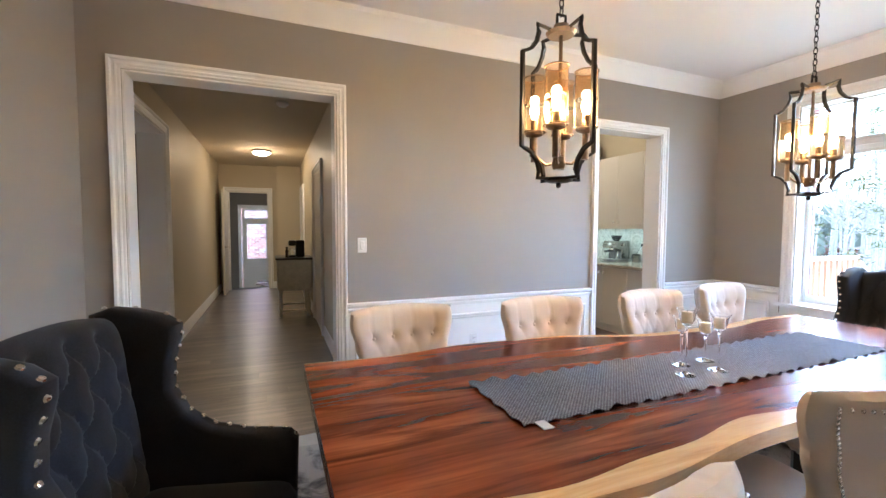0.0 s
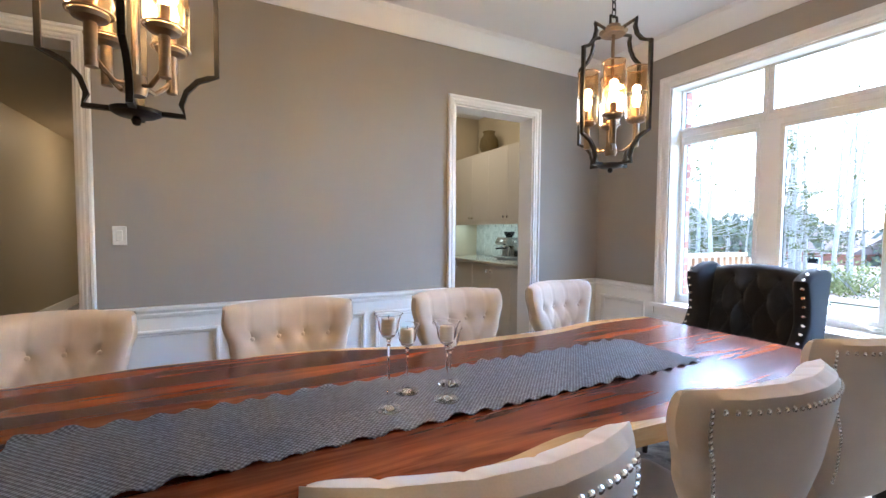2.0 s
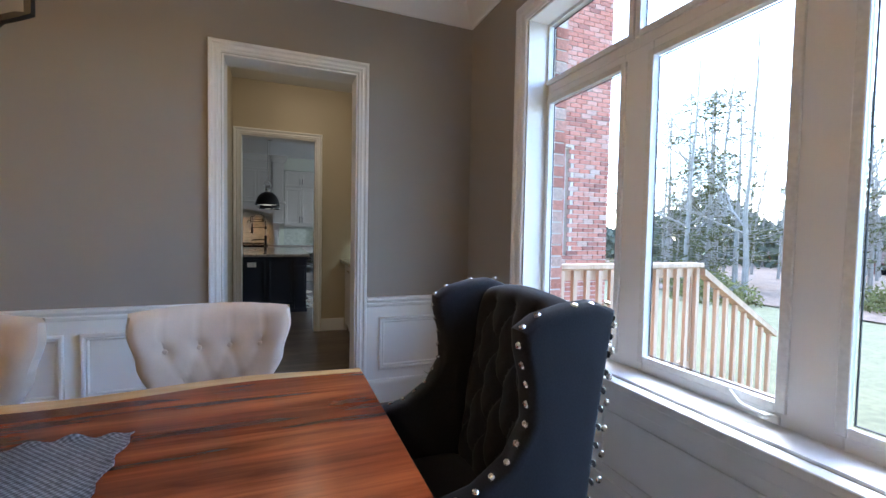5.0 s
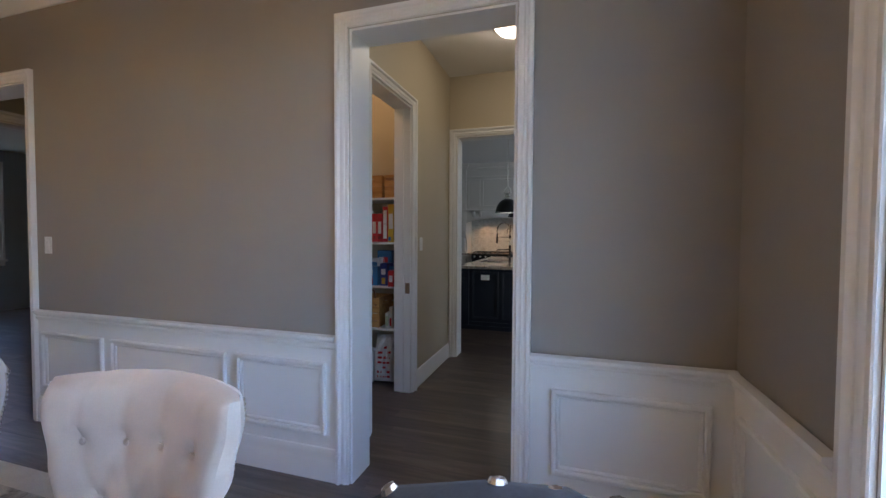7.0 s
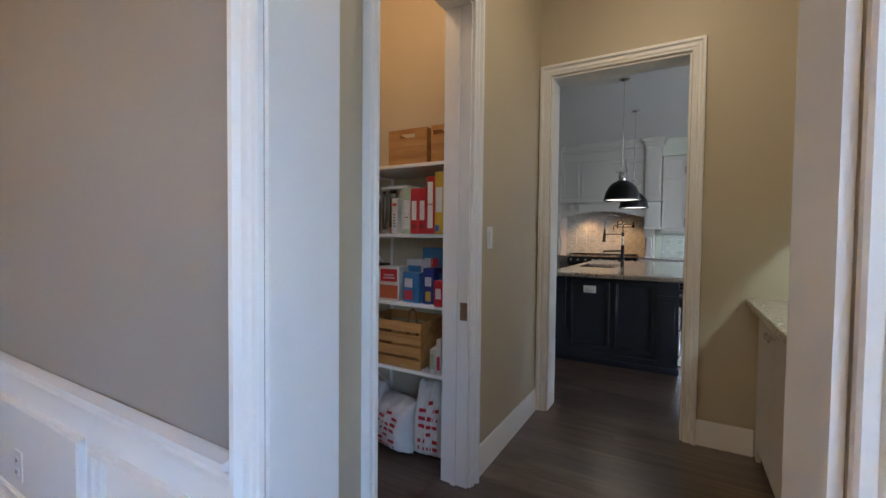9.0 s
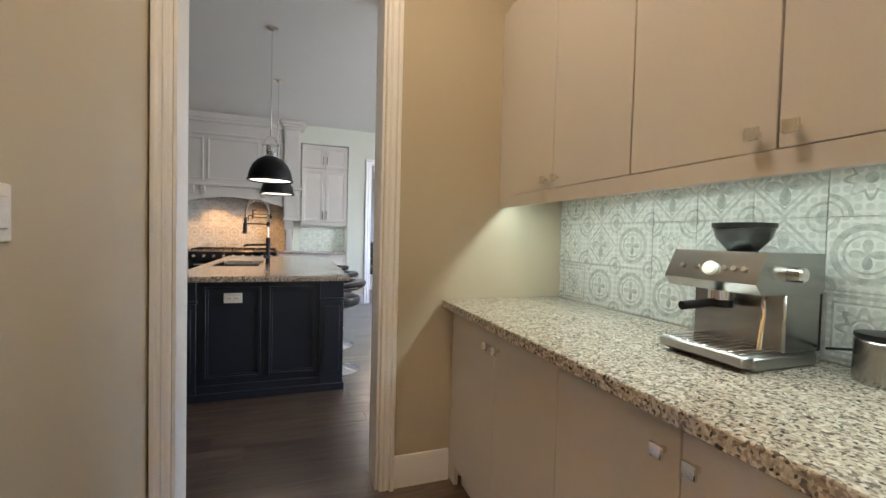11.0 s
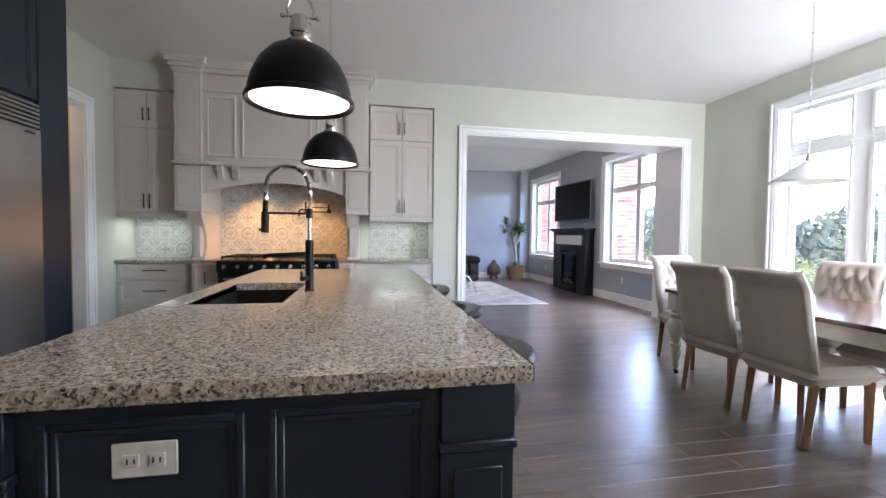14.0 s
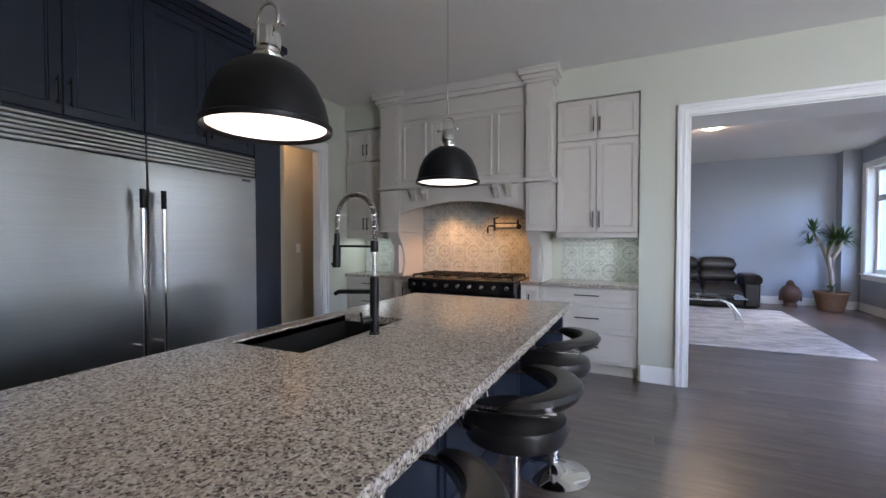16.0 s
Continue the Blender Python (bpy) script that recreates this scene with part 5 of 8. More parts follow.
# rug under the table
rug = thing("dining_rug", pose(0, 0, 0), "grey patterned wool rug with ivory border under the table", "rug")
part("field", blocks((-3.8, 1.0, -3.3, -0.6, 0.0, 0.012)), M_RUG1, rug)
part("border", blocks((-3.95, 1.15, -0.6, -0.45, 0.0, 0.012), (-3.95, 1.15, -3.45, -3.3, 0.0, 0.012), (-3.95, -3.8, -3.3, -0.6, 0.0, 0.012), (1.0, 1.15, -3.3, -0.6, 0.0, 0.012)), M_RUGB, rug)


pp = thing("potted_plant", pose(1.49, -0.29, 0), "small green spiky houseplant in a clay pot on the floor", "plant")
bm = bmesh.new()
lathe(bm, [(0, 0), (0.07, 0), (0.075, 0.01), (0.1, 0.15), (0.108, 0.152), (0.108, 0.175), (0.095, 0.175), (0.09, 0.155), (0, 0.15)], 24)
part("pot", bm, M_POT, pp)
bm = bmesh.new()
prnd = random.Random(21)
for k in range(34):
    a, el, ln = prnd.uniform(0, 2 * math.pi), prnd.uniform(0.5, 1.4), prnd.uniform(0.14, 0.24)
    d = Vector((math.cos(a) * math.cos(el), math.sin(a) * math.cos(el), math.sin(el)))
    side = Vector((-math.sin(a), math.cos(a), 0)) * 0.011
    p = Vector((0.03 * math.cos(a), 0.03 * math.sin(a), 0.15))
    m1, e = p + d * ln * 0.55, p + d * ln + Vector((0, 0, -0.12 * ln))
    v = [bm.verts.new(q) for q in (p - side * 0.7, p + side * 0.7, m1 + side, e, m1 - side)]
    bm.faces.new((v[0], v[1], v[2], v[4]))
    bm.faces.new((v[4], v[2], v[3]))
part("leaves", bm, M_LEAF, pp)


def switch_plate(m, label="white rocker light switch plate", rocker=1):
    t = thing("light_switch", m, label, "switch")
    part("plate", blocks((-0.037, 0.037, -0.006, 0, -0.06, 0.06, 0.003)), M_PLASTIC, t)
    part("rocker", blocks((-0.017, 0.017, -0.011, -0.005, -0.034, 0.034, 0.003)), M_PLASTIC, t)


def outlet(m, wide=1, label="white duplex wall outlet"):
    t = thing("wall_outlet", m, label, "outlet")
    h = 0.037 if wide == 1 else 0.062
    part("plate", blocks((-h, h, -0.006, 0, -0.058 if wide == 1 else -0.037, 0.058 if wide == 1 else 0.037, 0.003)), M_PLASTIC, t)
    for k in (-1, 1):
        dx, dz = (0, 0.022 * k) if wide == 1 else (0.024 * k, 0)
        part("socket", blocks((dx - 0.016, dx + 0.016, -0.009, -0.005, dz - 0.014, dz + 0.014, 0.003)), M_PLASTIC, t)
        part("slots", blocks((dx - 0.008, dx - 0.005, -0.0098, -0.0085, dz - 0.006, dz + 0.006), (dx + 0.005, dx + 0.008, -0.0098, -0.0085, dz - 0.005, dz + 0.005)), M_DARKSLOT, t)


switch_plate(pose(-2.435, 0, 1.275))
outlet(pose(-1.43, -0.008, 0.405))
switch_plate(pose(-0.2, 1.56, 1.28, 0, 0, 90))

ROOM = KITCHEN
# ---------- cabinets ----------


def bar_handle(name, m, length, parent, mat, vertical=True):
    bm = bmesh.new()
    h = length / 2
    if vertical:
        tube(bm, [(0, -0.028, -h), (0, -0.028, h)], 0.006, 6)
        for z in (-h * 0.75, h * 0.75):
            tube(bm, [(0, 0, z), (0, -0.028, z)], 0.005, 6)
    else:
        tube(bm, [(-h, -0.028, 0), (h, -0.028, 0)], 0.006, 6)
        for x in (-h * 0.8, h * 0.8):
            tube(bm, [(x, 0, 0), (x, -0.028, 0)], 0.005, 6)
    bmesh.ops.transform(bm, matrix=m, verts=bm.verts)
    part(name, bm, mat, parent)


def shaker(name, parent, x0, x1, z0, z1, y, mat, rail=0.055, proud=0.02):
    """A framed door or drawer front whose face stands proud of the plane y (faces -y)."""
    bm = bmesh.new()
    g = 0.0025
    x0, x1, z0, z1 = x0 + g, x1 - g, z0 + g, z1 - g
    f = y - proud
    box(bm, x0 + rail - 0.001, x1 - rail + 0.001, f + 0.009, y, z0 + rail - 0.001, z1 - rail + 0.001)
    door = part(name, bm, mat, parent)
    bm = bmesh.new()
    ring(bm, 0, x0, x1, z0, z1, rail, y, f)
    part("frame", bm, mat, door)
    bm = bmesh.new()
    ring(bm, 0, x0 + rail, x1 - rail, z0 + rail, z1 - rail, 0.012, y, f + 0.004, 0.002)
    part("moulding", bm, mat, door)
    return door


def upper_unit(x0, x1, label):
    t = thing("wall_cabinet", pose(0, 0, 0), label, "cabinet", "white wall cabinets beside the hood")
    part("body", blocks((x0, x1, 8.225, 8.615, 1.42, 2.785)), M_CABW, t)
    part("light_rail", blocks((x0, x1, 8.2, 8.224, 1.385, 1.435, 0.003)), M_CABW, t)
    xm = (x0 + x1) / 2
    for a, b, sx in ((x0, xm, 1), (xm, x1, -1)):
        for z0, z1, hz, hl in ((1.44, 2.365, 1.57, 0.16), (2.375, 2.775, 2.52, 0.14)):
            d = shaker("door", t, a, b, z0, z1, 8.222, M_CABW)
            bar_handle("handle", pose((b if sx > 0 else a) - sx * 0.03, 8.2, hz), hl, d, M_BLACKM)
    return t


upper_unit(0.36, 1.136, "warm white double-tier wall cabinet with dark bar handles")
upper_unit(-2.376, -1.74, "warm white double-tier wall cabinet with dark bar handles")


def drawer_unit(x0, x1, label):
    t = thing("base_cabinet", pose(0, 0, 0), label, "cabinet", "white base cabinets beside the range")
    part("body", blocks((x0, x1, 8.22, 8.615, 0.1, 0.878)), M_CABW, t)
    part("toe_kick", blocks((x0, x1, 8.25, 8.3, 0, 0.1)), M_CABW, t)
    for z0, z1 in ((0.69, 0.872), (0.42, 0.685), (0.11, 0.415)):
        d = shaker("drawer", t, x0, x1, z0, z1, 8.218, M_CABW, 0.045)
        bar_handle("handle", pose((x0 + x1) / 2, 8.196, (z0 + z1) / 2 + 0.02), 0.24, d, M_BLACKM, False)


drawer_unit(0.19, 1.136, "warm white three-drawer base cabinet with dark bar handles")
drawer_unit(-2.376, -1.60, "warm white three-drawer base cabinet with dark bar handles")
for x0, x1 in ((0.0, 0.186), (-1.596, -1.3)):
    t = thing("pull_out_cabinet", pose(0, 0, 0), "narrow warm white pull-out base cabinet beside the range", "cabinet", "pull-outs beside the range")
    part("body", blocks((x0, x1, 8.14, 8.615, 0.0, 0.878)), M_CABW, t)
    d = shaker("front", t, x0, x1, 0.11, 0.872, 8.138, M_CABW, 0.04)
    bar_handle("handle", pose((x0 + x1) / 2, 8.118, 0.72), 0.14, d, M_BLACKM)
for x0, x1, y0 in ((-2.378, -1.285, 8.16), (-0.015, 1.138, 8.16)):
    t = thing("worktop", pose(0, 0, 0), "speckled beige granite worktop on the base cabinets", "worktop", "worktops beside the range")
    part("slab", blocks((x0, x1, y0, 8.615, 0.88, 0.92, 0.004)), M_GRANITE, t)

# hood surround
hood = thing("range_hood", pose(0, 0, 0), "tall warm white mantel hood with arched valance and corbels", "range hood")
for x0, x1 in ((-1.70, -1.44), (0.085, 0.345)):
    bm = blocks((x0, x1, 7.99, 8.615, 2.0, 2.93))
    col = part("column", bm, M_CABW, hood)
    part("column_panel", blocks((x0 + 0.03, x1 - 0.03, 7.982, 7.99, 2.06, 2.86, 0.003)), M_CABW, col)
    for d, z0, z1 in ((0.0, 2.93, 2.955), (0.02, 2.955, 2.985), (0.04, 2.985, 3.03), (0.065, 3.03, 3.075), (0.075, 3.075, 3.098)):
        part("crown_step", blocks((x0 - d, x1 + d, 7.985 - d, 8.615, z0, z1, 0.004)), M_CABW, col)
    bm = blocks((x0, x1, 7.99, 8.615, 1.47, 1.95))
    box(bm, x0 + 0.03, x1 - 0.03, 7.982, 7.99, 1.52, 1.9, 0.003)
    box(bm, x0 - 0.008, x1 + 0.008, 7.975, 8.615, 1.455, 1.475, 0.003)
    part("column_block", bm, M_CABW, hood)
    xa, xb = (x0 + 0.11, x0 + 0.25) if x0 < -1 else (x0 + 0.01, x0 + 0.15)
    bm = bmesh.new()
    prism(bm, [(8.615, 0.921), (8.615, 1.454), (8.0, 1.454), (8.02, 1.40), (8.1, 1.3), (8.16, 1.18), (8.17, 1.08), (8.14, 1.0), (8.10, 0.921)], 0, xa, xb)
    box(bm, xa + 0.03, xb - 0.03, 8.06, 8.18, 0.96, 1.3, 0.004)
    part("corbel", bm, M_CABW, hood)
bm = blocks((-1.44, 0.085, 8.05, 8.615, 2.0, 3.098))
chim = part("chimney_panel", bm, M_CABW, hood)
for a, b in ((-1.41, -1.1), (-1.05, -0.3), (-0.25, 0.055)):
    bm = bmesh.new()
    ring(bm, 0, a, b, 2.06, 2.72, 0.03, 8.05, 8.036, 0.004)
    part("panel_moulding", bm, M_CABW, chim)
for y0, z0, z1 in ((8.03, 2.76, 2.79), (8.0, 2.95, 3.0), (7.985, 3.0, 3.098)):
    part("crown_step", blocks((-1.44, 0.085, y0, 8.05, z0, z1, 0.004)), M_CABW, chim)
part("mantel_shelf", blocks((-1.73, 0.375, 7.955, 8.615, 1.955, 1.995, 0.006)), M_CABW, hood)
bm = bmesh.new()
arc = [(-1.44 + 1.525 * k / 24, 1.66 + 0.135 * math.sin(math.pi * k / 24) ** 0.8) for k in range(25)]
prism(bm, arc + [(0.085, 1.953), (-1.44, 1.953)], 1, 8.03, 8.07)
part("arched_valance", bm, M_CABW, hood)
for cx in (-1.25, -1.1, -0.24, -0.1):
    bm = bmesh.new()
    prism(bm, [(8.03, 1.955), (7.965, 1.955), (7.97, 1.91), (8.0, 1.88), (8.015, 1.83), (8.03, 1.815)], 0, cx - 0.03, cx + 0.03)
    part("bracket", bm, M_CABW, hood)
part("liner", blocks((-1.44, 0.085, 8.1, 8.6, 1.885, 1.95)), M_STEELV, hood, "dark steel hood liner")

# range
rng = thing("range_cooker", pose(0, 0, 0), "wide black gas range with silver knobs and cast grates", "cooker")
part("body", blocks((-1.28, -0.02, 7.98, 8.6, 0.1, 0.915, 0.004)), M_BLACKG, rng)
for lx in (-1.2, -0.1):
    for ly in (8.05, 8.5):
        bm = bmesh.new()
        tube(bm, [(lx, ly, 0), (lx, ly, 0.1)], 0.025, 10)
        part("foot", bm, M_STEEL, rng)
part("control_panel", blocks((-1.28, -0.02, 7.93, 7.98, 0.79, 0.918, 0.006)), M_BLACKG, rng)
part("cooktop", blocks((-1.28, -0.02, 7.95, 8.6, 0.918, 0.932, 0.004)), M_STEELV, rng, "steel cooktop")
for k in range(9):
    bm = bmesh.new()
    lathe(bm, [(0, 0), (0.024, 0), (0.024, 0.01), (0.018, 0.012), (0.017, 0.035), (0, 0.036)], 14)
    bmesh.ops.transform(bm, matrix=pose(-1.2 + 0.138 * k, 7.93, 0.855, 90, 0, 0), verts=bm.verts)
    part("knob", bm, M_NICKEL, rng, "silver control knob")
for x0, x1 in ((-1.25, -0.5), (-0.47, -0.05)):
    d = part("oven_door", blocks((x0, x1, 7.95, 7.98, 0.2, 0.77, 0.006)), M_BLACKG, rng)
    bm = bmesh.new()
    tube(bm, [(x0 + 0.05, 7.92, 0.72), (x1 - 0.05, 7.92, 0.72)], 0.012, 8)
    part("oven_handle", bm, M_NICKEL, d)
for k in range(4):
    bm = bmesh.new()
    gx = -1.25 + 0.305 * k
    for j in range(4):
        box(bm, gx, gx + 0.285, 8.0 + 0.17 * j, 8.014 + 0.17 * j, 0.955, 0.972, 0.003)
    for i in range(3):
        box(bm, gx + 0.135 * i, gx + 0.015 + 0.135 * i, 8.0, 8.524, 0.945, 0.968, 0.003)
    for i in (0.0, 0.27):
        for j in (0.0, 0.51):
            box(bm, gx + i, gx + i + 0.015, 8.0 + j, 8.014 + j, 0.932, 0.955)
    part("grate", bm, M_BLACKM, rng, "cast iron grate")
    for j in (0.13, 0.39):
        bm = bmesh.new()
        lathe(bm, [(0, 0), (0.045, 0), (0.045, 0.01), (0.03, 0.014), (0, 0.015)], 14, gx + 0.142, 8.0 + j, 0.932)
        part("burner", bm, M_BRONZE, rng)

pf = thing("pot_filler", pose(0, 0, 0), "dark bronze folding pot filler on the tiled wall", "tap")
bm = bmesh.new()
lathe(bm, [(0, 0), (0.03, 0), (0.03, 0.008), (0.012, 0.012), (0.012, 0.05), (0, 0.05)], 14)
bmesh.ops.transform(bm, matrix=pose(-0.15, 8.602, 1.52, 90, 0, 0), verts=bm.verts)
tube(bm, [(-0.15, 8.555, 1.49), (-0.15, 8.555, 1.60)], 0.012, 8)
part("wall_mount", bm, M_BLACKM, pf)
bm = bmesh.new()
for z in (1.56, 1.505):
    tube(bm, [(-0.15, 8.555, z), (-0.43, 8.53, z)], 0.008, 8)
tube(bm, [(-0.43, 8.53, 1.47), (-0.43, 8.53, 1.63)], 0.012, 8)
tube(bm, [(-0.43, 8.53, 1.62), (-0.37, 8.5, 1.63)], 0.007, 6)
part("arm", bm, M_BLACKM, pf)
bm = bmesh.new()
tube(bm, [(-0.43, 8.53, 1.53), (-0.49, 8.50, 1.53), (-0.5, 8.49, 1.51), (-0.5, 8.49, 1.44)], 0.010, 8)
part("spout", bm, M_BLACKM, pf)


def tile_field(name, axis, plane, a0, a1, z0, z1, sign, label):
    """Square ornament tiles, set proud of a grouted backing; axis: along which they run."""
    t = tagged(new(name), label, kind="structure")
    t.matrix_world = ROOM
    d = sorted((plane, plane + sign * 0.005))
    bm = bmesh.new()
    box(bm, *((a0, a1, *d) if axis == 0 else (*d, a0, a1)), z0, z1)
    part("grout", bm, M_GROUT, t)
    meshes = {}
    s = 0.2
    rows = math.ceil((z1 - z0) / s - 0.02)
    cols = math.ceil((a1 - a0) / s - 0.02)
    rnd = random.Random(4)
    for r in range(rows):
        for c in range(cols):
            w = min(s, a1 - a0 - c * s)
            h = min(s, z1 - z0 - r * s)
            k = rnd.choice((0, 1, 2, 3, 0, 2))
            key = (round(w, 3), round(h, 3), k)
            if key not in meshes:
                bm = bmesh.new()
                q = sorted((sign * 0.004, sign * 0.009))
                aa = (-0.1 + 0.0012, -0.1 + w - 0.0012)
                box(bm, *((*aa, *q) if axis == 0 else (*q, *aa)), -0.1 + 0.0012, -0.1 + h - 0.0012, 0.001)
                ob = finish("tile", bm, M_TILES[k], t)
                meshes[key] = ob.data
            else:
                ob = new("tile", meshes[key])
                ob.parent = t
            ca, cz = a0 + c * s + 0.1, z0 + r * s + 0.1
            ob.location = (ca, plane, cz) if axis == 0 else (plane, ca, cz)
    return t


tile_field("trim_backsplash_range", 0, 8.62, -1.44, 0.085, 0.92, 1.88, -1, "ornamental grey and white patterned tile backsplash")
tile_field("trim_backsplash_right", 0, 8.62, 0.345, 1.138, 0.92, 1.42, -1, "ornamental grey and white patterned tile backsplash")
tile_field("trim_backsplash_left", 0, 8.62, -2.376, -1.70, 0.92, 1.42, -1, "ornamental grey and white patterned tile backsplash")
ROOM = Matrix.Identity(4)
tile_field("trim_backsplash_servery", 1, 1.77, 0.22, 2.463, 0.935, 1.47, -1, "ornamental grey and white patterned tile backsplash")
ROOM = KITCHEN

# ---------- fridge wall ----------
nav = thing("fridge_cabinet", pose(0, 0, 0), "navy panelled cabinet built round the steel fridge", "cabinet")
part("end_panel", blocks((-2.378, -1.8, 6.27, 6.545, 0, 3.0, 0.003)), M_NAVY, nav)
part("end_panel", blocks((-2.378, -1.8, 4.27, 4.55, 0, 3.0, 0.003)), M_NAVY, nav)
part("upper_body", blocks((-2.378, -1.825, 4.55, 6.27, 2.06, 3.0)), M_NAVY, nav)
bm = bmesh.new()
for d, z0, z1 in ((0.0, 2.96, 3.0), (0.025, 3.0, 3.04), (0.05, 3.04, 3.098)):
    box(bm, -2.378, -1.8 + d, 4.27 - d, 6.545 + d, z0 + (0.001 if d == 0 else 0), z1, 0.004)
part("crown", bm, M_NAVY, nav)
part("door_frame", blocks((-1.83, -1.822, 4.56, 6.26, 2.07, 2.95)), M_NAVY, nav)
for k in range(4):
    a = 4.555 + 0.4275 * k
    d = shaker("door", nav, a, a + 0.4275, 2.07, 2.95, 0.0, M_NAVY, 0.06)
    d.matrix_local = pose(-1.82, 0, 0, 0, 0, 90)
    e = a + 0.4275 - 0.03 if k % 2 == 0 else a + 0.03
    bar_handle("handle", pose(e, -0.02, 2.2), 0.16, d, M_BLACKM)
fr = thing("refrigerator", pose(0, 0, 0), "wide twin-door brushed steel refrigerator with vent grille", "refrigerator")
part("body", blocks((-2.378, -1.83, 4.552, 6.268, 0.1, 2.055)), M_STEELV, fr)
part("toe_grille", blocks((-2.3, -1.85, 4.56, 6.26, 0.0, 0.099)), M_BLACKM, fr)
for a, b, hy in ((4.556, 5.407, 5.345), (5.413, 6.264, 5.475)):
    d = part("door", blocks((-1.83, -1.785, a, b, 0.11, 1.885, 0.006)), M_STEEL, fr)
    bm = bmesh.new()
    tube(bm, [(-1.72, hy, 0.62), (-1.72, hy, 1.68)], 0.0145, 12)
    for z in (0.68, 1.62):
        tube(bm, [(-1.785, hy, z), (-1.72, hy, z)], 0.012, 8)
    part("handle", bm, M_CHROME, d, "long tubular steel handle")
    bm = bmesh.new()
    for z in (1.6, 1.66):
        tube(bm, [(-1.72, hy, z - 0.03), (-1.72, hy, z + 0.03)], 0.0165, 12)
    part("handle_collar", bm, M_BLACKM, d)
    for k in range(6):
        part("grille_slat", blocks((-1.83, -1.79, a, b, 1.893 + 0.027 * k, 1.914 + 0.027 * k, 0.004)), M_STEEL, fr)
part("badge", blocks((-1.786, -1.783, 6.13, 6.21, 1.845, 1.86)), M_DARKSLOT, fr, "small plain dark badge")

# ---------- island ----------
isl = thing("kitchen_island", pose(0, 0, 0), "navy panelled kitchen island with pilaster corners", "island")
part("body", blocks((-0.50, 0.36, 4.1, 4.98, 0.0, 0.878), (-0.50, 0.36, 5.8, 6.74, 0.0, 0.878), (-0.50, -0.48, 4.98, 5.8, 0.0, 0.878), (-0.03, 0.36, 4.98, 5.8, 0.0, 0.878), (-0.48, -0.03, 4.98, 5.8, 0.0, 0.64)), M_NAVY, isl)
for y0, y1, s in ((4.035, 4.1, -1), (6.74, 6.79, 1)):
    part("end_panel", blocks((-0.53, 0.66, y0, y1, 0.0, 0.878)), M_NAVY, isl)
    if s < 0:
        for x0, x1 in ((-0.532, -0.375), (0.485, 0.664)):
            bm = bmesh.new()
            box(bm, x0, x1, 4.01, 4.035, 0.0, 0.72, 0.003)
            box(bm, x0 - 0.006, x1 + 0.006, 4.0, 4.035, 0.72, 0.745, 0.004)
            box(bm, x0, x1, 4.006, 4.035, 0.745, 0.878, 0.003)
            box(bm, x0 + 0.03, x1 - 0.03, 4.004, 4.01, 0.16, 0.68, 0.003)
            part("pilaster", bm, M_NAVY, isl)
        part("plinth", blocks((-0.37, 0.48, 4.018, 4.035, 0, 0.115, 0.004)), M_NAVY, isl)
for x0, x1 in ((-0.33, 0.055), (0.105, 0.455)):
    bm = bmesh.new()
    for w, d in ((0.0, 4.021), (0.016, 4.027)):
        for b in ((x0 + w, x0 + w + 0.016, 0.16 + w, 0.84 - w), (x1 - w - 0.016, x1 - w, 0.16 + w, 0.84 - w),
                  (x0 + w + 0.016, x1 - w - 0.016, 0.16 + w, 0.176 + w), (x0 + w + 0.016, x1 - w - 0.016, 0.824 - w, 0.84 - w)):
            box(bm, b[0], b[1], d, 4.035, b[2], b[3], 0.003)
    part("panel_moulding", bm, M_NAVY, isl)
bm = bmesh.new()
for k in range(4):
    y0 = 4.14 + 0.65 * k
    for b in ((y0, y0 + 0.02, 0.14, 0.84), (y0 + 0.58, y0 + 0.6, 0.14, 0.84), (y0 + 0.02, y0 + 0.58, 0.14, 0.16), (y0 + 0.02, y0 + 0.58, 0.82, 0.84)):
        box(bm, 0.36, 0.374, b[0], b[1], b[2], b[3], 0.003)
part("side_moulding", bm, M_NAVY, isl)
bm = blocks((-0.545, 0.675, 4.005, 4.018, 0, 0.06, 0.003))
part("base_moulding", bm, M_NAVY, isl)
outlet(pose(-0.135, 4.021, 0.758), 2, "white horizontal double outlet on the island end")

ctop = thing("island_worktop", pose(0, 0, 0), "thick speckled granite island worktop with sink cut-out", "worktop")
SX0, SX1, SY0, SY1 = -0.46, -0.05, 5.0, 5.78
bm = bmesh.new()
for b in ((-0.555, 0.703, 4.0, SY0), (-0.555, 0.703, SY1, 6.82), (-0.555, SX0, SY0, SY1), (SX1, 0.703, SY0, SY1)):
    box(bm, *b, 0.879, 0.92)
bmesh.ops.remove_doubles(bm, verts=bm.verts, dist=0.0005)
part("slab", bm, M_GRANITE, ctop)
bm = bmesh.new()
# rough chiselled edge round the slab


def chisel(p0, p1, nx, ny, n):
    rows = []
    for i in range(n + 1):
        x, y = p0[0] + (p1[0] - p0[0]) * i / n, p0[1] + (p1[1] - p0[1]) * i / n
        row = []
        for j in range(5):
            d = 0.004 * noise.noise((x * 60, y * 60, j * 1.7)) + 0.003 + 0.004 * math.sin(math.pi * j / 4)
            row.append(bm.verts.new((x + nx * d, y + ny * d, 0.8795 + 0.0103 * j)))
        rows.append(row)
    for a, b in zip(rows, rows[1:]):
        for j in range(4):
            bm.faces.new((a[j], b[j], b[j + 1], a[j + 1]))


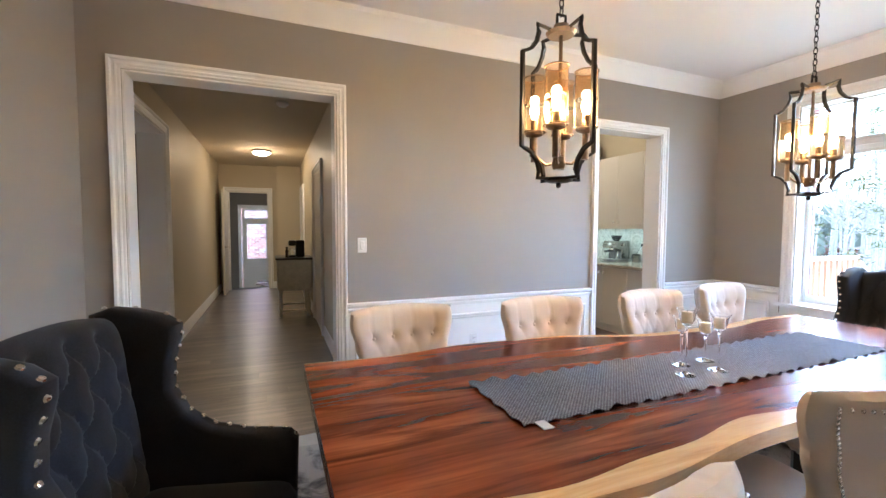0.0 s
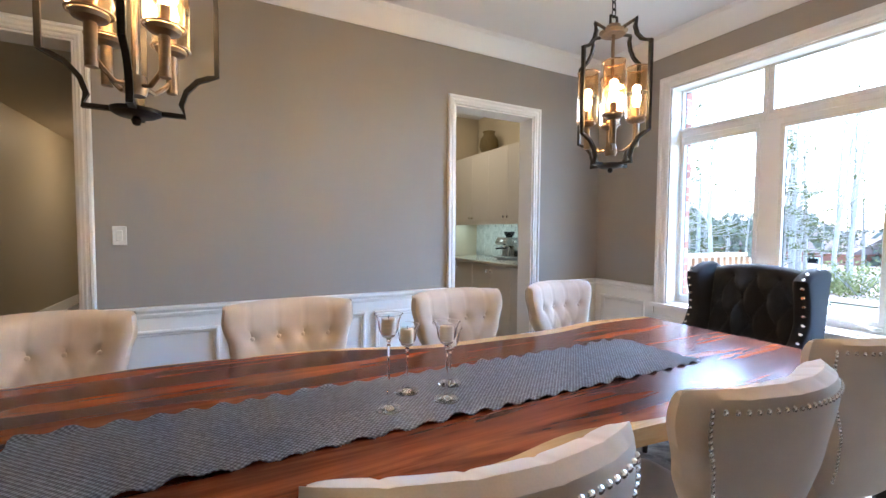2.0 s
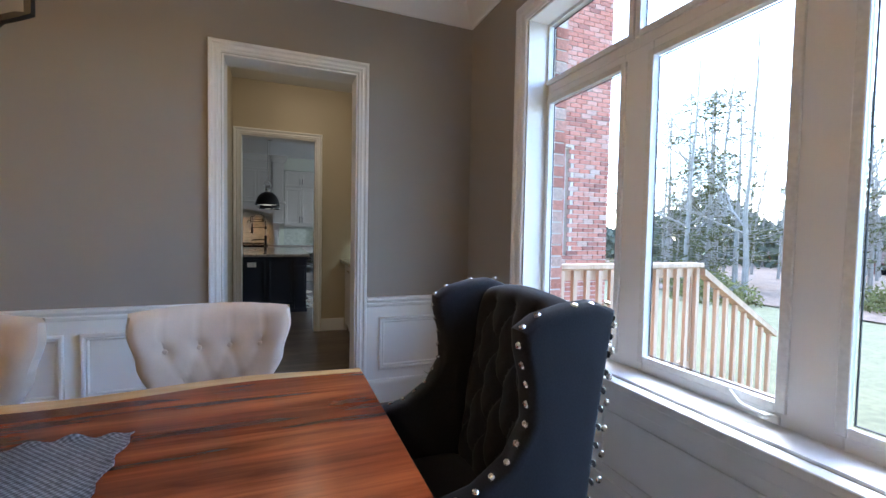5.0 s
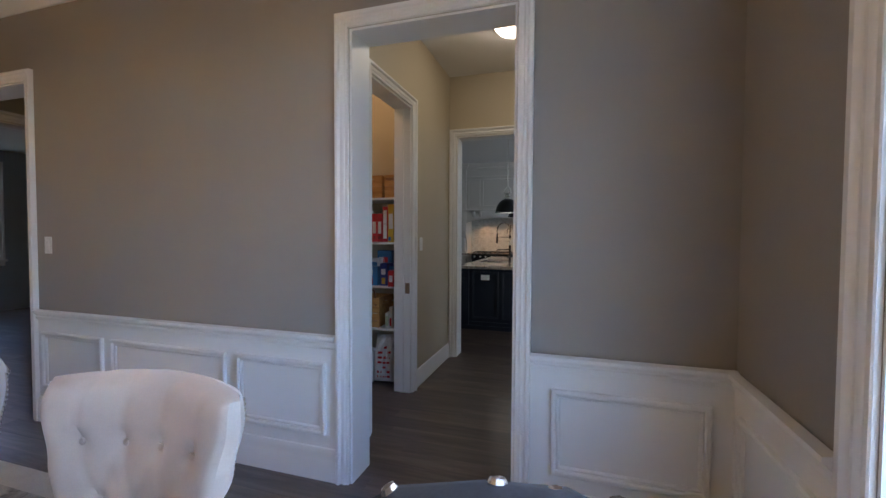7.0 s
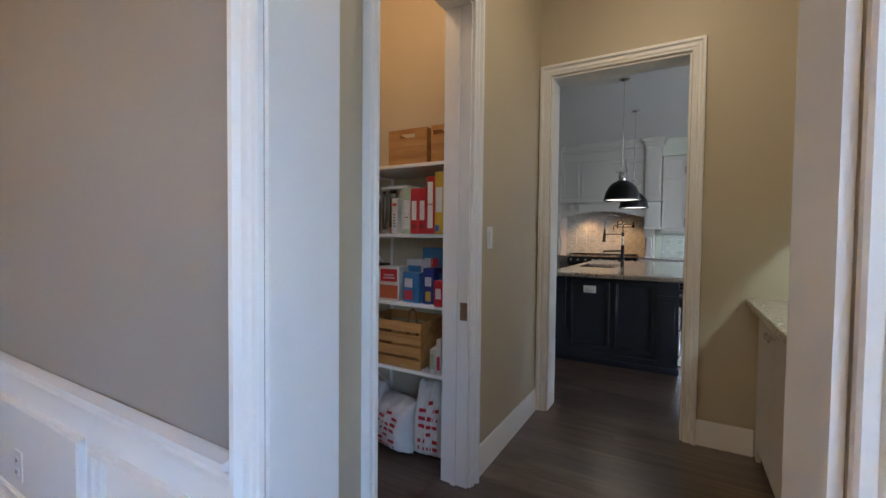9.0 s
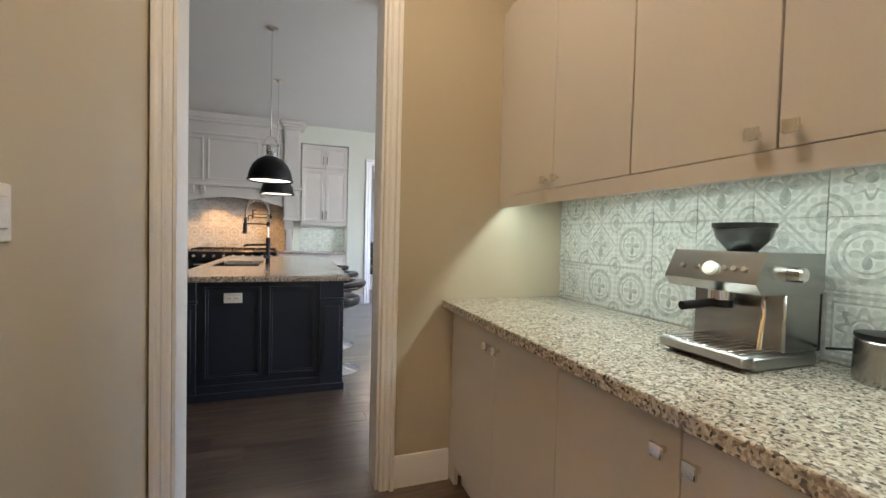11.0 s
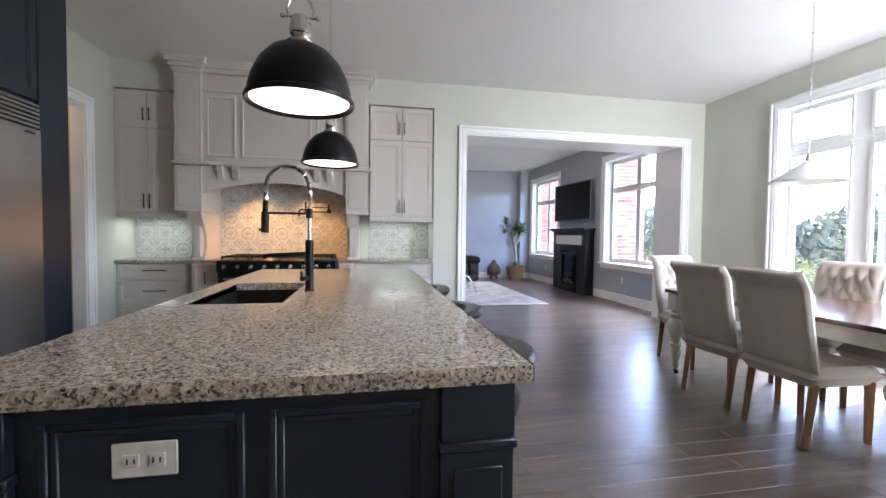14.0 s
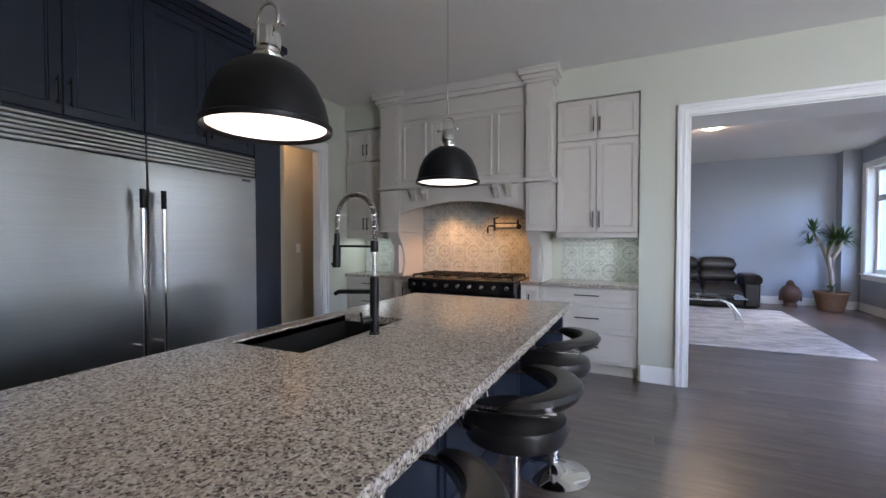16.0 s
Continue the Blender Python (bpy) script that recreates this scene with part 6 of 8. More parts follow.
chisel((-0.555, 4.0), (0.703, 4.0), 0, -1, 160)
chisel((0.703, 4.0), (0.703, 6.82), 1, 0, 300)
chisel((-0.555, 6.82), (-0.555, 4.0), -1, 0, 200)
for f in bm.faces:
    f.smooth = True
me = bpy.data.meshes.new("edge")
bmesh.ops.recalc_face_normals(bm, faces=bm.faces)
bm.to_mesh(me)
bm.free()
me.materials.append(M_GRANITE)
ob = new("edge", me)
ob.parent = ctop

snk = thing("kitchen_sink", pose(0, 0, 0), "black undermount sink in the island worktop", "sink")
bm = blocks((SX0 - 0.012, SX0, SY0, SY1, 0.68, 0.912), (SX1, SX1 + 0.012, SY0, SY1, 0.68, 0.878), (SX0 - 0.012, SX1 + 0.012, SY0 - 0.012, SY0, 0.68, 0.878), (SX0 - 0.012, SX1 + 0.012, SY1, SY1 + 0.012, 0.68, 0.878),
            (SX0 - 0.012, SX1 + 0.012, SY0 - 0.012, SY1 + 0.012, 0.67, 0.68))
part("basin", bm, M_SINK, snk)
bm = bmesh.new()
lathe(bm, [(0, 0), (0.045, 0), (0.045, 0.004), (0, 0.004)], 16, -0.25, 5.4, 0.68)
part("drain", bm, M_STEELV, snk)

fau = thing("kitchen_faucet", pose(0.014, 5.405, 0.92), "black spring-neck kitchen faucet with steel coil", "faucet")
bm = bmesh.new()
lathe(bm, [(0, 0), (0.027, 0), (0.027, 0.006), (0.022, 0.01), (0.022, 0.27), (0.014, 0.275), (0, 0.275)], 18)
part("body", bm, M_BLACKM, fau)
bm = bmesh.new()
tube(bm, [(0, 0, 0.27), (0, 0, 0.43)], 0.011, 12)
part("riser", bm, M_NICKEL, fau)
bm = bmesh.new()
tube(bm, [(0, 0, 0.39), (0, 0, 0.44)], 0.019, 12)
tube(bm, [(0, 0, 0.415), (-0.215, 0, 0.415)], 0.006, 8)
part("support_arm", bm, M_BLACKM, fau)
arcp = [(0, 0, 0.43), (0, 0, 0.5)] + [(-0.11 + 0.11 * math.cos(a * math.pi / 12), 0, 0.55 + 0.115 * math.sin(a * math.pi / 12)) for a in range(13)] + [(-0.222, 0, 0.47)]
bm = bmesh.new()
tube(bm, arcp, 0.008, 10)
part("hose", bm, M_BLACKM, fau)
bm = bmesh.new()
pts = [Vector(p) for p in arcp]
hel, ph = [], 0.0
for a, b in zip(pts, pts[1:]):
    n = max(2, int((b - a).length / 0.0022))
    d = (b - a).normalized()
    side = Vector((0, 1, 0))
    up = d.cross(side)
    for i in range(n):
        q = a.lerp(b, i / n)
        hel.append(q + 0.0125 * (math.cos(ph) * side + math.sin(ph) * up))
        ph += 2 * math.pi * ((b - a).length / n) / 0.0105
tube(bm, hel, 0.0032, 5)
part("spring_coil", bm, M_NICKEL, fau, "bright steel spring coil")
bm = bmesh.new()
tube(bm, [(-0.222, 0, 0.48), (-0.224, 0, 0.40)], 0.014, 12)
tube(bm, [(-0.224, 0, 0.42), (-0.226, 0, 0.31)], 0.02, 12)
tube(bm, [(-0.226, 0, 0.33), (-0.255, 0, 0.325)], 0.007, 8)
part("spray_head", bm, M_BLACKM, fau)
bm = bmesh.new()
tube(bm, [(-0.01, 0, 0.2), (-0.21, 0, 0.19), (-0.235, 0, 0.178)], 0.011, 10)
part("spout", bm, M_BLACKM, fau)
bm = bmesh.new()
tube(bm, [(0, 0, 0.07), (-0.03, -0.06, 0.07)], 0.014, 10)
tube(bm, [(-0.03, -0.06, 0.07), (-0.032, -0.065, 0.11)], 0.006, 8)
part("lever", bm, M_BLACKM, fau)


def pendant(x, y):
    t = thing("pendant_lamp", pose(x, y, 0), "black dome pendant lamp with nickel yoke, lit white inside", "pendant lamp", "pendants over the island")
    bm = bmesh.new()
    out = [(0.197, 1.715), (0.2, 1.72), (0.2, 1.732), (0.19, 1.738), (0.188, 1.76), (0.176, 1.81), (0.15, 1.865), (0.11, 1.91), (0.06, 1.938), (0.045, 1.942)]
    inn = [(0.04, 1.938), (0.057, 1.932), (0.106, 1.904), (0.145, 1.86), (0.171, 1.806), (0.183, 1.755), (0.185, 1.735), (0.192, 1.722)]
    n = 40
    rings = [[bm.verts.new((r * math.cos(2 * math.pi * k / n), r * math.sin(2 * math.pi * k / n), z)) for k in range(n)] for r, z in out + inn]
    for a, b in zip(rings, rings[1:] + rings[:1]):
        for k in range(n):
            bm.faces.new((a[k], a[(k + 1) % n], b[(k + 1) % n], b[k]))
    part("shade", bm, M_BLACKM, t)
    bm = bmesh.new()
    lathe(bm, [(0, 1.728), (0.18, 1.728), (0.18, 1.731), (0, 1.731)], 40)
    part("diffuser", bm, M_PDISC, t, "glowing white diffuser")
    bm = bmesh.new()
    lathe(bm, [(0, 1.936), (0.048, 1.936), (0.05, 1.95), (0.036, 1.965), (0.036, 1.975), (0.04, 1.98), (0.034, 2.035), (0.028, 2.045), (0, 2.047)], 24)
    for k in range(8):
        a = k * math.pi / 4
        tube(bm, [(0.038 * math.cos(a), 0.038 * math.sin(a), 1.985), (0.034 * math.cos(a), 0.034 * math.sin(a), 2.03)], 0.004, 5)
    part("neck", bm, M_NICKEL, t, "ribbed nickel neck")
    bm = bmesh.new()
    tube(bm, [(-0.042, 0, 2.04), (-0.048, 0, 2.07), (-0.04, 0, 2.1), (-0.02, 0, 2.118), (0, 0, 2.122), (0.02, 0, 2.118), (0.04, 0, 2.1), (0.048, 0, 2.07), (0.042, 0, 2.04)], 0.005, 8)
    tube(bm, [(-0.062, 0, 2.045), (0.062, 0, 2.045)], 0.005, 8)
    for s in (-1, 1):
        lathe(bm, [(0, -0.009), (0.009, -0.006), (0.009, 0.006), (0, 0.009)], 10, s * 0.064, 0, 2.045)
    part("yoke", bm, M_NICKEL, t)
    bm = bmesh.new()
    tube(bm, [(0, 0, 2.12), (0, 0, 3.08)], 0.005, 8)
    lathe(bm, [(0, 3.07), (0.02, 3.07), (0.06, 3.085), (0.06, 3.099), (0, 3.099)], 24)
    part("stem_and_canopy", bm, M_NICKEL, t)


for px, py in PEND:
    pendant(px, py)


def stool():
    """A swivel bar stool; its low back stands to +x."""
    t = thing("bar_stool", pose(0, 0, 0), "black leather swivel bar stool with chrome pedestal and curved back", "stool", "stools at the island")
    bm = bmesh.new()
    lathe(bm, [(0, 0), (0.205, 0), (0.207, 0.006), (0.19, 0.014), (0.12, 0.03), (0.05, 0.05), (0.03, 0.07), (0, 0.07)], 36)
    part("base", bm, M_CHROME, t)
    bm = bmesh.new()
    lathe(bm, [(0, 0.05), (0.028, 0.05), (0.028, 0.33), (0.02, 0.34), (0.02, 0.6), (0, 0.6)], 18)
    part("column", bm, M_CHROME, t)
    bm = bmesh.new()
    tube(bm, [(-0.025, 0.0, 0.26), (-0.12, 0.12, 0.25), (-0.2, 0.1, 0.25), (-0.23, 0, 0.25), (-0.2, -0.1, 0.25), (-0.12, -0.12, 0.25), (-0.025, 0, 0.26)], 0.009, 8)
    part("footrest", bm, M_CHROME, t)
    bm = bmesh.new()
    lathe(bm, [(0, 0.59), (0.15, 0.59), (0.195, 0.612), (0.205, 0.65), (0.195, 0.683), (0.16, 0.695), (0, 0.688)], 32)
    part("seat", bm, M_LEATHER, t)
    bm = bmesh.new()

    def back(u, v, top):
        a = radians(-95 + 190 * u)
        w = math.sin(math.pi * min(1, max(0, u))) ** 0.6
        r = 0.258 - 0.112 * (1 - v) * (0.3 + 0.7 * w)
        e = math.sqrt(max(0, 1 - (2 * v - 1) ** 4)) * math.sqrt(max(0, 1 - (2 * u - 1) ** 8))
        z = 0.79 + 0.02 * w + (0.022 if top else -0.065 * w * (1.2 - v) - 0.012) * e
        return r * math.cos(a) * 1.0, r * math.sin(a), z
    pad(bm, 36, 8, lambda u, v: back(u, v, True), lambda u, v: back(u, v, False))
    part("backrest", bm, M_LEATHER, t)
    for s in (-1, 1):
        bm = bmesh.new()
        tube(bm, [(0.17, s * 0.19, 0.775), (0.05, s * 0.225, 0.78), (-0.1, s * 0.222, 0.777), (-0.155, s * 0.215, 0.767), (-0.17, s * 0.205, 0.735), (-0.165, s * 0.185, 0.69), (-0.14, s * 0.13, 0.645)], 0.0105, 8)
        part("arm_tube", bm, M_CHROME, t)
    return t


st0 = stool()
st0.matrix_world = ROOM @ pose(0.665, 4.53, 0, 0, 0, -4)
copy_thing(st0, ROOM @ pose(0.71, 5.36, 0, 0, 0, 6))
copy_thing(st0, ROOM @ pose(0.70, 6.23, 0, 0, 0, 0))

# ---------- breakfast table ----------
kt = thing("breakfast_table", pose(3.48, 5.52, 0), "farmhouse table with red-brown top and turned distressed cream legs", "table")
bm = bmesh.new()
prism(bm, [(-0.5, -0.86), (-0.44, -0.92), (0.44, -0.92), (0.5, -0.86), (0.5, 0.86), (0.44, 0.92), (-0.44, 0.92), (-0.5, 0.86)], 2, 0.732, 0.762)
part("tabletop", bm, M_TOPW, kt)
part("apron", blocks((-0.42, 0.42, -0.83, -0.8, 0.63, 0.731, 0.003), (-0.42, 0.42, 0.8, 0.83, 0.63, 0.731, 0.003), (-0.45, -0.42, -0.83, 0.83, 0.63, 0.731, 0.003), (0.42, 0.45, -0.83, 0.83, 0.63, 0.731, 0.003)), M_DIST, kt)
for sx in (-1, 1):
    for sy in (-1, 1):
        bm = bmesh.new()
        box(bm, sx * 0.42 - 0.055, sx * 0.42 + 0.055, sy * 0.8 - 0.055, sy * 0.8 + 0.055, 0.58, 0.728, 0.006)
        lathe(bm, [(0, 0.055), (0.022, 0.055), (0.03, 0.09), (0.024, 0.12), (0.034, 0.15), (0.042, 0.2), (0.036, 0.24), (0.046, 0.255), (0.046, 0.27), (0.03, 0.285), (0.045, 0.33), (0.07, 0.38),
                   (0.078, 0.43), (0.065, 0.48), (0.04, 0.505), (0.058, 0.52), (0.058, 0.54), (0.035, 0.552), (0.05, 0.575), (0, 0.58)], 24, sx * 0.42, sy * 0.8)
        lg = part("leg", bm, M_DIST, kt)
        bm = bmesh.new()
        lathe(bm, [(0, -0.022), (0.014, -0.018), (0.022, 0), (0.014, 0.018), (0, 0.022)], 14)
        bmesh.ops.transform(bm, matrix=pose(sx * 0.42 + 0.008, sy * 0.8, 0.0225, 0, 90, 0), verts=bm.verts)
        tube(bm, [(sx * 0.42, sy * 0.8, 0.03), (sx * 0.42, sy * 0.8, 0.058)], 0.008, 6)
        part("caster", bm, M_BLACKM, lg, "small black caster")


def parsons():
    """An upholstered chair that faces +y."""
    t = thing("upholstered_chair", pose(0, 0, 0), "oatmeal linen upholstered chair with scrolled back and brown legs", "chair", "chairs round the breakfast table")
    bt = [(-0.6 + 0.4 * i, 0.86 - 0.17 * r) if r % 2 == 0 else (-0.4 + 0.4 * i, 0.86 - 0.17 * r) for r in range(3) for i in range(4 - r % 2)]

    def mid(uu, v):
        curl = 0.035 * smooth_steps(v, [(0, 0), (0.8, 0), (1, 1)])
        return uu * (0.235 + 0.008 * v), -0.19 - 0.11 * v - curl, 0.44 + 0.60 * v

    def e(u, v):
        return math.sqrt(max(0, 1 - abs(2 * u - 1) ** 8)) * math.sqrt(max(0, 1 - abs(2 * v - 1) ** 14))

    def front(u, v):
        uu = 2 * u - 1
        x, y, z = mid(uu, v)
        dip = sum(0.022 * math.exp(-(((uu - a) * 0.24) ** 2 + ((v - b) * 0.6) ** 2) / 0.0008) for a, b in bt)
        g = 0.0
        for a, b in bt:
            for sx in (-1, 1):
                s = seg_d(uu * 0.24, v * 0.6, (a * 0.24, b * 0.6), ((a + sx * 0.2) * 0.24, (b - 0.17) * 0.6))
                g = max(g, math.exp(-(s / 0.008) ** 2))
        return x, y + (0.05 - dip - 0.009 * g) * e(u, v), z

    def back(u, v):
        x, y, z = mid(2 * u - 1, v)
        return x, y - (0.04 + 0.02 * smooth_steps(v, [(0, 0), (0.86, 0), (0.95, 1), (1, 1)])) * e(u, v), z
    bm = bmesh.new()
    pad(bm, 40, 40, front, back)
    part("backrest", bm, M_LINEN, t)
    for a, b in bt:
        x, y, z = front((a + 1) / 2, b)
        bm = bmesh.new()
        nail(bm, (x, y + 0.002, z), (0, 1, 0), 0.01)
        part("button", bm, M_LINEN, t)
    bm = bmesh.new()

    def seat(u, v, up):
        x, y = 2 * u - 1, 2 * v - 1
        q = math.sqrt(max(0, 1 - x ** 10)) * math.sqrt(max(0, 1 - y ** 10))
        return x * 0.24, y * 0.25 + 0.02, 0.42 + (0.07 * q if up else -0.07 * q)
    pad(bm, 16, 16, lambda u, v: seat(u, v, True), lambda u, v: seat(u, v, False))
    part("seat", bm, M_LINEN, t)
    for sx in (-1, 1):
        for y, dy in ((0.23, 0.0), (-0.17, -0.05)):
            bm = bmesh.new()
            tube(bm, [(sx * 0.2, y, 0.38), (sx * 0.2, y + dy, 0.0)], 0.03, 4, taper=0.75)
            part("leg", bm, M_LEGM, t)
    return t


pc = parsons()
pc.matrix_world = ROOM @ pose(3.06, 5.22, 0, 0, 0, -91)
for x, y, r in ((3.08, 5.79, -88), (3.97, 5.27, 90), (3.95, 5.8, 91), (3.5, 6.62, 180)):
    copy_thing(pc, ROOM @ pose(x, y, 0, 0, 0, r))
copy_thing(chair0, ROOM @ pose(3.62, 4.22, 0, 0, 0, 6))

kl = thing("pendant_light", pose(3.46, 5.56, 0), "white conical glass pendant light over the breakfast table", "pendant lamp")
bm = bmesh.new()
lathe(bm, [(0.225, 1.635), (0.225, 1.645), (0.12, 1.72), (0.05, 1.765), (0.03, 1.79), (0.0, 1.79), (0.0, 1.782), (0.028, 1.78), (0.045, 1.757), (0.117, 1.712), (0.218, 1.637)], 36)
part("shade", bm, plain("opal_glass", (0.8, 0.8, 0.78), 0.25, bumps=0), kl)
bm = bmesh.new()
lathe(bm, [(0, 1.785), (0.02, 1.785), (0.016, 1.83), (0, 1.84)], 14)
z, k = 1.835, 0
while z < 3.07:
    pts = []
    for a in range(8):
        q = 2 * math.pi * a / 8
        x, w = 0.007 * math.cos(q), 0.019 * math.sin(q)
        pts.append((x, 0, z + 0.014 + w) if k % 2 else (0, x, z + 0.014 + w))
    tube(bm, pts, 0.002, 4, closed=True)
    z, k = z + 0.03, k + 1
lathe(bm, [(0, 3.062), (0.02, 3.062), (0.06, 3.085), (0.06, 3.099), (0, 3.099)], 20)
part("chain_and_canopy", bm, M_NICKEL, kl)

ROOM = Matrix.Identity(4)
# ---------- servery ----------
DOORS = ((0.25, 0.68), (0.68, 1.11), (1.11, 1.54), (1.54, 1.967), (1.967, 2.392))


def knob(y, z, x, parent):
    part("knob", blocks((x - 0.022, x, y - 0.006, y + 0.006, z - 0.006, z + 0.006), (x - 0.03, x - 0.02, y - 0.016, y + 0.016, z - 0.016, z + 0.016, 0.002)), M_NICKEL, parent, "square brushed nickel knob")


for i, (a, b) in enumerate(DOORS):
    lo = thing("base_cabinet", pose(0, 0, 0), "plain white slab-door base cabinet in the servery", "cabinet", "servery base cabinets")
    part("body", blocks((1.14, 1.77, a, b, 0.1, 0.893)), M_CABW, lo)
    part("toe_kick", blocks((1.17, 1.2, a, b, 0, 0.1)), M_CABW, lo)
    d = part("door", blocks((1.12, 1.139, a + 0.002, b - 0.002, 0.11, 0.887, 0.002)), M_CABW, lo)
    knob(b - 0.04 if i in (1, 3) else a + 0.04, 0.81, 1.12, d)
    up = thing("wall_cabinet", pose(0, 0, 0), "plain white slab-door wall cabinet in the servery", "cabinet", "servery wall cabinets")
    part("body", blocks((1.385, 1.768, a, b, 1.465, 2.42)), M_CABW, up)
    d = part("door", blocks((1.365, 1.384, a + 0.002, b - 0.002, 1.467, 2.42, 0.002)), M_CABW, up)
    knob(b - 0.04 if i in (1, 3) else a + 0.04, 1.505, 1.365, d)
    part("valance", blocks((1.366, 1.384, a, b, 1.41, 1.465)), M_CABW, up)
for y0, y1 in ((0.201, 0.249), (2.393, 2.464)):
    t = thing("cabinet_filler", pose(0, 0, 0), "plain white filler strips closing the cabinet run at the wall", "filler", "servery fillers")
    part("lower_strip", blocks((1.13, 1.15, y0, y1, 0.0, 0.893)), M_CABW, t)
    part("upper_strip", blocks((1.375, 1.395, y0, y1, 1.41, 2.42)), M_CABW, t)
t = thing("servery_worktop", pose(0, 0, 0), "speckled granite worktop on the servery cabinets", "worktop")
part("slab", blocks((1.062, 1.76, 0.21, 2.463, 0.895, 0.935, 0.004)), granite("speckled_granite_pale", (0.95, 0.95, 0.88)), t)

cm = thing("espresso_machine", pose(1.395, 1.43, 0.936) @ Matrix.Scale(0.88, 4) @ pose(-1.43, -1.505, -0.921), "brushed steel espresso machine with bean hopper on the worktop", "coffee machine")
part("base", blocks((1.47, 1.75, 1.22, 1.51, 0.921, 0.965, 0.008)), M_STEEL, cm)
part("drip_tray", blocks((1.43, 1.60, 1.225, 1.505, 0.935, 0.968, 0.006)), M_STEEL, cm)
for k in range(9):
    part("tray_bar", blocks((1.44, 1.59, 1.24 + 0.029 * k, 1.255 + 0.029 * k, 0.968, 0.973, 0.001)), M_NICKEL, cm)
part("column", blocks((1.59, 1.75, 1.22, 1.51, 0.965, 1.16, 0.006)), M_STEELV, cm)
bm = bmesh.new()
prism(bm, [(1.48, 1.14), (1.75, 1.14), (1.75, 1.26), (1.50, 1.26), (1.455, 1.17)], 1, 1.215, 1.515)
part("head", bm, M_STEELV, cm)
part("back_panel", blocks((1.745, 1.76, 1.22, 1.51, 0.965, 1.26, 0.004)), M_BLACKM, cm)
bm = bmesh.new()
lathe(bm, [(0, 0), (0.022, 0), (0.022, 0.012), (0, 0.013)], 18)
bmesh.ops.transform(bm, matrix=pose(1.472, 1.36, 1.205, 0, -65, 0), verts=bm.verts)
part("gauge", bm, M_PLASTIC, cm, "round white pressure gauge")
for y in (1.26, 1.29, 1.32, 1.41, 1.46):
    bm = bmesh.new()
    lathe(bm, [(0, 0), (0.008, 0), (0.008, 0.006), (0, 0.006)], 10)
    bmesh.ops.transform(bm, matrix=pose(1.474, y, 1.21, 0, -65, 0), verts=bm.verts)
    part("button", bm, M_NICKEL, cm)
bm = bmesh.new()
tube(bm, [(1.53, 1.37, 1.14), (1.53, 1.37, 1.105)], 0.034, 18)
part("group_head", bm, M_NICKEL, cm)
bm = bmesh.new()
tube(bm, [(1.53, 1.37, 1.108), (1.53, 1.37, 1.085)], 0.036, 18)
tube(bm, [(1.50, 1.37, 1.098), (1.38, 1.38, 1.09)], 0.014, 10)
part("portafilter", bm, M_BLACKM, cm, "black-handled portafilter")
bm = bmesh.new()
tube(bm, [(1.55, 1.25, 1.14), (1.52, 1.235, 1.12), (1.51, 1.225, 1.09), (1.48, 1.215, 0.99)], 0.006, 8)
part("steam_wand", bm, M_NICKEL, cm)
bm = bmesh.new()
lathe(bm, [(0, 0), (0.022, 0), (0.022, 0.03), (0.018, 0.034), (0, 0.034)], 18)
bmesh.ops.transform(bm, matrix=pose(1.60, 1.213, 1.2, 90, 0, 0), verts=bm.verts)
part("steam_dial", bm, M_NICKEL, cm)
bm = bmesh.new()
lathe(bm, [(0.04, 1.26), (0.075, 1.3), (0.085, 1.335), (0.082, 1.335), (0.072, 1.302), (0.037, 1.264)], 24, 1.62, 1.37)
part("bean_hopper", bm, clear_glass("smoke_plastic", (0.25, 0.25, 0.25), 0.05), cm, "smoked bean hopper")
bm = bmesh.new()
lathe(bm, [(0, 1.335), (0.088, 1.335), (0.088, 1.35), (0, 1.352)], 24, 1.62, 1.37)
lathe(bm, [(0, 1.26), (0.035, 1.26), (0.02, 1.29), (0, 1.295)], 16, 1.62, 1.37)
part("hopper_lid", bm, M_BLACKM, cm)
kb = thing("knock_box", pose(1.665, 1.04, 0.935), "dark steel canister with black lid beside the espresso machine", "canister")
bm = bmesh.new()
lathe(bm, [(0, 0.001), (0.055, 0.001), (0.058, 0.01), (0.058, 0.1), (0.054, 0.105), (0, 0.1)], 20)
part("can", bm, M_STEELV, kb)
bm = bmesh.new()
lathe(bm, [(0, 0.1055), (0.056, 0.1055), (0.059, 0.11), (0.057, 0.118), (0.02, 0.122), (0, 0.122)], 20)
part("lid", bm, M_BLACKM, kb, "black plastic lid")
outlet(pose(1.752, 1.0, 1.16, 0, 0, -90))
pc_ = thing("power_cord", pose(0, 0, 0), "black power cord from the wall outlet to the espresso machine", "cord")
bm = bmesh.new()
box(bm, 1.715, 1.745, 0.985, 1.015, 1.165, 1.2, 0.004)
tube(bm, [(1.72, 1.0, 1.17), (1.69, 1.01, 1.13), (1.675, 1.05, 1.05), (1.68, 1.1, 1.0), (1.69, 1.17, 0.985)], 0.004, 6)
part("cord", bm, M_BLACKM, pc_)
vs = thing("wicker_vase", pose(1.58, 1.86, 2.421), "olive wicker vase on top of the wall cabinets", "vase")
bm = bmesh.new()
prof = [(0, 0), (0.075, 0), (0.11, 0.05), (0.135, 0.13), (0.125, 0.22), (0.085, 0.29), (0.08, 0.32), (0.095, 0.345), (0.085, 0.345), (0.07, 0.315), (0, 0.3)]
lathe(bm, prof, 28)
part("vase", bm, M_WICKER, vs)
bm = bmesh.new()
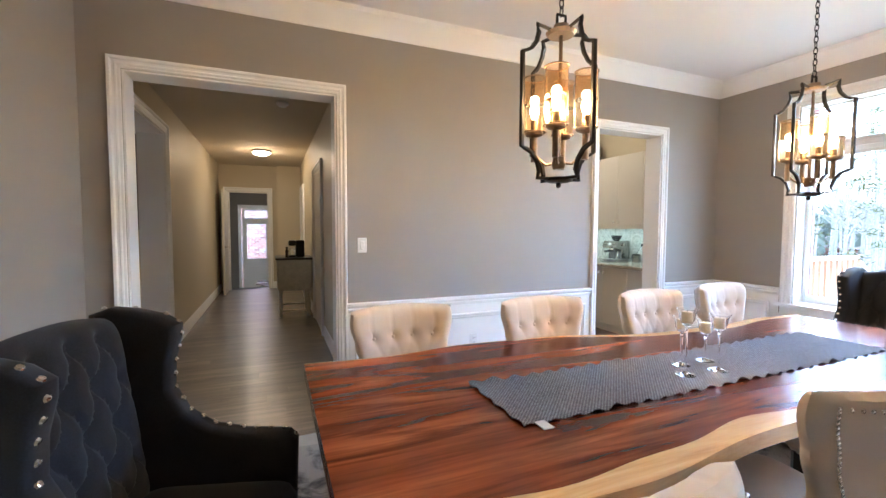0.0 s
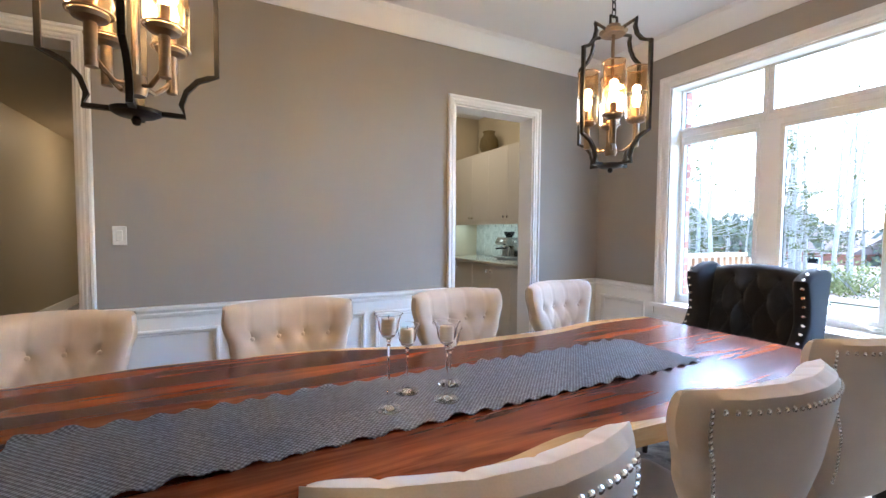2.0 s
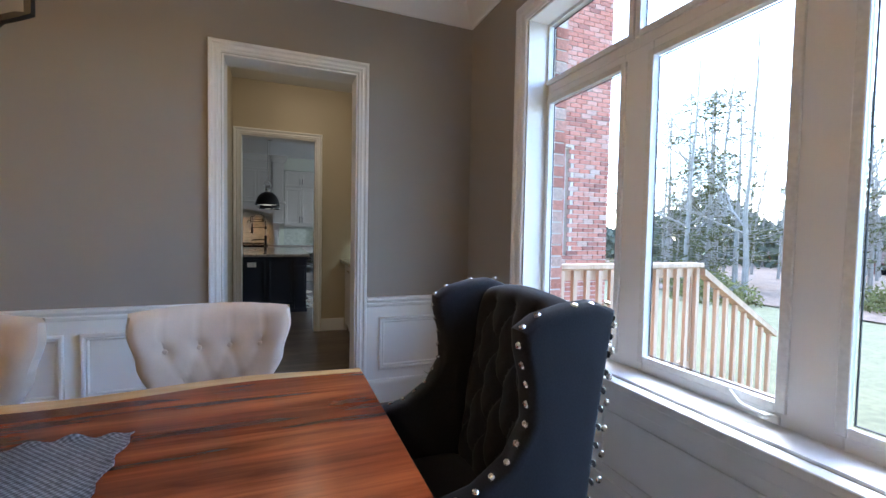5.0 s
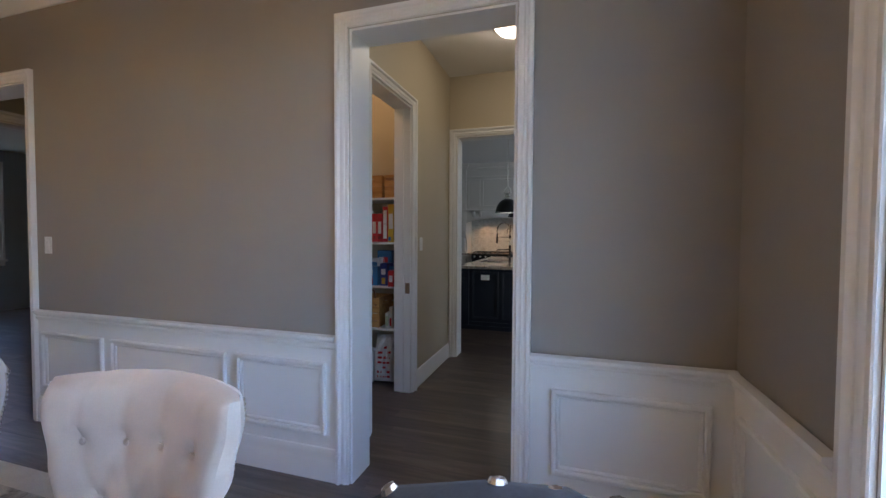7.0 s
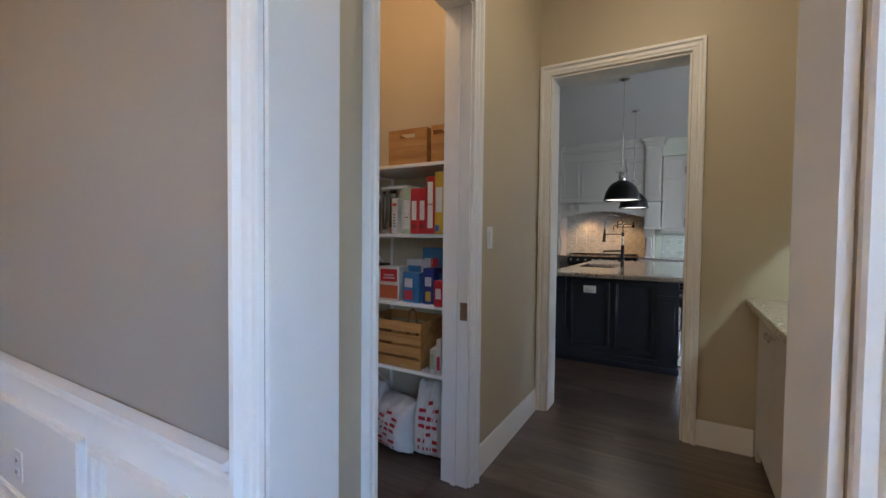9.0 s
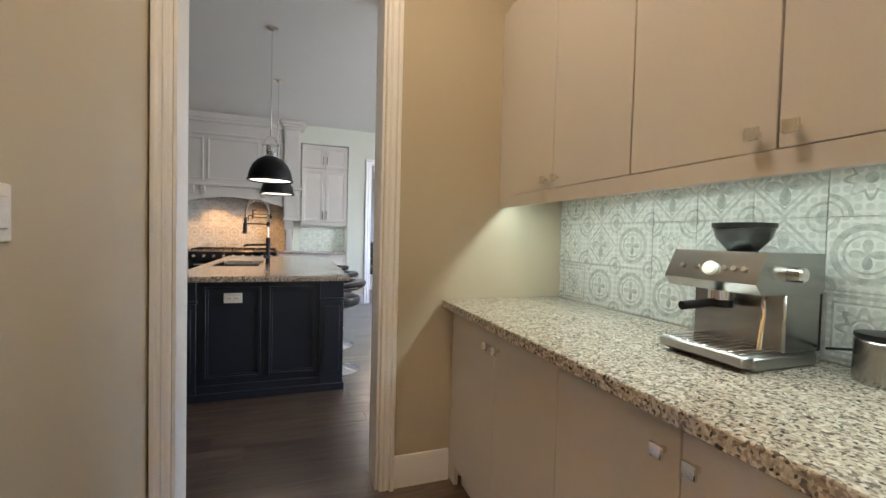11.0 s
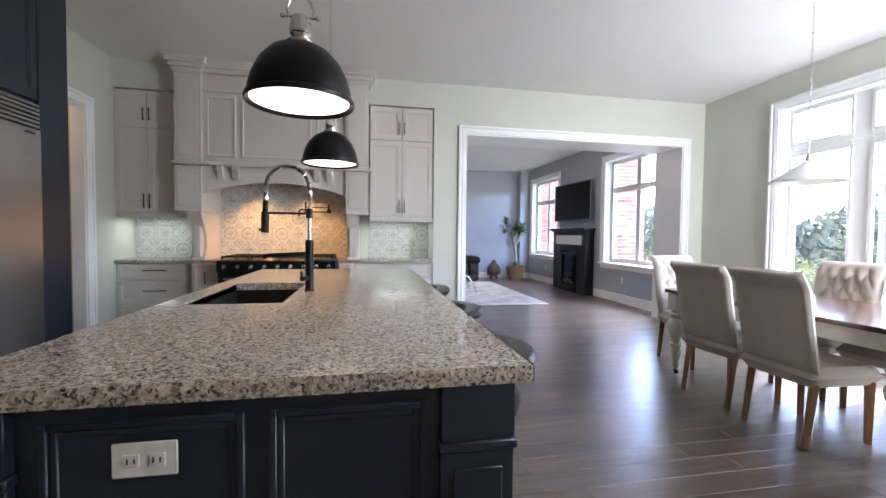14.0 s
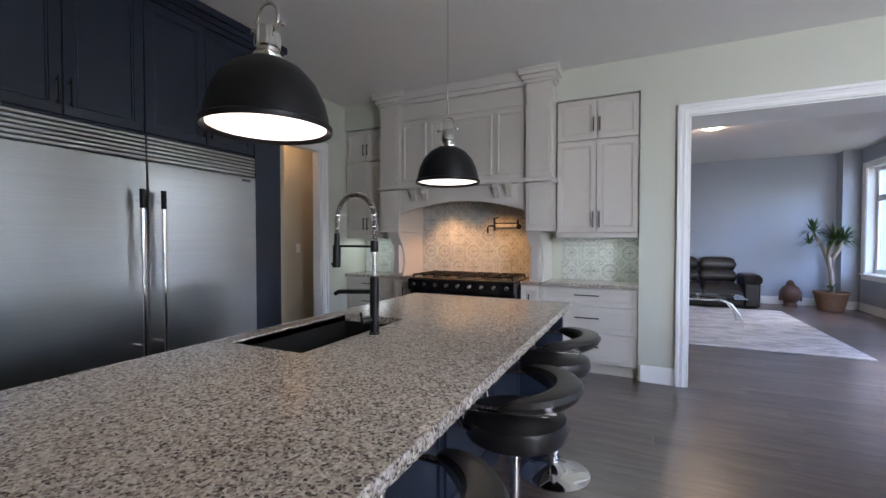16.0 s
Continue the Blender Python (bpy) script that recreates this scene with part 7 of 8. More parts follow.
for k in range(9):
    z = 0.03 + 0.03 * k
    r = smooth_steps(z, [(0, 0.078), (0.05, 0.112), (0.13, 0.137), (0.22, 0.127), (0.3, 0.086)])
    tube(bm, [(r * math.cos(a * math.pi / 14), r * math.sin(a * math.pi / 14), z + 0.004 * (-1) ** a) for a in range(28)], 0.005, 5, closed=True)
part("weave", bm, M_WICKER, vs)


def dome_lamp(x, y, z, label, r=0.17):
    t = thing("ceiling_lamp", pose(x, y, z), label, "ceiling lamp", "frosted dome lamps")
    bm = bmesh.new()
    lathe(bm, [(0, -0.001), (r * 0.9, -0.001), (r, -0.015), (r, -0.03), (r * 0.92, -0.035), (0, -0.03)], 28)
    part("pan", bm, M_BRONZE, t)
    bm = bmesh.new()
    lathe(bm, [(0, -0.095), (r * 0.35, -0.09), (r * 0.7, -0.07), (r * 0.9, -0.036), (0, -0.034)], 28)
    d = part("dome", bm, M_DOME, t, "glowing frosted glass dome")
    d.visible_shadow = False


dome_lamp(0.63, 1.49, 3.1, "frosted dome ceiling lamp in the servery")
dome_lamp(-3.27, 4.92, 2.8, "frosted dome ceiling lamp in the hall")
dome_lamp(-3.6, 8.6, 2.5, "frosted dome ceiling lamp in the mudroom")
dome_lamp(2.18, 10.98, 3.1, "frosted dome ceiling lamp in the living room", 0.19)

# ---------- pantry ----------
SH = (0.525, 0.905, 1.297, 1.69)
for z in SH:
    t = thing("pantry_shelf", pose(0, 0, z), "white painted pantry shelf on diagonal brackets", "shelf", "pantry shelves")
    part("board", blocks((-1.398, -0.352, 1.376, 1.748, -0.02, 0, 0.003)), M_WHITE, t)
    bm = bmesh.new()
    for bx in (-1.0,):
        tube(bm, [(bx, 1.742, -0.27), (bx, 1.46, -0.03)], 0.009, 4)
        box(bm, bx - 0.01, bx + 0.01, 1.738, 1.746, -0.29, -0.022)
        box(bm, bx - 0.01, bx + 0.01, 1.42, 1.738, -0.03, -0.0205)
    part("bracket", bm, M_WHITE, t)


def crate(x0, x1, y0, y1, z, h, label, slats):
    t = thing("wooden_crate", pose((x0 + x1) / 2, (y0 + y1) / 2, z + 0.001), label, "crate", "pine crates in the pantry")
    w, d = (x1 - x0) / 2, (y1 - y0) / 2
    n, g = slats, 0.016 if slats > 2 else 0.002
    sh = (h - g * (n - 1)) / n
    for k in range(n):
        z0 = k * (sh + g)
        for yy in (-d, d - 0.01):
            if slats <= 2 and k == n - 1:
                bm = bmesh.new()
                wall_boxes(bm, 0, -w, w, yy, yy + 0.01, z0, z0 + sh, [(-0.05, 0.05, z0 + sh * 0.5, z0 + sh * 0.75)])
            else:
                bm = blocks((-w, w, yy, yy + 0.01, z0, z0 + sh, 0.002))
            part("slat", bm, M_PINE, t)
        if slats > 2 and k == n - 1:
            for xx in (-w + 0.011, w - 0.023):
                bm = bmesh.new()
                wall_boxes(bm, 1, -d + 0.0105, d - 0.0105, xx, xx + 0.012, 0.004, h, [(-0.05, 0.05, h - 0.07, h - 0.04)])
                part("end_board", bm, M_PINE, t)
        elif slats <= 2:
            for xx in (-w, w - 0.01):
                part("slat", blocks((xx, xx + 0.01, -d + 0.0105, d - 0.0105, z0, z0 + sh, 0.002)), M_PINE, t)
    part("floor", blocks((-w + 0.011, w - 0.011, -d + 0.011, d - 0.011, 0.001, 0.01)), M_PINE, t)
    return t


crate(-0.775, -0.51, 1.40, 1.66, SH[3], 0.2, "small honey pine box with handle holes on the top shelf", 2)
crate(-0.485, -0.36, 1.40, 1.66, SH[3], 0.2, "small honey pine box with handle holes on the top shelf", 2)
crate(-0.985, -0.53, 1.385, 1.70, SH[0], 0.265, "slatted honey pine crate on the lower shelf", 4)
crate(-1.36, -1.0, 1.40, 1.70, SH[0], 0.22, "slatted honey pine crate on the lower shelf", 3)
t = thing("rope_handle", pose(-0.63, 1.45, SH[0] + 0.267), "braided brown rope handle standing in the crate", "handle")
bm = bmesh.new()
tube(bm, [(-0.035, 0, -0.14), (-0.035, 0, -0.02), (-0.02, 0.0, 0.05), (0, 0, 0.065), (0.02, 0, 0.05), (0.032, 0, -0.02), (0.032, 0, -0.14)], 0.008, 8)
part("rope", bm, M_LEGM, t)


def carton(x, y, z, w, d, h, mat, label, panels=(), rz=0.0):
    """A printed carton; panels: blocks of other colour on its front (x0, x1, z0, z1 as shares, material)."""
    t = thing("food_carton", pose(x, y, z + 0.001, 0, 0, rz), label, "carton", "cartons in the pantry")
    part("box", blocks((-w / 2, w / 2, -d / 2, d / 2, 0, h, 0.002)), mat, t)
    for a, b, c, e, m in panels:
        part("print", blocks((-w / 2 + a * w, -w / 2 + b * w, -d / 2 - 0.0012, -d / 2 + 0.001, c * h, e * h)), m, t)
    return t


def bars(a, b, zs, m=None):
    return [(a, b, z, z + 0.025, m or M_DARKSLOT) for z in zs]


Z = SH[2]
carton(-0.40, 1.45, Z, 0.055, 0.2, 0.33, M_YEL, "tall yellow food carton on the shelf", [(0.15, 0.85, 0.35, 0.75, M_PAPER), (0.1, 0.5, 0.04, 0.14, M_BLU)])
carton(-0.455, 1.45, Z, 0.05, 0.2, 0.31, M_RED, "tall red food carton with white panel", [(0.18, 0.82, 0.1, 0.9, M_PAPER)] + bars(0.2, 0.8, (0.5,), M_RED))
carton(-0.51, 1.45, Z, 0.05, 0.19, 0.25, M_RED, "red food carton with white panel", [(0.2, 0.8, 0.3, 0.72, M_PAPER)] + bars(0.2, 0.8, (0.12, 0.17)))
carton(-0.562, 1.45, Z, 0.05, 0.19, 0.25, M_RED, "red food carton with white panel", [(0.2, 0.8, 0.3, 0.72, M_PAPER)] + bars(0.2, 0.8, (0.12, 0.17)))
carton(-0.616, 1.44, Z, 0.052, 0.16, 0.26, M_GRN, "pale green food carton with white label", [(0.12, 0.88, 0.1, 0.72, M_PAPER)] + bars(0.2, 0.75, (0.2, 0.27, 0.34, 0.41)))
carton(-0.662, 1.46, Z, 0.03, 0.12, 0.19, M_GRN, "slim green food carton", [(0.1, 0.9, 0.1, 0.6, M_PAPER)])
carton(-0.70, 1.43, Z, 0.04, 0.14, 0.2, M_PAPER, "white printed food carton", [(0.15, 0.85, 0.78, 0.86, M_RED)] + bars(0.3, 0.7, (0.2, 0.28, 0.36, 0.44, 0.52)))


def jar(name, x, y, z, r, h, fill, cap, label, fill_h=0.8, square=False):
    t = thing(name, pose(x, y, z + 0.001), label, "jar", "jars in the pantry")
    bm = bmesh.new()
    if square:
        box(bm, -r, r, -r, r, 0, h, 0.012)
    else:
        lathe(bm, [(0, 0), (r, 0), (r, h * 0.82), (r * 0.8, h * 0.9), (r * 0.8, h), (0, h)], 22)
    g = part("glass", bm, M_GLASS, t)
    g.visible_shadow = False
    bm = bmesh.new()
    if square:
        box(bm, -r + 0.004, r - 0.004, -r + 0.004, r - 0.004, 0.004, h * fill_h, 0.008)
    else:
        lathe(bm, [(0, 0.004), (r - 0.004, 0.004), (r - 0.004, h * fill_h), (0, h * fill_h)], 22)
    part("contents", bm, fill, t)
    bm = bmesh.new()
    if square:
        box(bm, -r - 0.003, r + 0.003, -r - 0.003, r + 0.003, h + 0.0005, h + 0.022, 0.004)
    else:
        lathe(bm, [(0, h - 0.012), (r * 0.86, h - 0.012), (r * 0.86, h + 0.012), (0, h + 0.014)], 22)
    part("lid", bm, cap, t)


jar("storage_container", -0.775, 1.56, Z, 0.07, 0.27, M_ORG, M_PLASTIC, "clear square storage container with grey lid, nearly empty", 0.15, True)
jar("storage_container", -0.89, 1.57, Z, 0.04, 0.27, M_PAPER, M_PLASTIC, "clear square storage container with grey lid", 0.1, True)
t = thing("sauce_jug", pose(-0.975, 1.47, Z + 0.001), "large dark brown jug with yellow cap", "bottle")
bm = bmesh.new()
lathe(bm, [(0, 0), (0.066, 0), (0.07, 0.02), (0.07, 0.19), (0.055, 0.235), (0.028, 0.262), (0.026, 0.28), (0, 0.28)], 24)
part("bottle", bm, M_BROWNP, t)
bm = bmesh.new()
lathe(bm, [(0, 0.28), (0.03, 0.28), (0.03, 0.302), (0, 0.303)], 18)
part("cap", bm, M_YEL, t)
t = thing("squeeze_bottle", pose(-1.03, 1.405, Z + 0.001), "small yellow squeeze bottle", "bottle")
bm = bmesh.new()
lathe(bm, [(0, 0), (0.026, 0), (0.03, 0.02), (0.029, 0.08), (0.016, 0.11), (0.008, 0.125), (0.005, 0.14), (0, 0.14)], 18)
part("bottle", bm, M_YEL, t)
Z = SH[1]
carton(-0.40, 1.42, Z, 0.055, 0.14, 0.14, M_RED, "small red carton with white panel", [(0.2, 0.8, 0.3, 0.7, M_PAPER)])
carton(-0.435, 1.54, Z, 0.075, 0.14, 0.2, M_NVY, "navy food carton on the shelf", [(0.1, 0.9, 0.6, 0.85, M_BLU), (0.2, 0.5, 0.1, 0.4, M_RED)], -6)
carton(-0.50, 1.46, Z, 0.065, 0.12, 0.2, M_NVY, "navy drink carton with food picture", [(0.2, 0.8, 0.5, 0.75, M_PAPER), (0.25, 0.75, 0.08, 0.35, M_YEL)], 5)
carton(-0.56, 1.6, Z, 0.14, 0.1, 0.31, M_BLU, "blue and white snack carton standing tall", [(0.1, 0.5, 0.4, 0.8, M_PAPER), (0.4, 0.75, 0.55, 0.8, M_RED)], 4)
carton(-0.605, 1.44, Z, 0.12, 0.08, 0.17, M_BLU, "blue and white snack carton", [(0.1, 0.6, 0.5, 0.8, M_PAPER), (0.1, 0.6, 0.08, 0.4, M_RED)], -8)
carton(-0.65, 1.53, Z, 0.12, 0.06, 0.24, M_PAPER, "white snack carton on the shelf", [(0.1, 0.9, 0.7, 0.85, M_BLU)], -4)
carton(-0.765, 1.44, Z, 0.14, 0.09, 0.2, M_PAPER, "white and red soup carton with picture", [(0.08, 0.92, 0.55, 0.92, M_RED), (0.05, 0.95, 0.06, 0.45, M_ORG)] + [(0.25, 0.75, 0.72, 0.77, M_PAPER), (0.2, 0.8, 0.64, 0.69, M_PAPER)], 2)
jar("glass_jar", -0.895, 1.45, Z, 0.055, 0.19, M_PAPER, M_BLACKM, "square glass jar of flour with black lid", 0.85, True)
jar("glass_jar", -1.01, 1.44, Z, 0.055, 0.17, M_LEGM, M_RED, "round glass jar of brown sugar with red lid", 0.7)
Z = SH[0]
carton(-0.455, 1.42, Z, 0.03, 0.1, 0.14, M_PAPER, "folded white paper packet", [(0.1, 0.9, 0.2, 0.8, M_GRN)], 10)
carton(-0.42, 1.46, Z, 0.03, 0.12, 0.19, M_PAPER, "upright white paper packet", [(0.2, 0.8, 0.1, 0.5, M_RED)], -4)


def sack(x, y, w, d, h, rz, lean, label):
    t = thing("food_sack", pose(x, y, 0.0, 0, 0, rz), label, "bag", "sacks on the pantry floor")

    def side(u, v, s):
        uu, e = 2 * u - 1, math.sqrt(max(0, 1 - abs(2 * u - 1) ** 4)) * math.sqrt(max(0, 1 - abs(2 * v - 1) ** 6))
        wr = 0.02 * noise.noise((uu * 3 + x * 9, v * 5, s)) + 0.008 * noise.noise((uu * 9, v * 14 + y * 7, s + 3))
        puff = d * (0.5 + 0.35 * math.sin(math.pi * (1 - v) * 0.8)) * 0.6
        return uu * w * (0.5 - 0.06 * v) + lean * v * v, s * (puff + wr) * e, 0.004 + h * v + 0.012 * noise.noise((uu * 4, 1.0, x * 8)) * v
    bm = bmesh.new()
    pad(bm, 26, 26, lambda u, v: side(u, v, -1), lambda u, v: side(u, v, 1))
    part("bag", bm, M_PAPER, t)
    bm = bmesh.new()
    for k in range(7):
        v0 = 0.14 + 0.1 * k
        for u0, u1 in ((0.24, 0.44), (0.5, 0.62), (0.66, 0.8)):
            if (k * 3 + int(u0 * 10)) % 4 == 0:
                continue
            q = [side(u, v, -1) for u, v in ((u0, v0), (u1, v0), (u1, v0 + 0.045), (u0, v0 + 0.045))]
            f = [bm.verts.new((p[0], p[1] - 0.004, p[2])) for p in q]
            b = [bm.verts.new((p[0], p[1] - 0.001, p[2])) for p in q]
            bm.faces.new(f)
            for i in range(4):
                bm.faces.new((f[i], f[(i + 1) % 4], b[(i + 1) % 4], b[i]))
    tagged(part("red_print", bm, M_RED, t, "rows of unreadable red print"), "rows of unreadable red print", kind="stuff")


sack(-0.52, 1.50, 0.22, 0.18, 0.44, 8, 0.02, "upright white sack with red print")
sack(-0.76, 1.48, 0.30, 0.22, 0.32, -14, 0.05, "slumped white sack with red print")
sack(-0.98, 1.55, 0.28, 0.2, 0.34, 10, -0.04, "crumpled white and red sack")

# ---------- hall things ----------
sb = thing("sideboard", pose(-2.79, 3.9, 0), "cream sideboard on tall turned legs with dark top", "sideboard")
part("top", blocks((-0.28, 0.28, -0.38, 0.38, 0.905, 0.935, 0.004)), M_LEGD, sb)
part("body", blocks((-0.25, 0.25, -0.35, 0.35, 0.42, 0.904, 0.004)), M_DIST, sb)
for k in (-1, 1):
    part("door", blocks((-0.258, -0.25, 0.17 * k - 0.16, 0.17 * k + 0.16, 0.45, 0.87, 0.003)), M_DIST, sb)
for sx in (-1, 1):
    for sy in (-1, 1):
        bm = bmesh.new()
        lathe(bm, [(0, 0), (0.022, 0.0), (0.028, 0.04), (0.018, 0.07), (0.026, 0.12), (0.026, 0.3), (0.018, 0.33), (0.03, 0.38), (0.03, 0.42), (0, 0.42)], 14, sx * 0.21, sy * 0.31)
        part("leg", bm, M_DIST, sb)
for y0 in (-0.325, 0.295):
    part("stretcher", blocks((-0.22, 0.22, y0, y0 + 0.03, 0.08, 0.11)), M_DIST, sb)
mc = thing("coffee_maker", pose(-2.74, 3.82, 0.936), "black coffee maker on the sideboard", "coffee machine")
part("body", blocks((-0.02, 0.11, -0.1, 0.1, 0.0, 0.27, 0.015)), M_BLACKM, mc)
part("head", blocks((-0.13, -0.021, -0.1, 0.1, 0.18, 0.27, 0.015)), M_BLACKM, mc)
part("base", blocks((-0.13, -0.021, -0.1, 0.1, 0.0, 0.03, 0.006)), M_BLACKM, mc)
bm = bmesh.new()
lathe(bm, [(0, 0.031), (0.05, 0.031), (0.055, 0.09), (0.04, 0.14), (0, 0.14)], 16, -0.075)
part("carafe", bm, M_GLASS, mc)
mg = thing("pepper_mill", pose(-2.9, 3.7, 0.936), "small dark mill on the sideboard", "mill")
bm = bmesh.new()
lathe(bm, [(0, 0), (0.025, 0), (0.02, 0.06), (0.025, 0.1), (0.015, 0.13), (0.02, 0.16), (0, 0.175)], 14)
part("mill", bm, M_LEGD, mg)
sm = thing("smoke_detector", pose(-2.98, 1.65, 2.8), "white smoke detector on the hall ceiling", "smoke detector")
bm = bmesh.new()
lathe(bm, [(0, -0.05), (0.04, -0.05), (0.05, -0.035), (0.065, -0.03), (0.065, -0.001), (0, -0.001)], 22)
part("housing", bm, M_PLASTIC, sm)
switch_plate(pose(-2.72, 7.0, 1.2), "white switch plate at the end of the hall")
switch_plate(pose(-2.98, 7.85, 1.25, 0, 0, 90), "white switch plate in the passage")

# ---------- living room things ----------
ROOM = KITCHEN
fp = thing("fireplace", pose(0, 0, 0), "black mantel fireplace with pale stone band and glass firebox", "fireplace")
part("surround", blocks((4.8, 4.998, 10.98, 11.35, 0, 1.33, 0.004), (4.8, 4.998, 12.08, 12.45, 0, 1.33, 0.004), (4.8, 4.998, 11.35, 12.08, 0.9, 1.33, 0.004)), M_BLACKM, fp)
part("mantel", blocks((4.72, 4.998, 10.92, 12.51, 1.36, 1.41, 0.005), (4.76, 4.998, 10.95, 12.48, 1.33, 1.36, 0.004)), M_BLACKM, fp)
part("stone_band", blocks((4.785, 4.8, 11.12, 12.3, 1.05, 1.25, 0.003)), plain("pale_marble", (0.6, 0.6, 0.58), 0.25), fp, "pale stone band")
part("firebox_frame", blocks((4.79, 4.86, 11.36, 11.42, 0.06, 0.88, 0.003), (4.79, 4.86, 12.01, 12.07, 0.06, 0.88, 0.003), (4.79, 4.86, 11.42, 12.01, 0.82, 0.88, 0.003), (4.79, 4.86, 11.42, 12.01, 0.0, 0.14, 0.003)), M_BLACKG, fp)
part("glass_front", blocks((4.83, 4.835, 11.42, 12.01, 0.14, 0.82)), M_SCREEN, fp)
bm = bmesh.new()
for k in range(3):
    tube(bm, [(4.81, 11.5 + 0.05 * k, 0.2 + 0.03 * k), (4.812, 11.95 - 0.04 * k, 0.22 + 0.02 * k)], 0.02, 7)
part("logs", bm, M_LEGD, fp)
tv = thing("television", pose(4.87, 11.72, 2.0, 0, 0, 3), "black flat television on a wall arm above the mantel", "television")
part("screen", blocks((-0.012, 0.0, -0.72, 0.72, -0.40, 0.40)), M_SCREEN, tv)
part("bezel", blocks((-0.016, 0.035, -0.745, -0.72, -0.425, 0.425, 0.004), (-0.016, 0.035, 0.72, 0.745, -0.425, 0.425, 0.004), (-0.016, 0.035, -0.72, 0.72, 0.4, 0.425, 0.004), (-0.016, 0.035, -0.72, 0.72, -0.425, -0.4, 0.004), (0.001, 0.035, -0.72, 0.72, -0.4, 0.4)), M_STEELV, tv)
part("wall_arm", blocks((0.035, 0.13, -0.1, 0.1, -0.1, 0.1)), M_BLACKM, tv)

pl = thing("yucca_plant", pose(4.5, 14.22, 0), "tall yucca plant with twin trunks in a clay pot", "plant")
bm = bmesh.new()
lathe(bm, [(0, 0), (0.19, 0), (0.2, 0.02), (0.255, 0.31), (0.275, 0.315), (0.275, 0.36), (0.25, 0.36), (0.24, 0.33), (0, 0.32)], 30)
part("pot", bm, M_POT, pl)
for pts in ([(0.02, 0, 0.3), (0.0, 0.01, 0.7), (-0.05, 0.0, 1.05), (0.03, 0.0, 1.35)], [(0.0, 0.03, 0.8), (-0.1, 0.05, 1.15), (-0.28, 0.03, 1.5)], [(0.0, 0.0, 1.0), (0.1, -0.03, 1.2), (0.13, -0.04, 1.33)]):
    bm = bmesh.new()
    tube(bm, pts, 0.045, 9, taper=0.6)
    part("trunk", bm, M_BARK, pl)
rnd = random.Random(7)
for cx, cy, cz, n, L in ((0.03, 0, 1.36, 60, 0.42), (-0.28, 0.03, 1.52, 55, 0.36), (0.15, -0.04, 1.36, 55, 0.38), (-0.34, 0.0, 1.28, 30, 0.3), (0.0, 0.0, 0.36, 40, 0.24)):
    bm = bmesh.new()
    for k in range(n):
        a, el = rnd.uniform(0, 2 * math.pi), rnd.uniform(-0.35, 1.35)
        ln = L * rnd.uniform(0.75, 1.1)
        d = Vector((math.cos(a) * math.cos(el), math.sin(a) * math.cos(el), math.sin(el)))
        s = Vector((-math.sin(a), math.cos(a), 0)) * 0.016
        p = Vector((cx, cy, cz))
        m1 = p + d * ln * 0.5 + Vector((0, 0, 0.01))
        e = p + d * ln + Vector((0, 0, -0.16 * ln))
        v = [bm.verts.new(q) for q in (p - s * 0.6, p + s * 0.6, m1 + s, e, m1 - s)]
        bm.faces.new((v[0], v[1], v[2], v[4]))
        bm.faces.new((v[4], v[2], v[3]))
    part("leaf_head", bm, M_LEAF, pl)

st = thing("statue_head", pose(3.92, 14.4, 0), "dark bronzed clay head ornament on the floor", "statue")
bm = bmesh.new()
lathe(bm, [(0, 0), (0.12, 0), (0.11, 0.05), (0.1, 0.09), (0.15, 0.15), (0.175, 0.24), (0.17, 0.32), (0.13, 0.40), (0.075, 0.44), (0.07, 0.48), (0.04, 0.53), (0, 0.55)], 26, squash=0.95)
for s in (-1, 1):
    box(bm, s * 0.17 - 0.018, s * 0.17 + 0.018, -0.03, 0.03, 0.12, 0.31, 0.012)
part("head", bm, M_STATUE, st)

sf = thing("leather_sofa", pose(0, 0, 0), "black leather recliner sofa against the wall", "sofa")


def cushion(x0, x1, y0, y1, z0, z1, name, mat=M_LEATHER, p=6):
    bm = bmesh.new()

    def f(u, v, up):
        a, b = 2 * u - 1, 2 * v - 1
        e = math.sqrt(max(0, 1 - abs(a) ** p)) * math.sqrt(max(0, 1 - abs(b) ** p))
        zm = (z0 + z1) / 2
        return x0 + (x1 - x0) * u, y0 + (y1 - y0) * v, zm + (z1 - z0) / 2 * e * (1 if up else -1) + 0.006 * noise.noise((u * 6 + x0, v * 6, 1)) * e
    pad(bm, 18, 18, lambda u, v: f(u, v, True), lambda u, v: f(u, v, False))
    part(name, bm, mat, sf)


for k in range(3):
    a = 0.95 + 0.68 * k
    cushion(a, a + 0.67, 13.62, 14.3, 0.22, 0.5, "seat_cushion")
    cushion(a, a + 0.67, 14.12, 14.55, 0.45, 0.74, "back_cushion")
    cushion(a, a + 0.67, 14.2, 14.6, 0.68, 1.0, "head_cushion")
    part("foot_panel", blocks((a, a + 0.67, 13.62, 13.7, 0.06, 0.36, 0.02)), M_LEATHER, sf)
for a in (0.62, 2.99):
    cushion(a, a + 0.32, 13.6, 14.45, 0.46, 0.68, "armrest")
    part("arm_panel", blocks((a + 0.03, a + 0.29, 13.68, 14.45, 0.03, 0.58, 0.03)), M_LEATHER, sf)
part("frame", blocks((0.7, 3.24, 13.75, 14.6, 0.0, 0.3, 0.02)), M_LEATHER, sf)

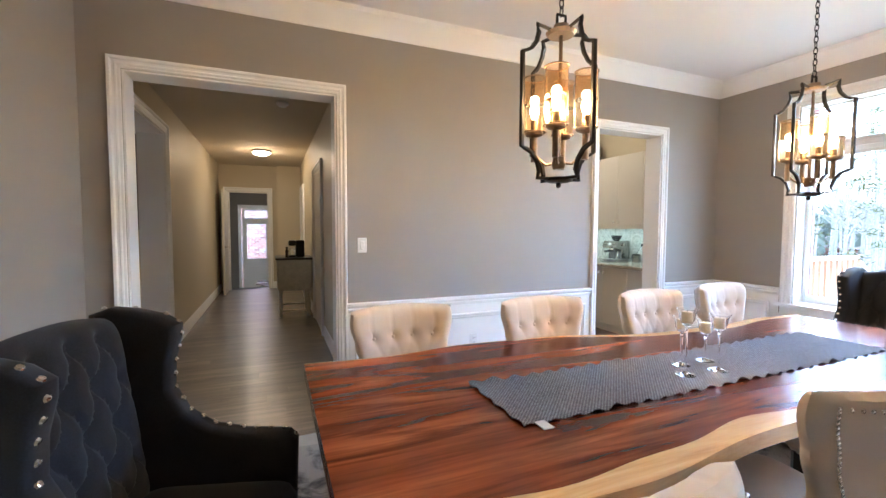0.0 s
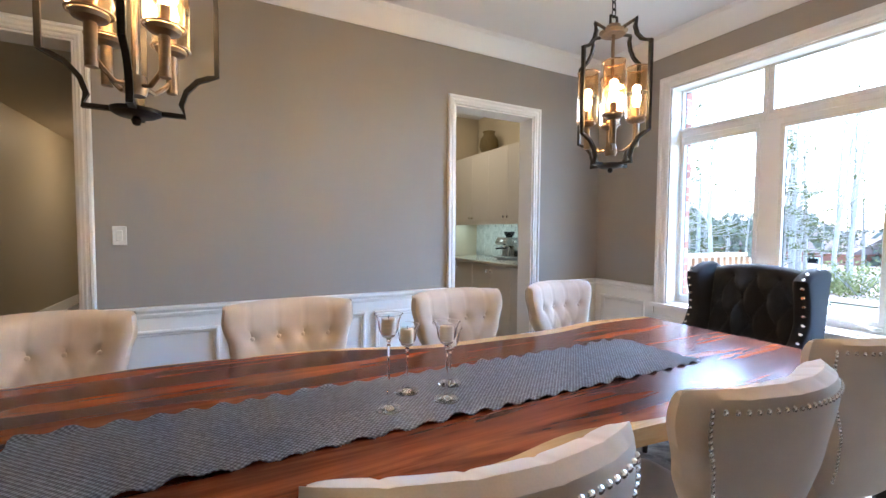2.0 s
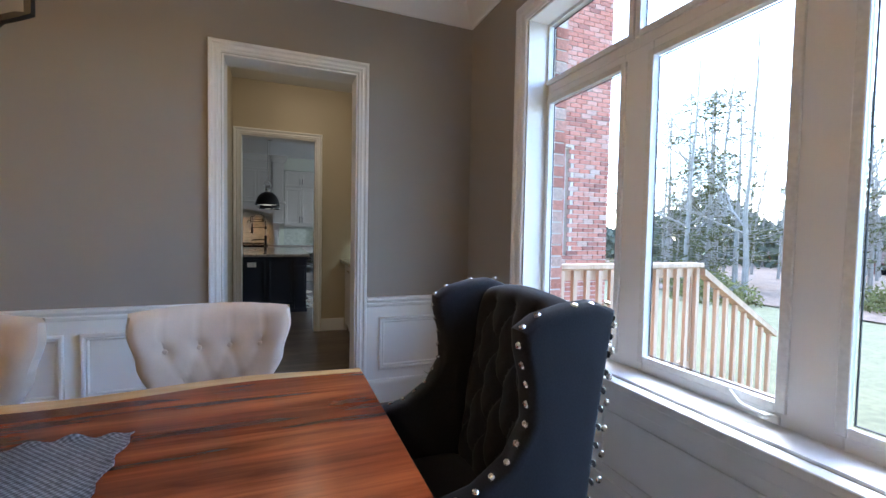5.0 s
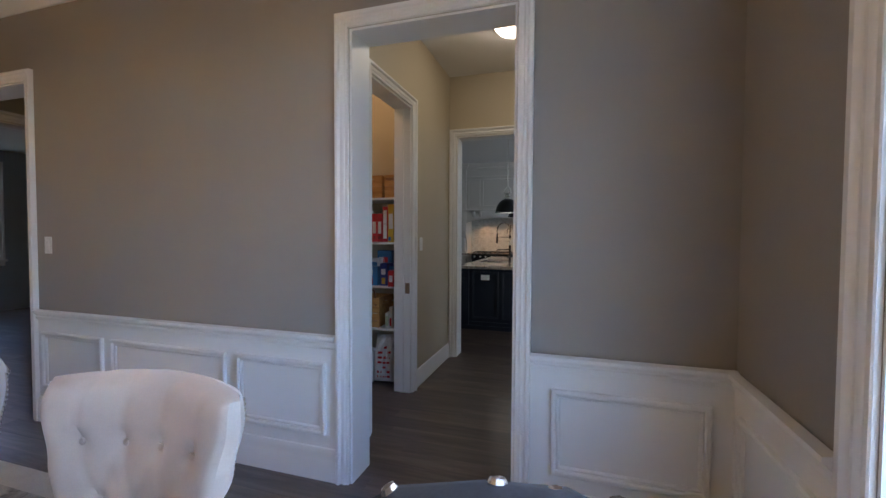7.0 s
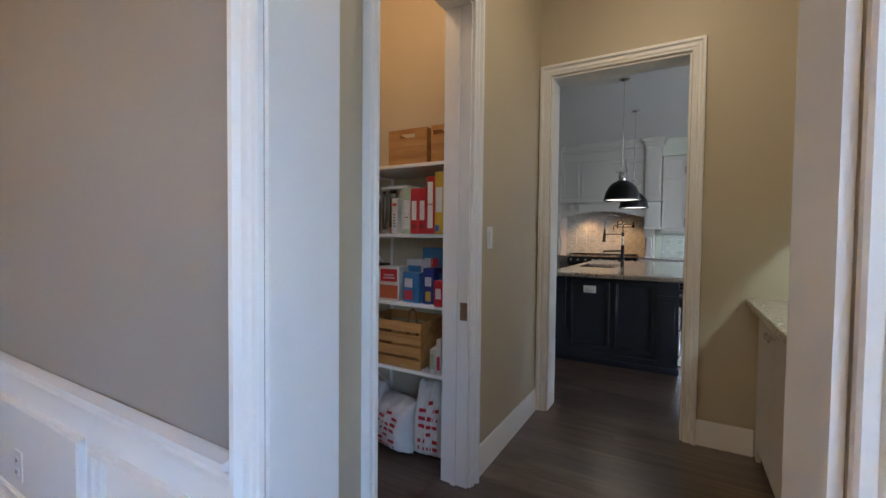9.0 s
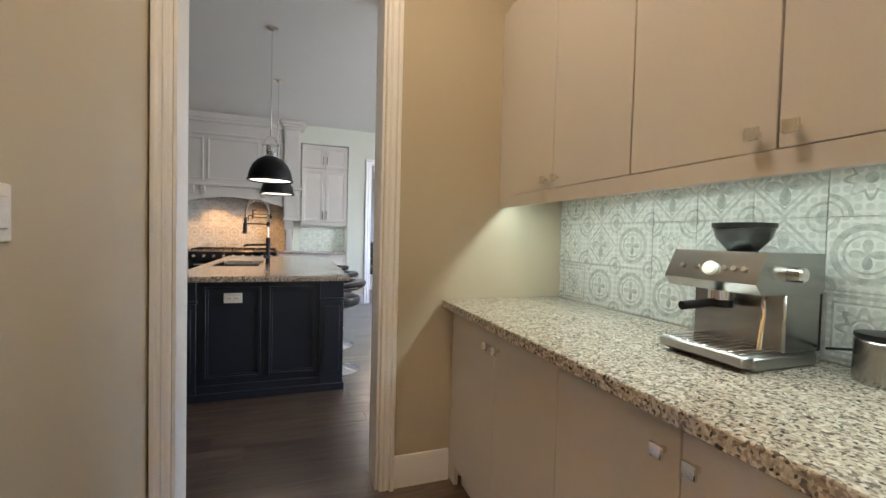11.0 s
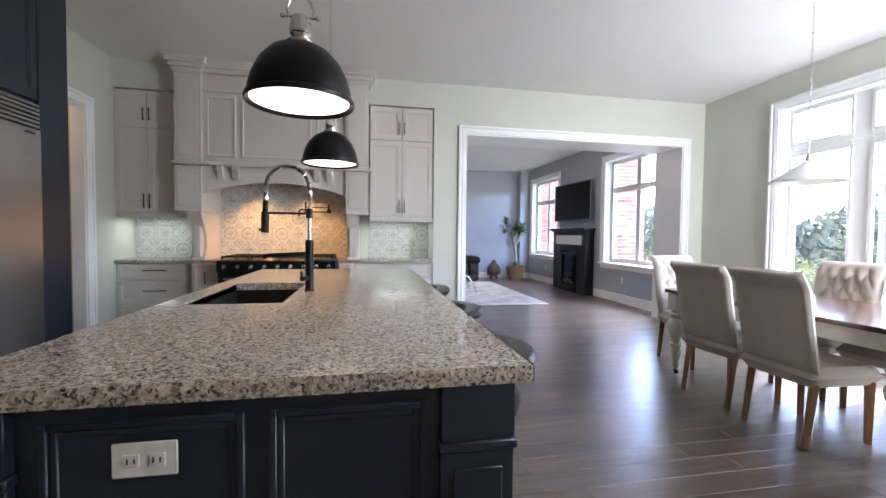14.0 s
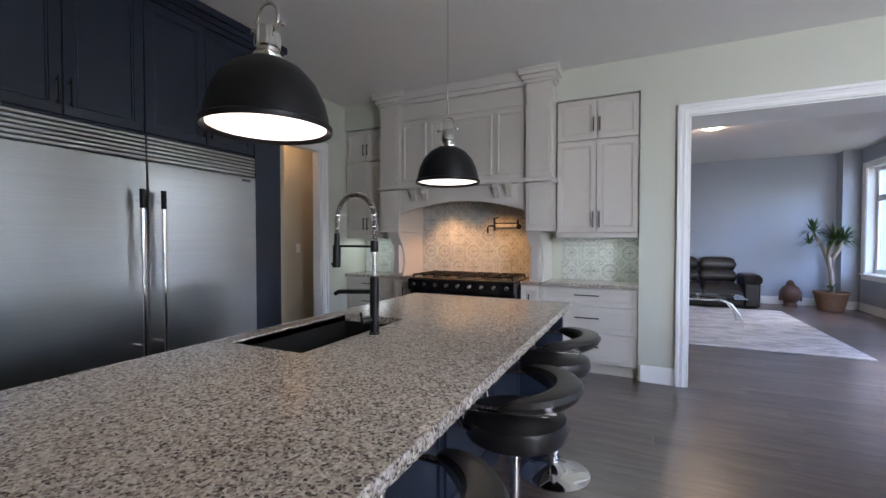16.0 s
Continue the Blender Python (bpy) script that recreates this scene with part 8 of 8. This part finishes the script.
lt = thing("coffee_table", pose(2.05, 11.8, 0), "glass coffee table on curved chrome legs", "table")
g = part("glass_top", blocks((-0.62, 0.62, -0.36, 0.36, 0.43, 0.442, 0.004)), M_GLASS, lt)
g.visible_shadow = False
for sy in (-1, 1):
    bm = bmesh.new()
    tube(bm, [(-0.56, sy * 0.3, 0.014), (-0.5, sy * 0.3, 0.2), (-0.4, sy * 0.29, 0.36), (-0.25, sy * 0.28, 0.416), (0.25, sy * 0.28, 0.416), (0.4, sy * 0.29, 0.36), (0.5, sy * 0.3, 0.2), (0.56, sy * 0.3, 0.014)], 0.018, 10)
    part("leg", bm, M_CHROME, lt)
rg = thing("living_rug", pose(0, 0, 0), "large faded silver wool rug on dark planks", "rug")
part("field", blocks((-0.3, 3.58, 10.05, 13.6, 0.0, 0.01)), M_RUG2, rg)
outlet(pose(5.0, 10.0, 0.42, 0, 0, -90))
outlet(pose(3.5, 14.75, 0.45))
outlet(pose(5.0, 13.3, 0.42, 0, 0, -90))

# ---------- floor ----------
ROOM = Matrix.Identity(4)


def span(y):
    x0 = -4.44 if y < 7.05 else (-3.05 if y < 8.7 else -1.1)
    if -1.0 < y < 4.2:
        x0 = -8.4
    if y < -1.0:
        x0 = -4.23
    return x0, (1.77 if y < 2.5 else 5.0)


flo = tagged(new("floor"), "dark stained hardwood plank floor", kind="structure")
bm = bmesh.new()
for b in ((-4.3, 1.9, -4.75, 2.5), (-8.45, -4.3, -1.05, 4.25), (-4.5, 5.1, 2.5, 7.05), (-3.05, 5.1, 7.05, 14.8), (-4.5, -4.3, 4.25, 7.05)):
    box(bm, b[0] + 0.001, b[1], b[2], b[3] - 0.001, -0.12, -0.019)
part("subfloor", bm, M_SUB, flo)
rnd = random.Random(3)
PW = 0.15
LENS = (0.75, 0.95, 1.15, 1.4, 1.7)
pm, single = {}, 0
rest = bmesh.new()


def plank_box(bm, x0, x1, y0, y1):
    c = 0.0003
    v = [bm.verts.new(p) for p in ((x0, y0, -0.018), (x1, y0, -0.018), (x1, y1, -0.018), (x0, y1, -0.018), (x0, y0, -c), (x1, y0, -c), (x1, y1, -c), (x0, y1, -c),
                                   (x0 + c, y0 + c, 0), (x1 - c, y0 + c, 0), (x1 - c, y1 - c, 0), (x0 + c, y1 - c, 0))]
    for a in range(4):
        b = (a + 1) % 4
        bm.faces.new((v[a], v[b], v[4 + b], v[4 + a]))
        bm.faces.new((v[4 + a], v[4 + b], v[8 + b], v[8 + a]))
    bm.faces.new(v[8:12])


y = -4.7
while y < 14.75:
    yc = y + PW / 2
    x, xe = span(yc)
    x -= rnd.uniform(0, 0.5)
    while x < xe:
        ln = rnd.choice(LENS)
        if xe - x - ln < 0.3:
            ln = max(0.2, round(xe - x, 2))
        near = 3.0 < yc < 8.1 and x > -0.2 and single < 290
        if near:
            single += 1
            if ln not in pm:
                b2 = bmesh.new()
                plank_box(b2, -ln / 2, ln / 2, -PW / 2 + 0.0004, PW / 2 - 0.0004)
                me = bpy.data.meshes.new("plank")
                bmesh.ops.recalc_face_normals(b2, faces=b2.faces)
                b2.to_mesh(me)
                b2.free()
                me.materials.append(M_PLANK)
                pm[ln] = me
            ob = new("plank", pm[ln])
            ob.parent = flo
            ob.location = (x + ln / 2, yc, 0)
        else:
            plank_box(rest, x, x + ln, y + 0.0004, y + PW - 0.0004)
        x += ln + 0.0008
    y += PW
me = bpy.data.meshes.new("floor_planks")
bmesh.ops.recalc_face_normals(rest, faces=rest.faces)
rest.to_mesh(me)
rest.free()
me.materials.append(M_PLANK)
ob = new("floor_planks", me)
ob.parent = flo
tagged(ob, kind="stuff")

# ---------- outside ----------
GZ = -0.62


def ground_z(x, y):
    d = max(0.0, x - 9)
    return GZ - 0.035 * d + 0.0004 * d * d * (d < 40) + 0.05 * noise.noise((x * 0.2, y * 0.2, 0))


bm = bmesh.new()
gx = [-60, -20, -9, 2.0, 4, 6, 8, 10, 12, 15, 18, 22, 26, 30, 36, 44, 60, 120, 400]
gy = [-400, -120, -60, -30, -20, -12, -8, -4, 0, 4, 8, 12, 16, 20, 26, 34, 50, 120, 400]
gv = [[bm.verts.new((x, y, -1.2 if x < 2 else (ground_z(x, y) if x < 60 else -2.4))) for y in gy] for x in gx]
for i in range(len(gx) - 1):
    for j in range(len(gy) - 1):
        bm.faces.new((gv[i][j], gv[i + 1][j], gv[i + 1][j + 1], gv[i][j + 1]))
struct("ground", bm, M_GRASS, "patchy spring lawn sloping away from the house")
bm = bmesh.new()
gv = [[bm.verts.new((x, y, ground_z(x, y) + 0.04)) for y in (-30, -20, -12, -8, -4, 0, 4, 8, 12, 16, 20, 26, 34, 50)] for x in (14.5, 15, 18, 22, 26, 30, 36, 44)]
for a, b in zip(gv, gv[1:]):
    for j in range(len(a) - 1):
        bm.faces.new((a[j], b[j], b[j + 1], a[j + 1]))
struct("ground_leaf_litter", bm, M_MULCH, "brown leaf litter under the trees")


def bricks(name, faces, label, parts_to=0):
    """Running-bond brickwork. faces: (axis, a0, a1, plane, sign, z0, z1, holes)."""
    t = tagged(new(name), label, kind="structure")
    L, H, G, D = 0.2, 0.062, 0.011, 0.012
    back, rest = bmesh.new(), bmesh.new()
    meshes, made = {}, 0
    for axis, a0, a1, plane, sign, z0, z1, holes in faces:
        q = sorted((plane, plane + sign * 0.09))
        wall_boxes(back, axis, a0, a1, *q, z0, z1, holes)
        f = sorted((plane + sign * 0.09, plane + sign * (0.09 + D)))
        z, row = z0, 0
        while z < z1:
            a = a0 - (L + G) / 2 * (row % 2)
            while a < a1:
                p, e = max(a, a0), min(a + L, a1)
                zt = min(z + H, z1)
                inside = any(h[0] - 0.02 < (p + e) / 2 < h[1] + 0.02 and h[2] - 0.02 < z + H / 2 < h[3] + 0.02 for h in holes)
                if e - p > 0.03 and not inside:
                    if made < parts_to and e - p > L - 0.001 and 0.2 < z < 2.6:
                        made += 1
                        if axis not in meshes:
                            b2 = bmesh.new()
                            w = sorted((0, sign * D))
                            box(b2, *((-L / 2, L / 2, *w) if axis == 0 else (*w, -L / 2, L / 2)), -H / 2, H / 2)
                            meshes[axis] = finish("brick", b2, M_BRICK, t).data
                            ob = t.children[-1]
                        else:
                            ob = new("brick", meshes[axis])
                            ob.parent = t
                        c = plane + sign * 0.09
                        ob.location = ((p + e) / 2, c, z + H / 2) if axis == 0 else (c, (p + e) / 2, z + H / 2)
                    else:
                        box(rest, *((p, e, *f) if axis == 0 else (*f, p, e)), z, zt)
                a += L + G
            z += H + G
            row += 1
    part("mortar", back, M_MORTAR, t)
    me = bpy.data.meshes.new("brickwork")
    bmesh.ops.recalc_face_normals(rest, faces=rest.faces)
    rest.to_mesh(me)
    rest.free()
    me.materials.append(M_BRICK)
    ob = new("brickwork", me)
    ob.parent = t
    tagged(ob, kind="stuff")


bricks("wall_brick_kitchen", [(0, 2.05, 5.38, 2.45, -1, -1.2, 6.6, [(*KSW[:2], KSW[2] - 0.02, KSW[3] + 0.02)])], "red brick outside wall with a narrow window", 290)
bricks("wall_brick_dining", [(1, -0.838, 2.34, 1.962, 1, -1.2, 6.6, []), (1, -4.8, -3.06, 1.962, 1, -1.2, 3.6, []), (0, 1.968, 2.058, -0.742, -1, 0.66, 2.63, [])], "red brick outside wall beside the dining window")
bricks("wall_brick_chimney", [(0, 5.34, 6.16, 10.85, -1, -1.2, 4.5, []), (0, 5.34, 8.26, 14.4, -1, -1.2, 4.5, [])], "red brick chimney and wing seen through the living room windows")
bricks("wall_brick_neighbour", [(1, 0.0, 4.5, -13.0, 1, -0.6, 3.5, [(1.6, 2.3, 0.6, 2.0)]), (0, -4.8, -2.8, 13.2, -1, -1.2, 3.0, [])], "red brick house walls across the way")
struct("wall_outer_lintels", blocks((1.962, 2.062, -3.06, -0.79, 2.74, 3.6), (1.962, 2.062, -3.06, -0.79, -1.2, 0.64)), M_BRICK, "brick above and below the window")

# deck
dk = thing("wooden_deck", pose(0, 0, 0), "raised timber deck with baluster railing and steps", "deck")
for k in range(19):
    part("deck_board", blocks((2.17, 3.95, -0.3 + 0.138 * k, -0.17 + 0.138 * k, 0.0, 0.03)), M_CEDAR, dk)
part("rim_joist", blocks((2.17, 3.95, -0.34, -0.302, -0.06, 0.03)), M_CEDAR, dk)
for px in (2.2, 3.9):
    part("post", blocks((px - 0.045, px + 0.045, -0.38, -0.341, GZ - 0.3, 1.0)), M_CEDAR, dk)
part("top_rail", blocks((2.17, 3.97, -0.42, -0.3, 1.03, 1.07, 0.004)), M_CEDAR, dk)
part("rail_board", blocks((2.17, 3.95, -0.385, -0.345, 0.94, 1.03), (2.17, 3.95, -0.385, -0.345, 0.09, 0.16)), M_CEDAR, dk)
for k in range(14):
    part("baluster", blocks((2.25 + 0.125 * k, 2.288 + 0.125 * k, -0.42, -0.386, 0.06, 1.02)), M_CEDAR, dk)
for k in range(4):
    zt = -0.02 - 0.16 * k
    part("tread", blocks((3.95 + 0.27 * k, 4.24 + 0.27 * k, -1.3, -0.42, zt - 0.035, zt)), M_CEDAR, dk)
for yy in (-0.4, ):
    bm = bmesh.new()
    prism(bm, [(3.95, -0.3), (3.95, -0.02), (5.03, -0.66), (4.7, -0.7)], 1, yy - 0.02, yy + 0.02)
    part("stringer", bm, M_CEDAR, dk)
    bm = bmesh.new()
    prism(bm, [(3.95, 0.96), (3.95, 1.02), (5.03, 0.37), (5.03, 0.31)], 1, yy - 0.045, yy + 0.045)
    part("hand_rail", bm, M_CEDAR, dk)
    for k in range(8):
        x = 4.02 + 0.134 * k
        part("stair_baluster", blocks((x, x + 0.035, yy - 0.018, yy + 0.018, -0.1 - 0.59 * (x - 3.95), 0.94 - 0.6 * (x - 3.95))), M_CEDAR, dk)


def limb(bm, p, d, ln, r, depth, rnd):
    pts = [p]
    q, v = p.copy(), d.copy()
    for _ in range(4):
        v = (v + Vector((rnd.uniform(-1, 1), rnd.uniform(-1, 1), rnd.uniform(-0.4, 0.7))) * 0.2).normalized()
        q = q + v * ln / 4
        pts.append(q.copy())
    tube(bm, pts, r, 6 if depth > 1 else 4, taper=0.45)
    if depth:
        for _ in range(rnd.randint(3, 5)):
            k = rnd.randint(1, 4)
            w = (v + Vector((rnd.uniform(-1, 1), rnd.uniform(-1, 1), rnd.uniform(-0.1, 0.9))) * 0.9).normalized()
            limb(bm, pts[k], w, ln * rnd.uniform(0.4, 0.65), r * 0.45, depth - 1, rnd)


def bare_tree(x, y, h, seed):
    rnd = random.Random(seed)
    t = thing("bare_tree", pose(x, y, ground_z(x, y) - 0.1), "leafless deciduous tree with pale slender trunk", "tree", "bare trees behind the lawn")
    bm = bmesh.new()
    lx, ly = rnd.uniform(-0.08, 0.08), rnd.uniform(-0.08, 0.08)
    pts = [Vector((lx * h * (k / 6) ** 2 + rnd.uniform(-0.06, 0.06), ly * h * (k / 6) ** 2 + rnd.uniform(-0.06, 0.06), h * k / 6)) for k in range(7)]
    pts[0] = Vector((0, 0, 0))
    tube(bm, pts, 0.0105 * h, 8, taper=0.25)
    part("trunk", bm, M_BARK, t)
    bm = bmesh.new()
    for k in range(11):
        f = rnd.uniform(0.25, 0.97)
        i = min(5, int(f * 6))
        p = pts[i].lerp(pts[i + 1], f * 6 - i)
        a = rnd.uniform(0, 2 * math.pi)
        limb(bm, p, Vector((math.cos(a), math.sin(a), rnd.uniform(0.4, 1.1))).normalized(), h * rnd.uniform(0.16, 0.3), 0.0055 * h * (1.1 - f), 2, rnd)
    part("limbs", bm, M_BARK, t)


def conifer(x, y, h, seed):
    rnd = random.Random(seed)
    t = thing("pine_tree", pose(x, y, ground_z(x, y) - 0.1), "dark green pine tree with uneven drooping branches", "tree", "pines behind the lawn")
    bm = bmesh.new()
    tube(bm, [(0, 0, 0), (0.05, 0, h * 0.5), (0, 0.03, h)], 0.013 * h, 8, taper=0.15)
    part("trunk", bm, M_BARK, t)
    bm, wd = bmesh.new(), bmesh.new()
    for k in range(int(h * 8)):
        f = rnd.uniform(0.12, 1.0)
        L = h * 0.24 * (1.08 - f) * rnd.uniform(0.55, 1.2) + 0.2
        a = rnd.uniform(0, 2 * math.pi)
        d = Vector((math.cos(a), math.sin(a), rnd.uniform(-0.2, 0.25)))
        p = Vector((0, 0, f * h))
        tube(wd, [p, p + d * L * 0.6, p + d * L + Vector((0, 0, 0.1 * L))], 0.022, 4, taper=0.3)
        for _ in range(int(10 + L * 14)):
            s = rnd.uniform(0.25, 1.05)
            c = p + d * L * s + Vector((rnd.gauss(0, 0.16), rnd.gauss(0, 0.16), rnd.gauss(0, 0.09)))
            u = Vector((rnd.uniform(-1, 1), rnd.uniform(-1, 1), rnd.uniform(-0.5, 0.5))).normalized() * rnd.uniform(0.07, 0.17)
            w = Vector((rnd.uniform(-1, 1), rnd.uniform(-1, 1), rnd.uniform(-0.6, 0.6))).normalized() * rnd.uniform(0.02, 0.05)
            bm.faces.new([bm.verts.new(c + q) for q in (-u, w, u, -w)])
    part("branches", wd, M_BARK, t)
    part("crown", bm, M_NEEDLE, t)


def shrub(x, y, r, h, seed, mat=M_HEDGE):
    rnd = random.Random(seed)
    t = thing("shrub", pose(x, y, ground_z(x, y)), "loose green shrub at the edge of the lawn", "shrub", "shrubs at the lawn's edge")
    bm = bmesh.new()
    for k in range(10):
        a, el = rnd.uniform(0, 2 * math.pi), rnd.uniform(0.3, 1.2)
        tube(bm, [(0, 0, 0), (0.5 * r * math.cos(a), 0.5 * r * math.sin(a), h * 0.5), (0.85 * r * math.cos(a), 0.85 * r * math.sin(a), h * el * 0.7)], 0.02, 4, taper=0.3)
    part("stems", bm, M_BARK, t)
    bm = bmesh.new()
    for k in range(int(900 * r)):
        a, q = rnd.uniform(0, 2 * math.pi), math.sqrt(rnd.random())
        z = h * rnd.uniform(0.05, 1.0) * math.sqrt(max(0.05, 1 - q ** 3)) * (0.8 + 0.3 * noise.noise((math.cos(a) * 2 + x, math.sin(a) * 2, 0)))
        c = Vector((r * q * math.cos(a), r * q * math.sin(a), z))
        u = Vector((rnd.uniform(-1, 1), rnd.uniform(-1, 1), rnd.uniform(-1, 1))).normalized() * rnd.uniform(0.04, 0.09)
        w = u.orthogonal().normalized() * rnd.uniform(0.02, 0.05)
        bm.faces.new([bm.verts.new(c + s) for s in (-u, w, u, -w)])
    part("leaves", bm, mat, t)


rnd = random.Random(11)
for i in range(60):
    x = rnd.uniform(21, 42)
    bare_tree(x, rnd.uniform(-11, 16) + (x - 15) * rnd.uniform(-0.2, 0.9), rnd.uniform(6, 11), 100 + i)
for i, (x, y, h) in enumerate(((16.5, 7.2, 9.5), (18, 10.8, 11), (20, 15.5, 12.5), (17, 13.2, 10), (22, 12.2, 12), (21, 4.6, 9), (23, 1.5, 10))):
    bare_tree(x, y, h, 700 + i)
for i, (x, y, h) in enumerate(((19, 9.2, 9), (20.5, 12.8, 10), (19, 10.5, 9), (22, 6.5, 8), (24, 14, 12), (30, 22, 13), (27, 1.0, 10), (33, 8, 12), (17, 17, 10), (21, 24, 13), (14, 30, 13), (31, -6, 11))):
    conifer(x, y, h, 300 + i)
for i in range(16):
    shrub(rnd.uniform(13.5, 20), -7 + 1.9 * i + rnd.uniform(-0.8, 0.8), rnd.uniform(0.8, 1.5), rnd.uniform(0.8, 1.7), 500 + i)

nh = thing("neighbour_house", pose(50, 17, -2.9, 0, 0, -15), "low brick house with brown shingle roof among the trees", "house")
part("wall", blocks((-5, 5, -7, 7, 0, 2.6)), M_BRICK, nh)
bm = bmesh.new()
prism(bm, [(-5.5, 2.5), (5.5, 2.5), (0, 4.6)], 1, -7.5, 7.5)
part("roof", bm, M_ROOF, nh)
for k in range(3):
    w = part("window", blocks((-5.06, -5.0, -5 + 4.2 * k, -3.6 + 4.2 * k, 0.9, 2.1)), M_WHITE, nh)
    part("pane", blocks((-5.08, -5.06, -4.9 + 4.2 * k, -3.7 + 4.2 * k, 1.0, 2.0)), M_SCREEN, w)
# far woods that close the horizon
bm = bmesh.new()
rnd = random.Random(5)
for k in range(32000):
    a = rnd.uniform(-0.9, 1.35)
    R = rnd.uniform(46, 62)
    zc = -2.5 + 9.5 * rnd.random() ** 1.5 * (0.65 + 0.5 * noise.noise((a * 6, 0, 0)))
    c = Vector((R * math.cos(a), R * math.sin(a), zc))
    u = Vector((rnd.uniform(-1, 1), rnd.uniform(-1, 1), rnd.uniform(-0.6, 0.6))).normalized() * rnd.uniform(0.2, 0.6)
    w = Vector((rnd.uniform(-0.3, 0.3), rnd.uniform(-0.3, 0.3), 1)).normalized() * rnd.uniform(0.15, 0.5)
    bm.faces.new([bm.verts.new(c + s) for s in (-u, w, u, -w)])
ob = finish("far_woods", bm, plain("far_woods_grey_green", (0.15, 0.15, 0.10), 0.9, grain=0.6, vary=0.4, big=0.1))
tagged(ob, "grey-green far woods along the horizon", "woods", kind="stuff")
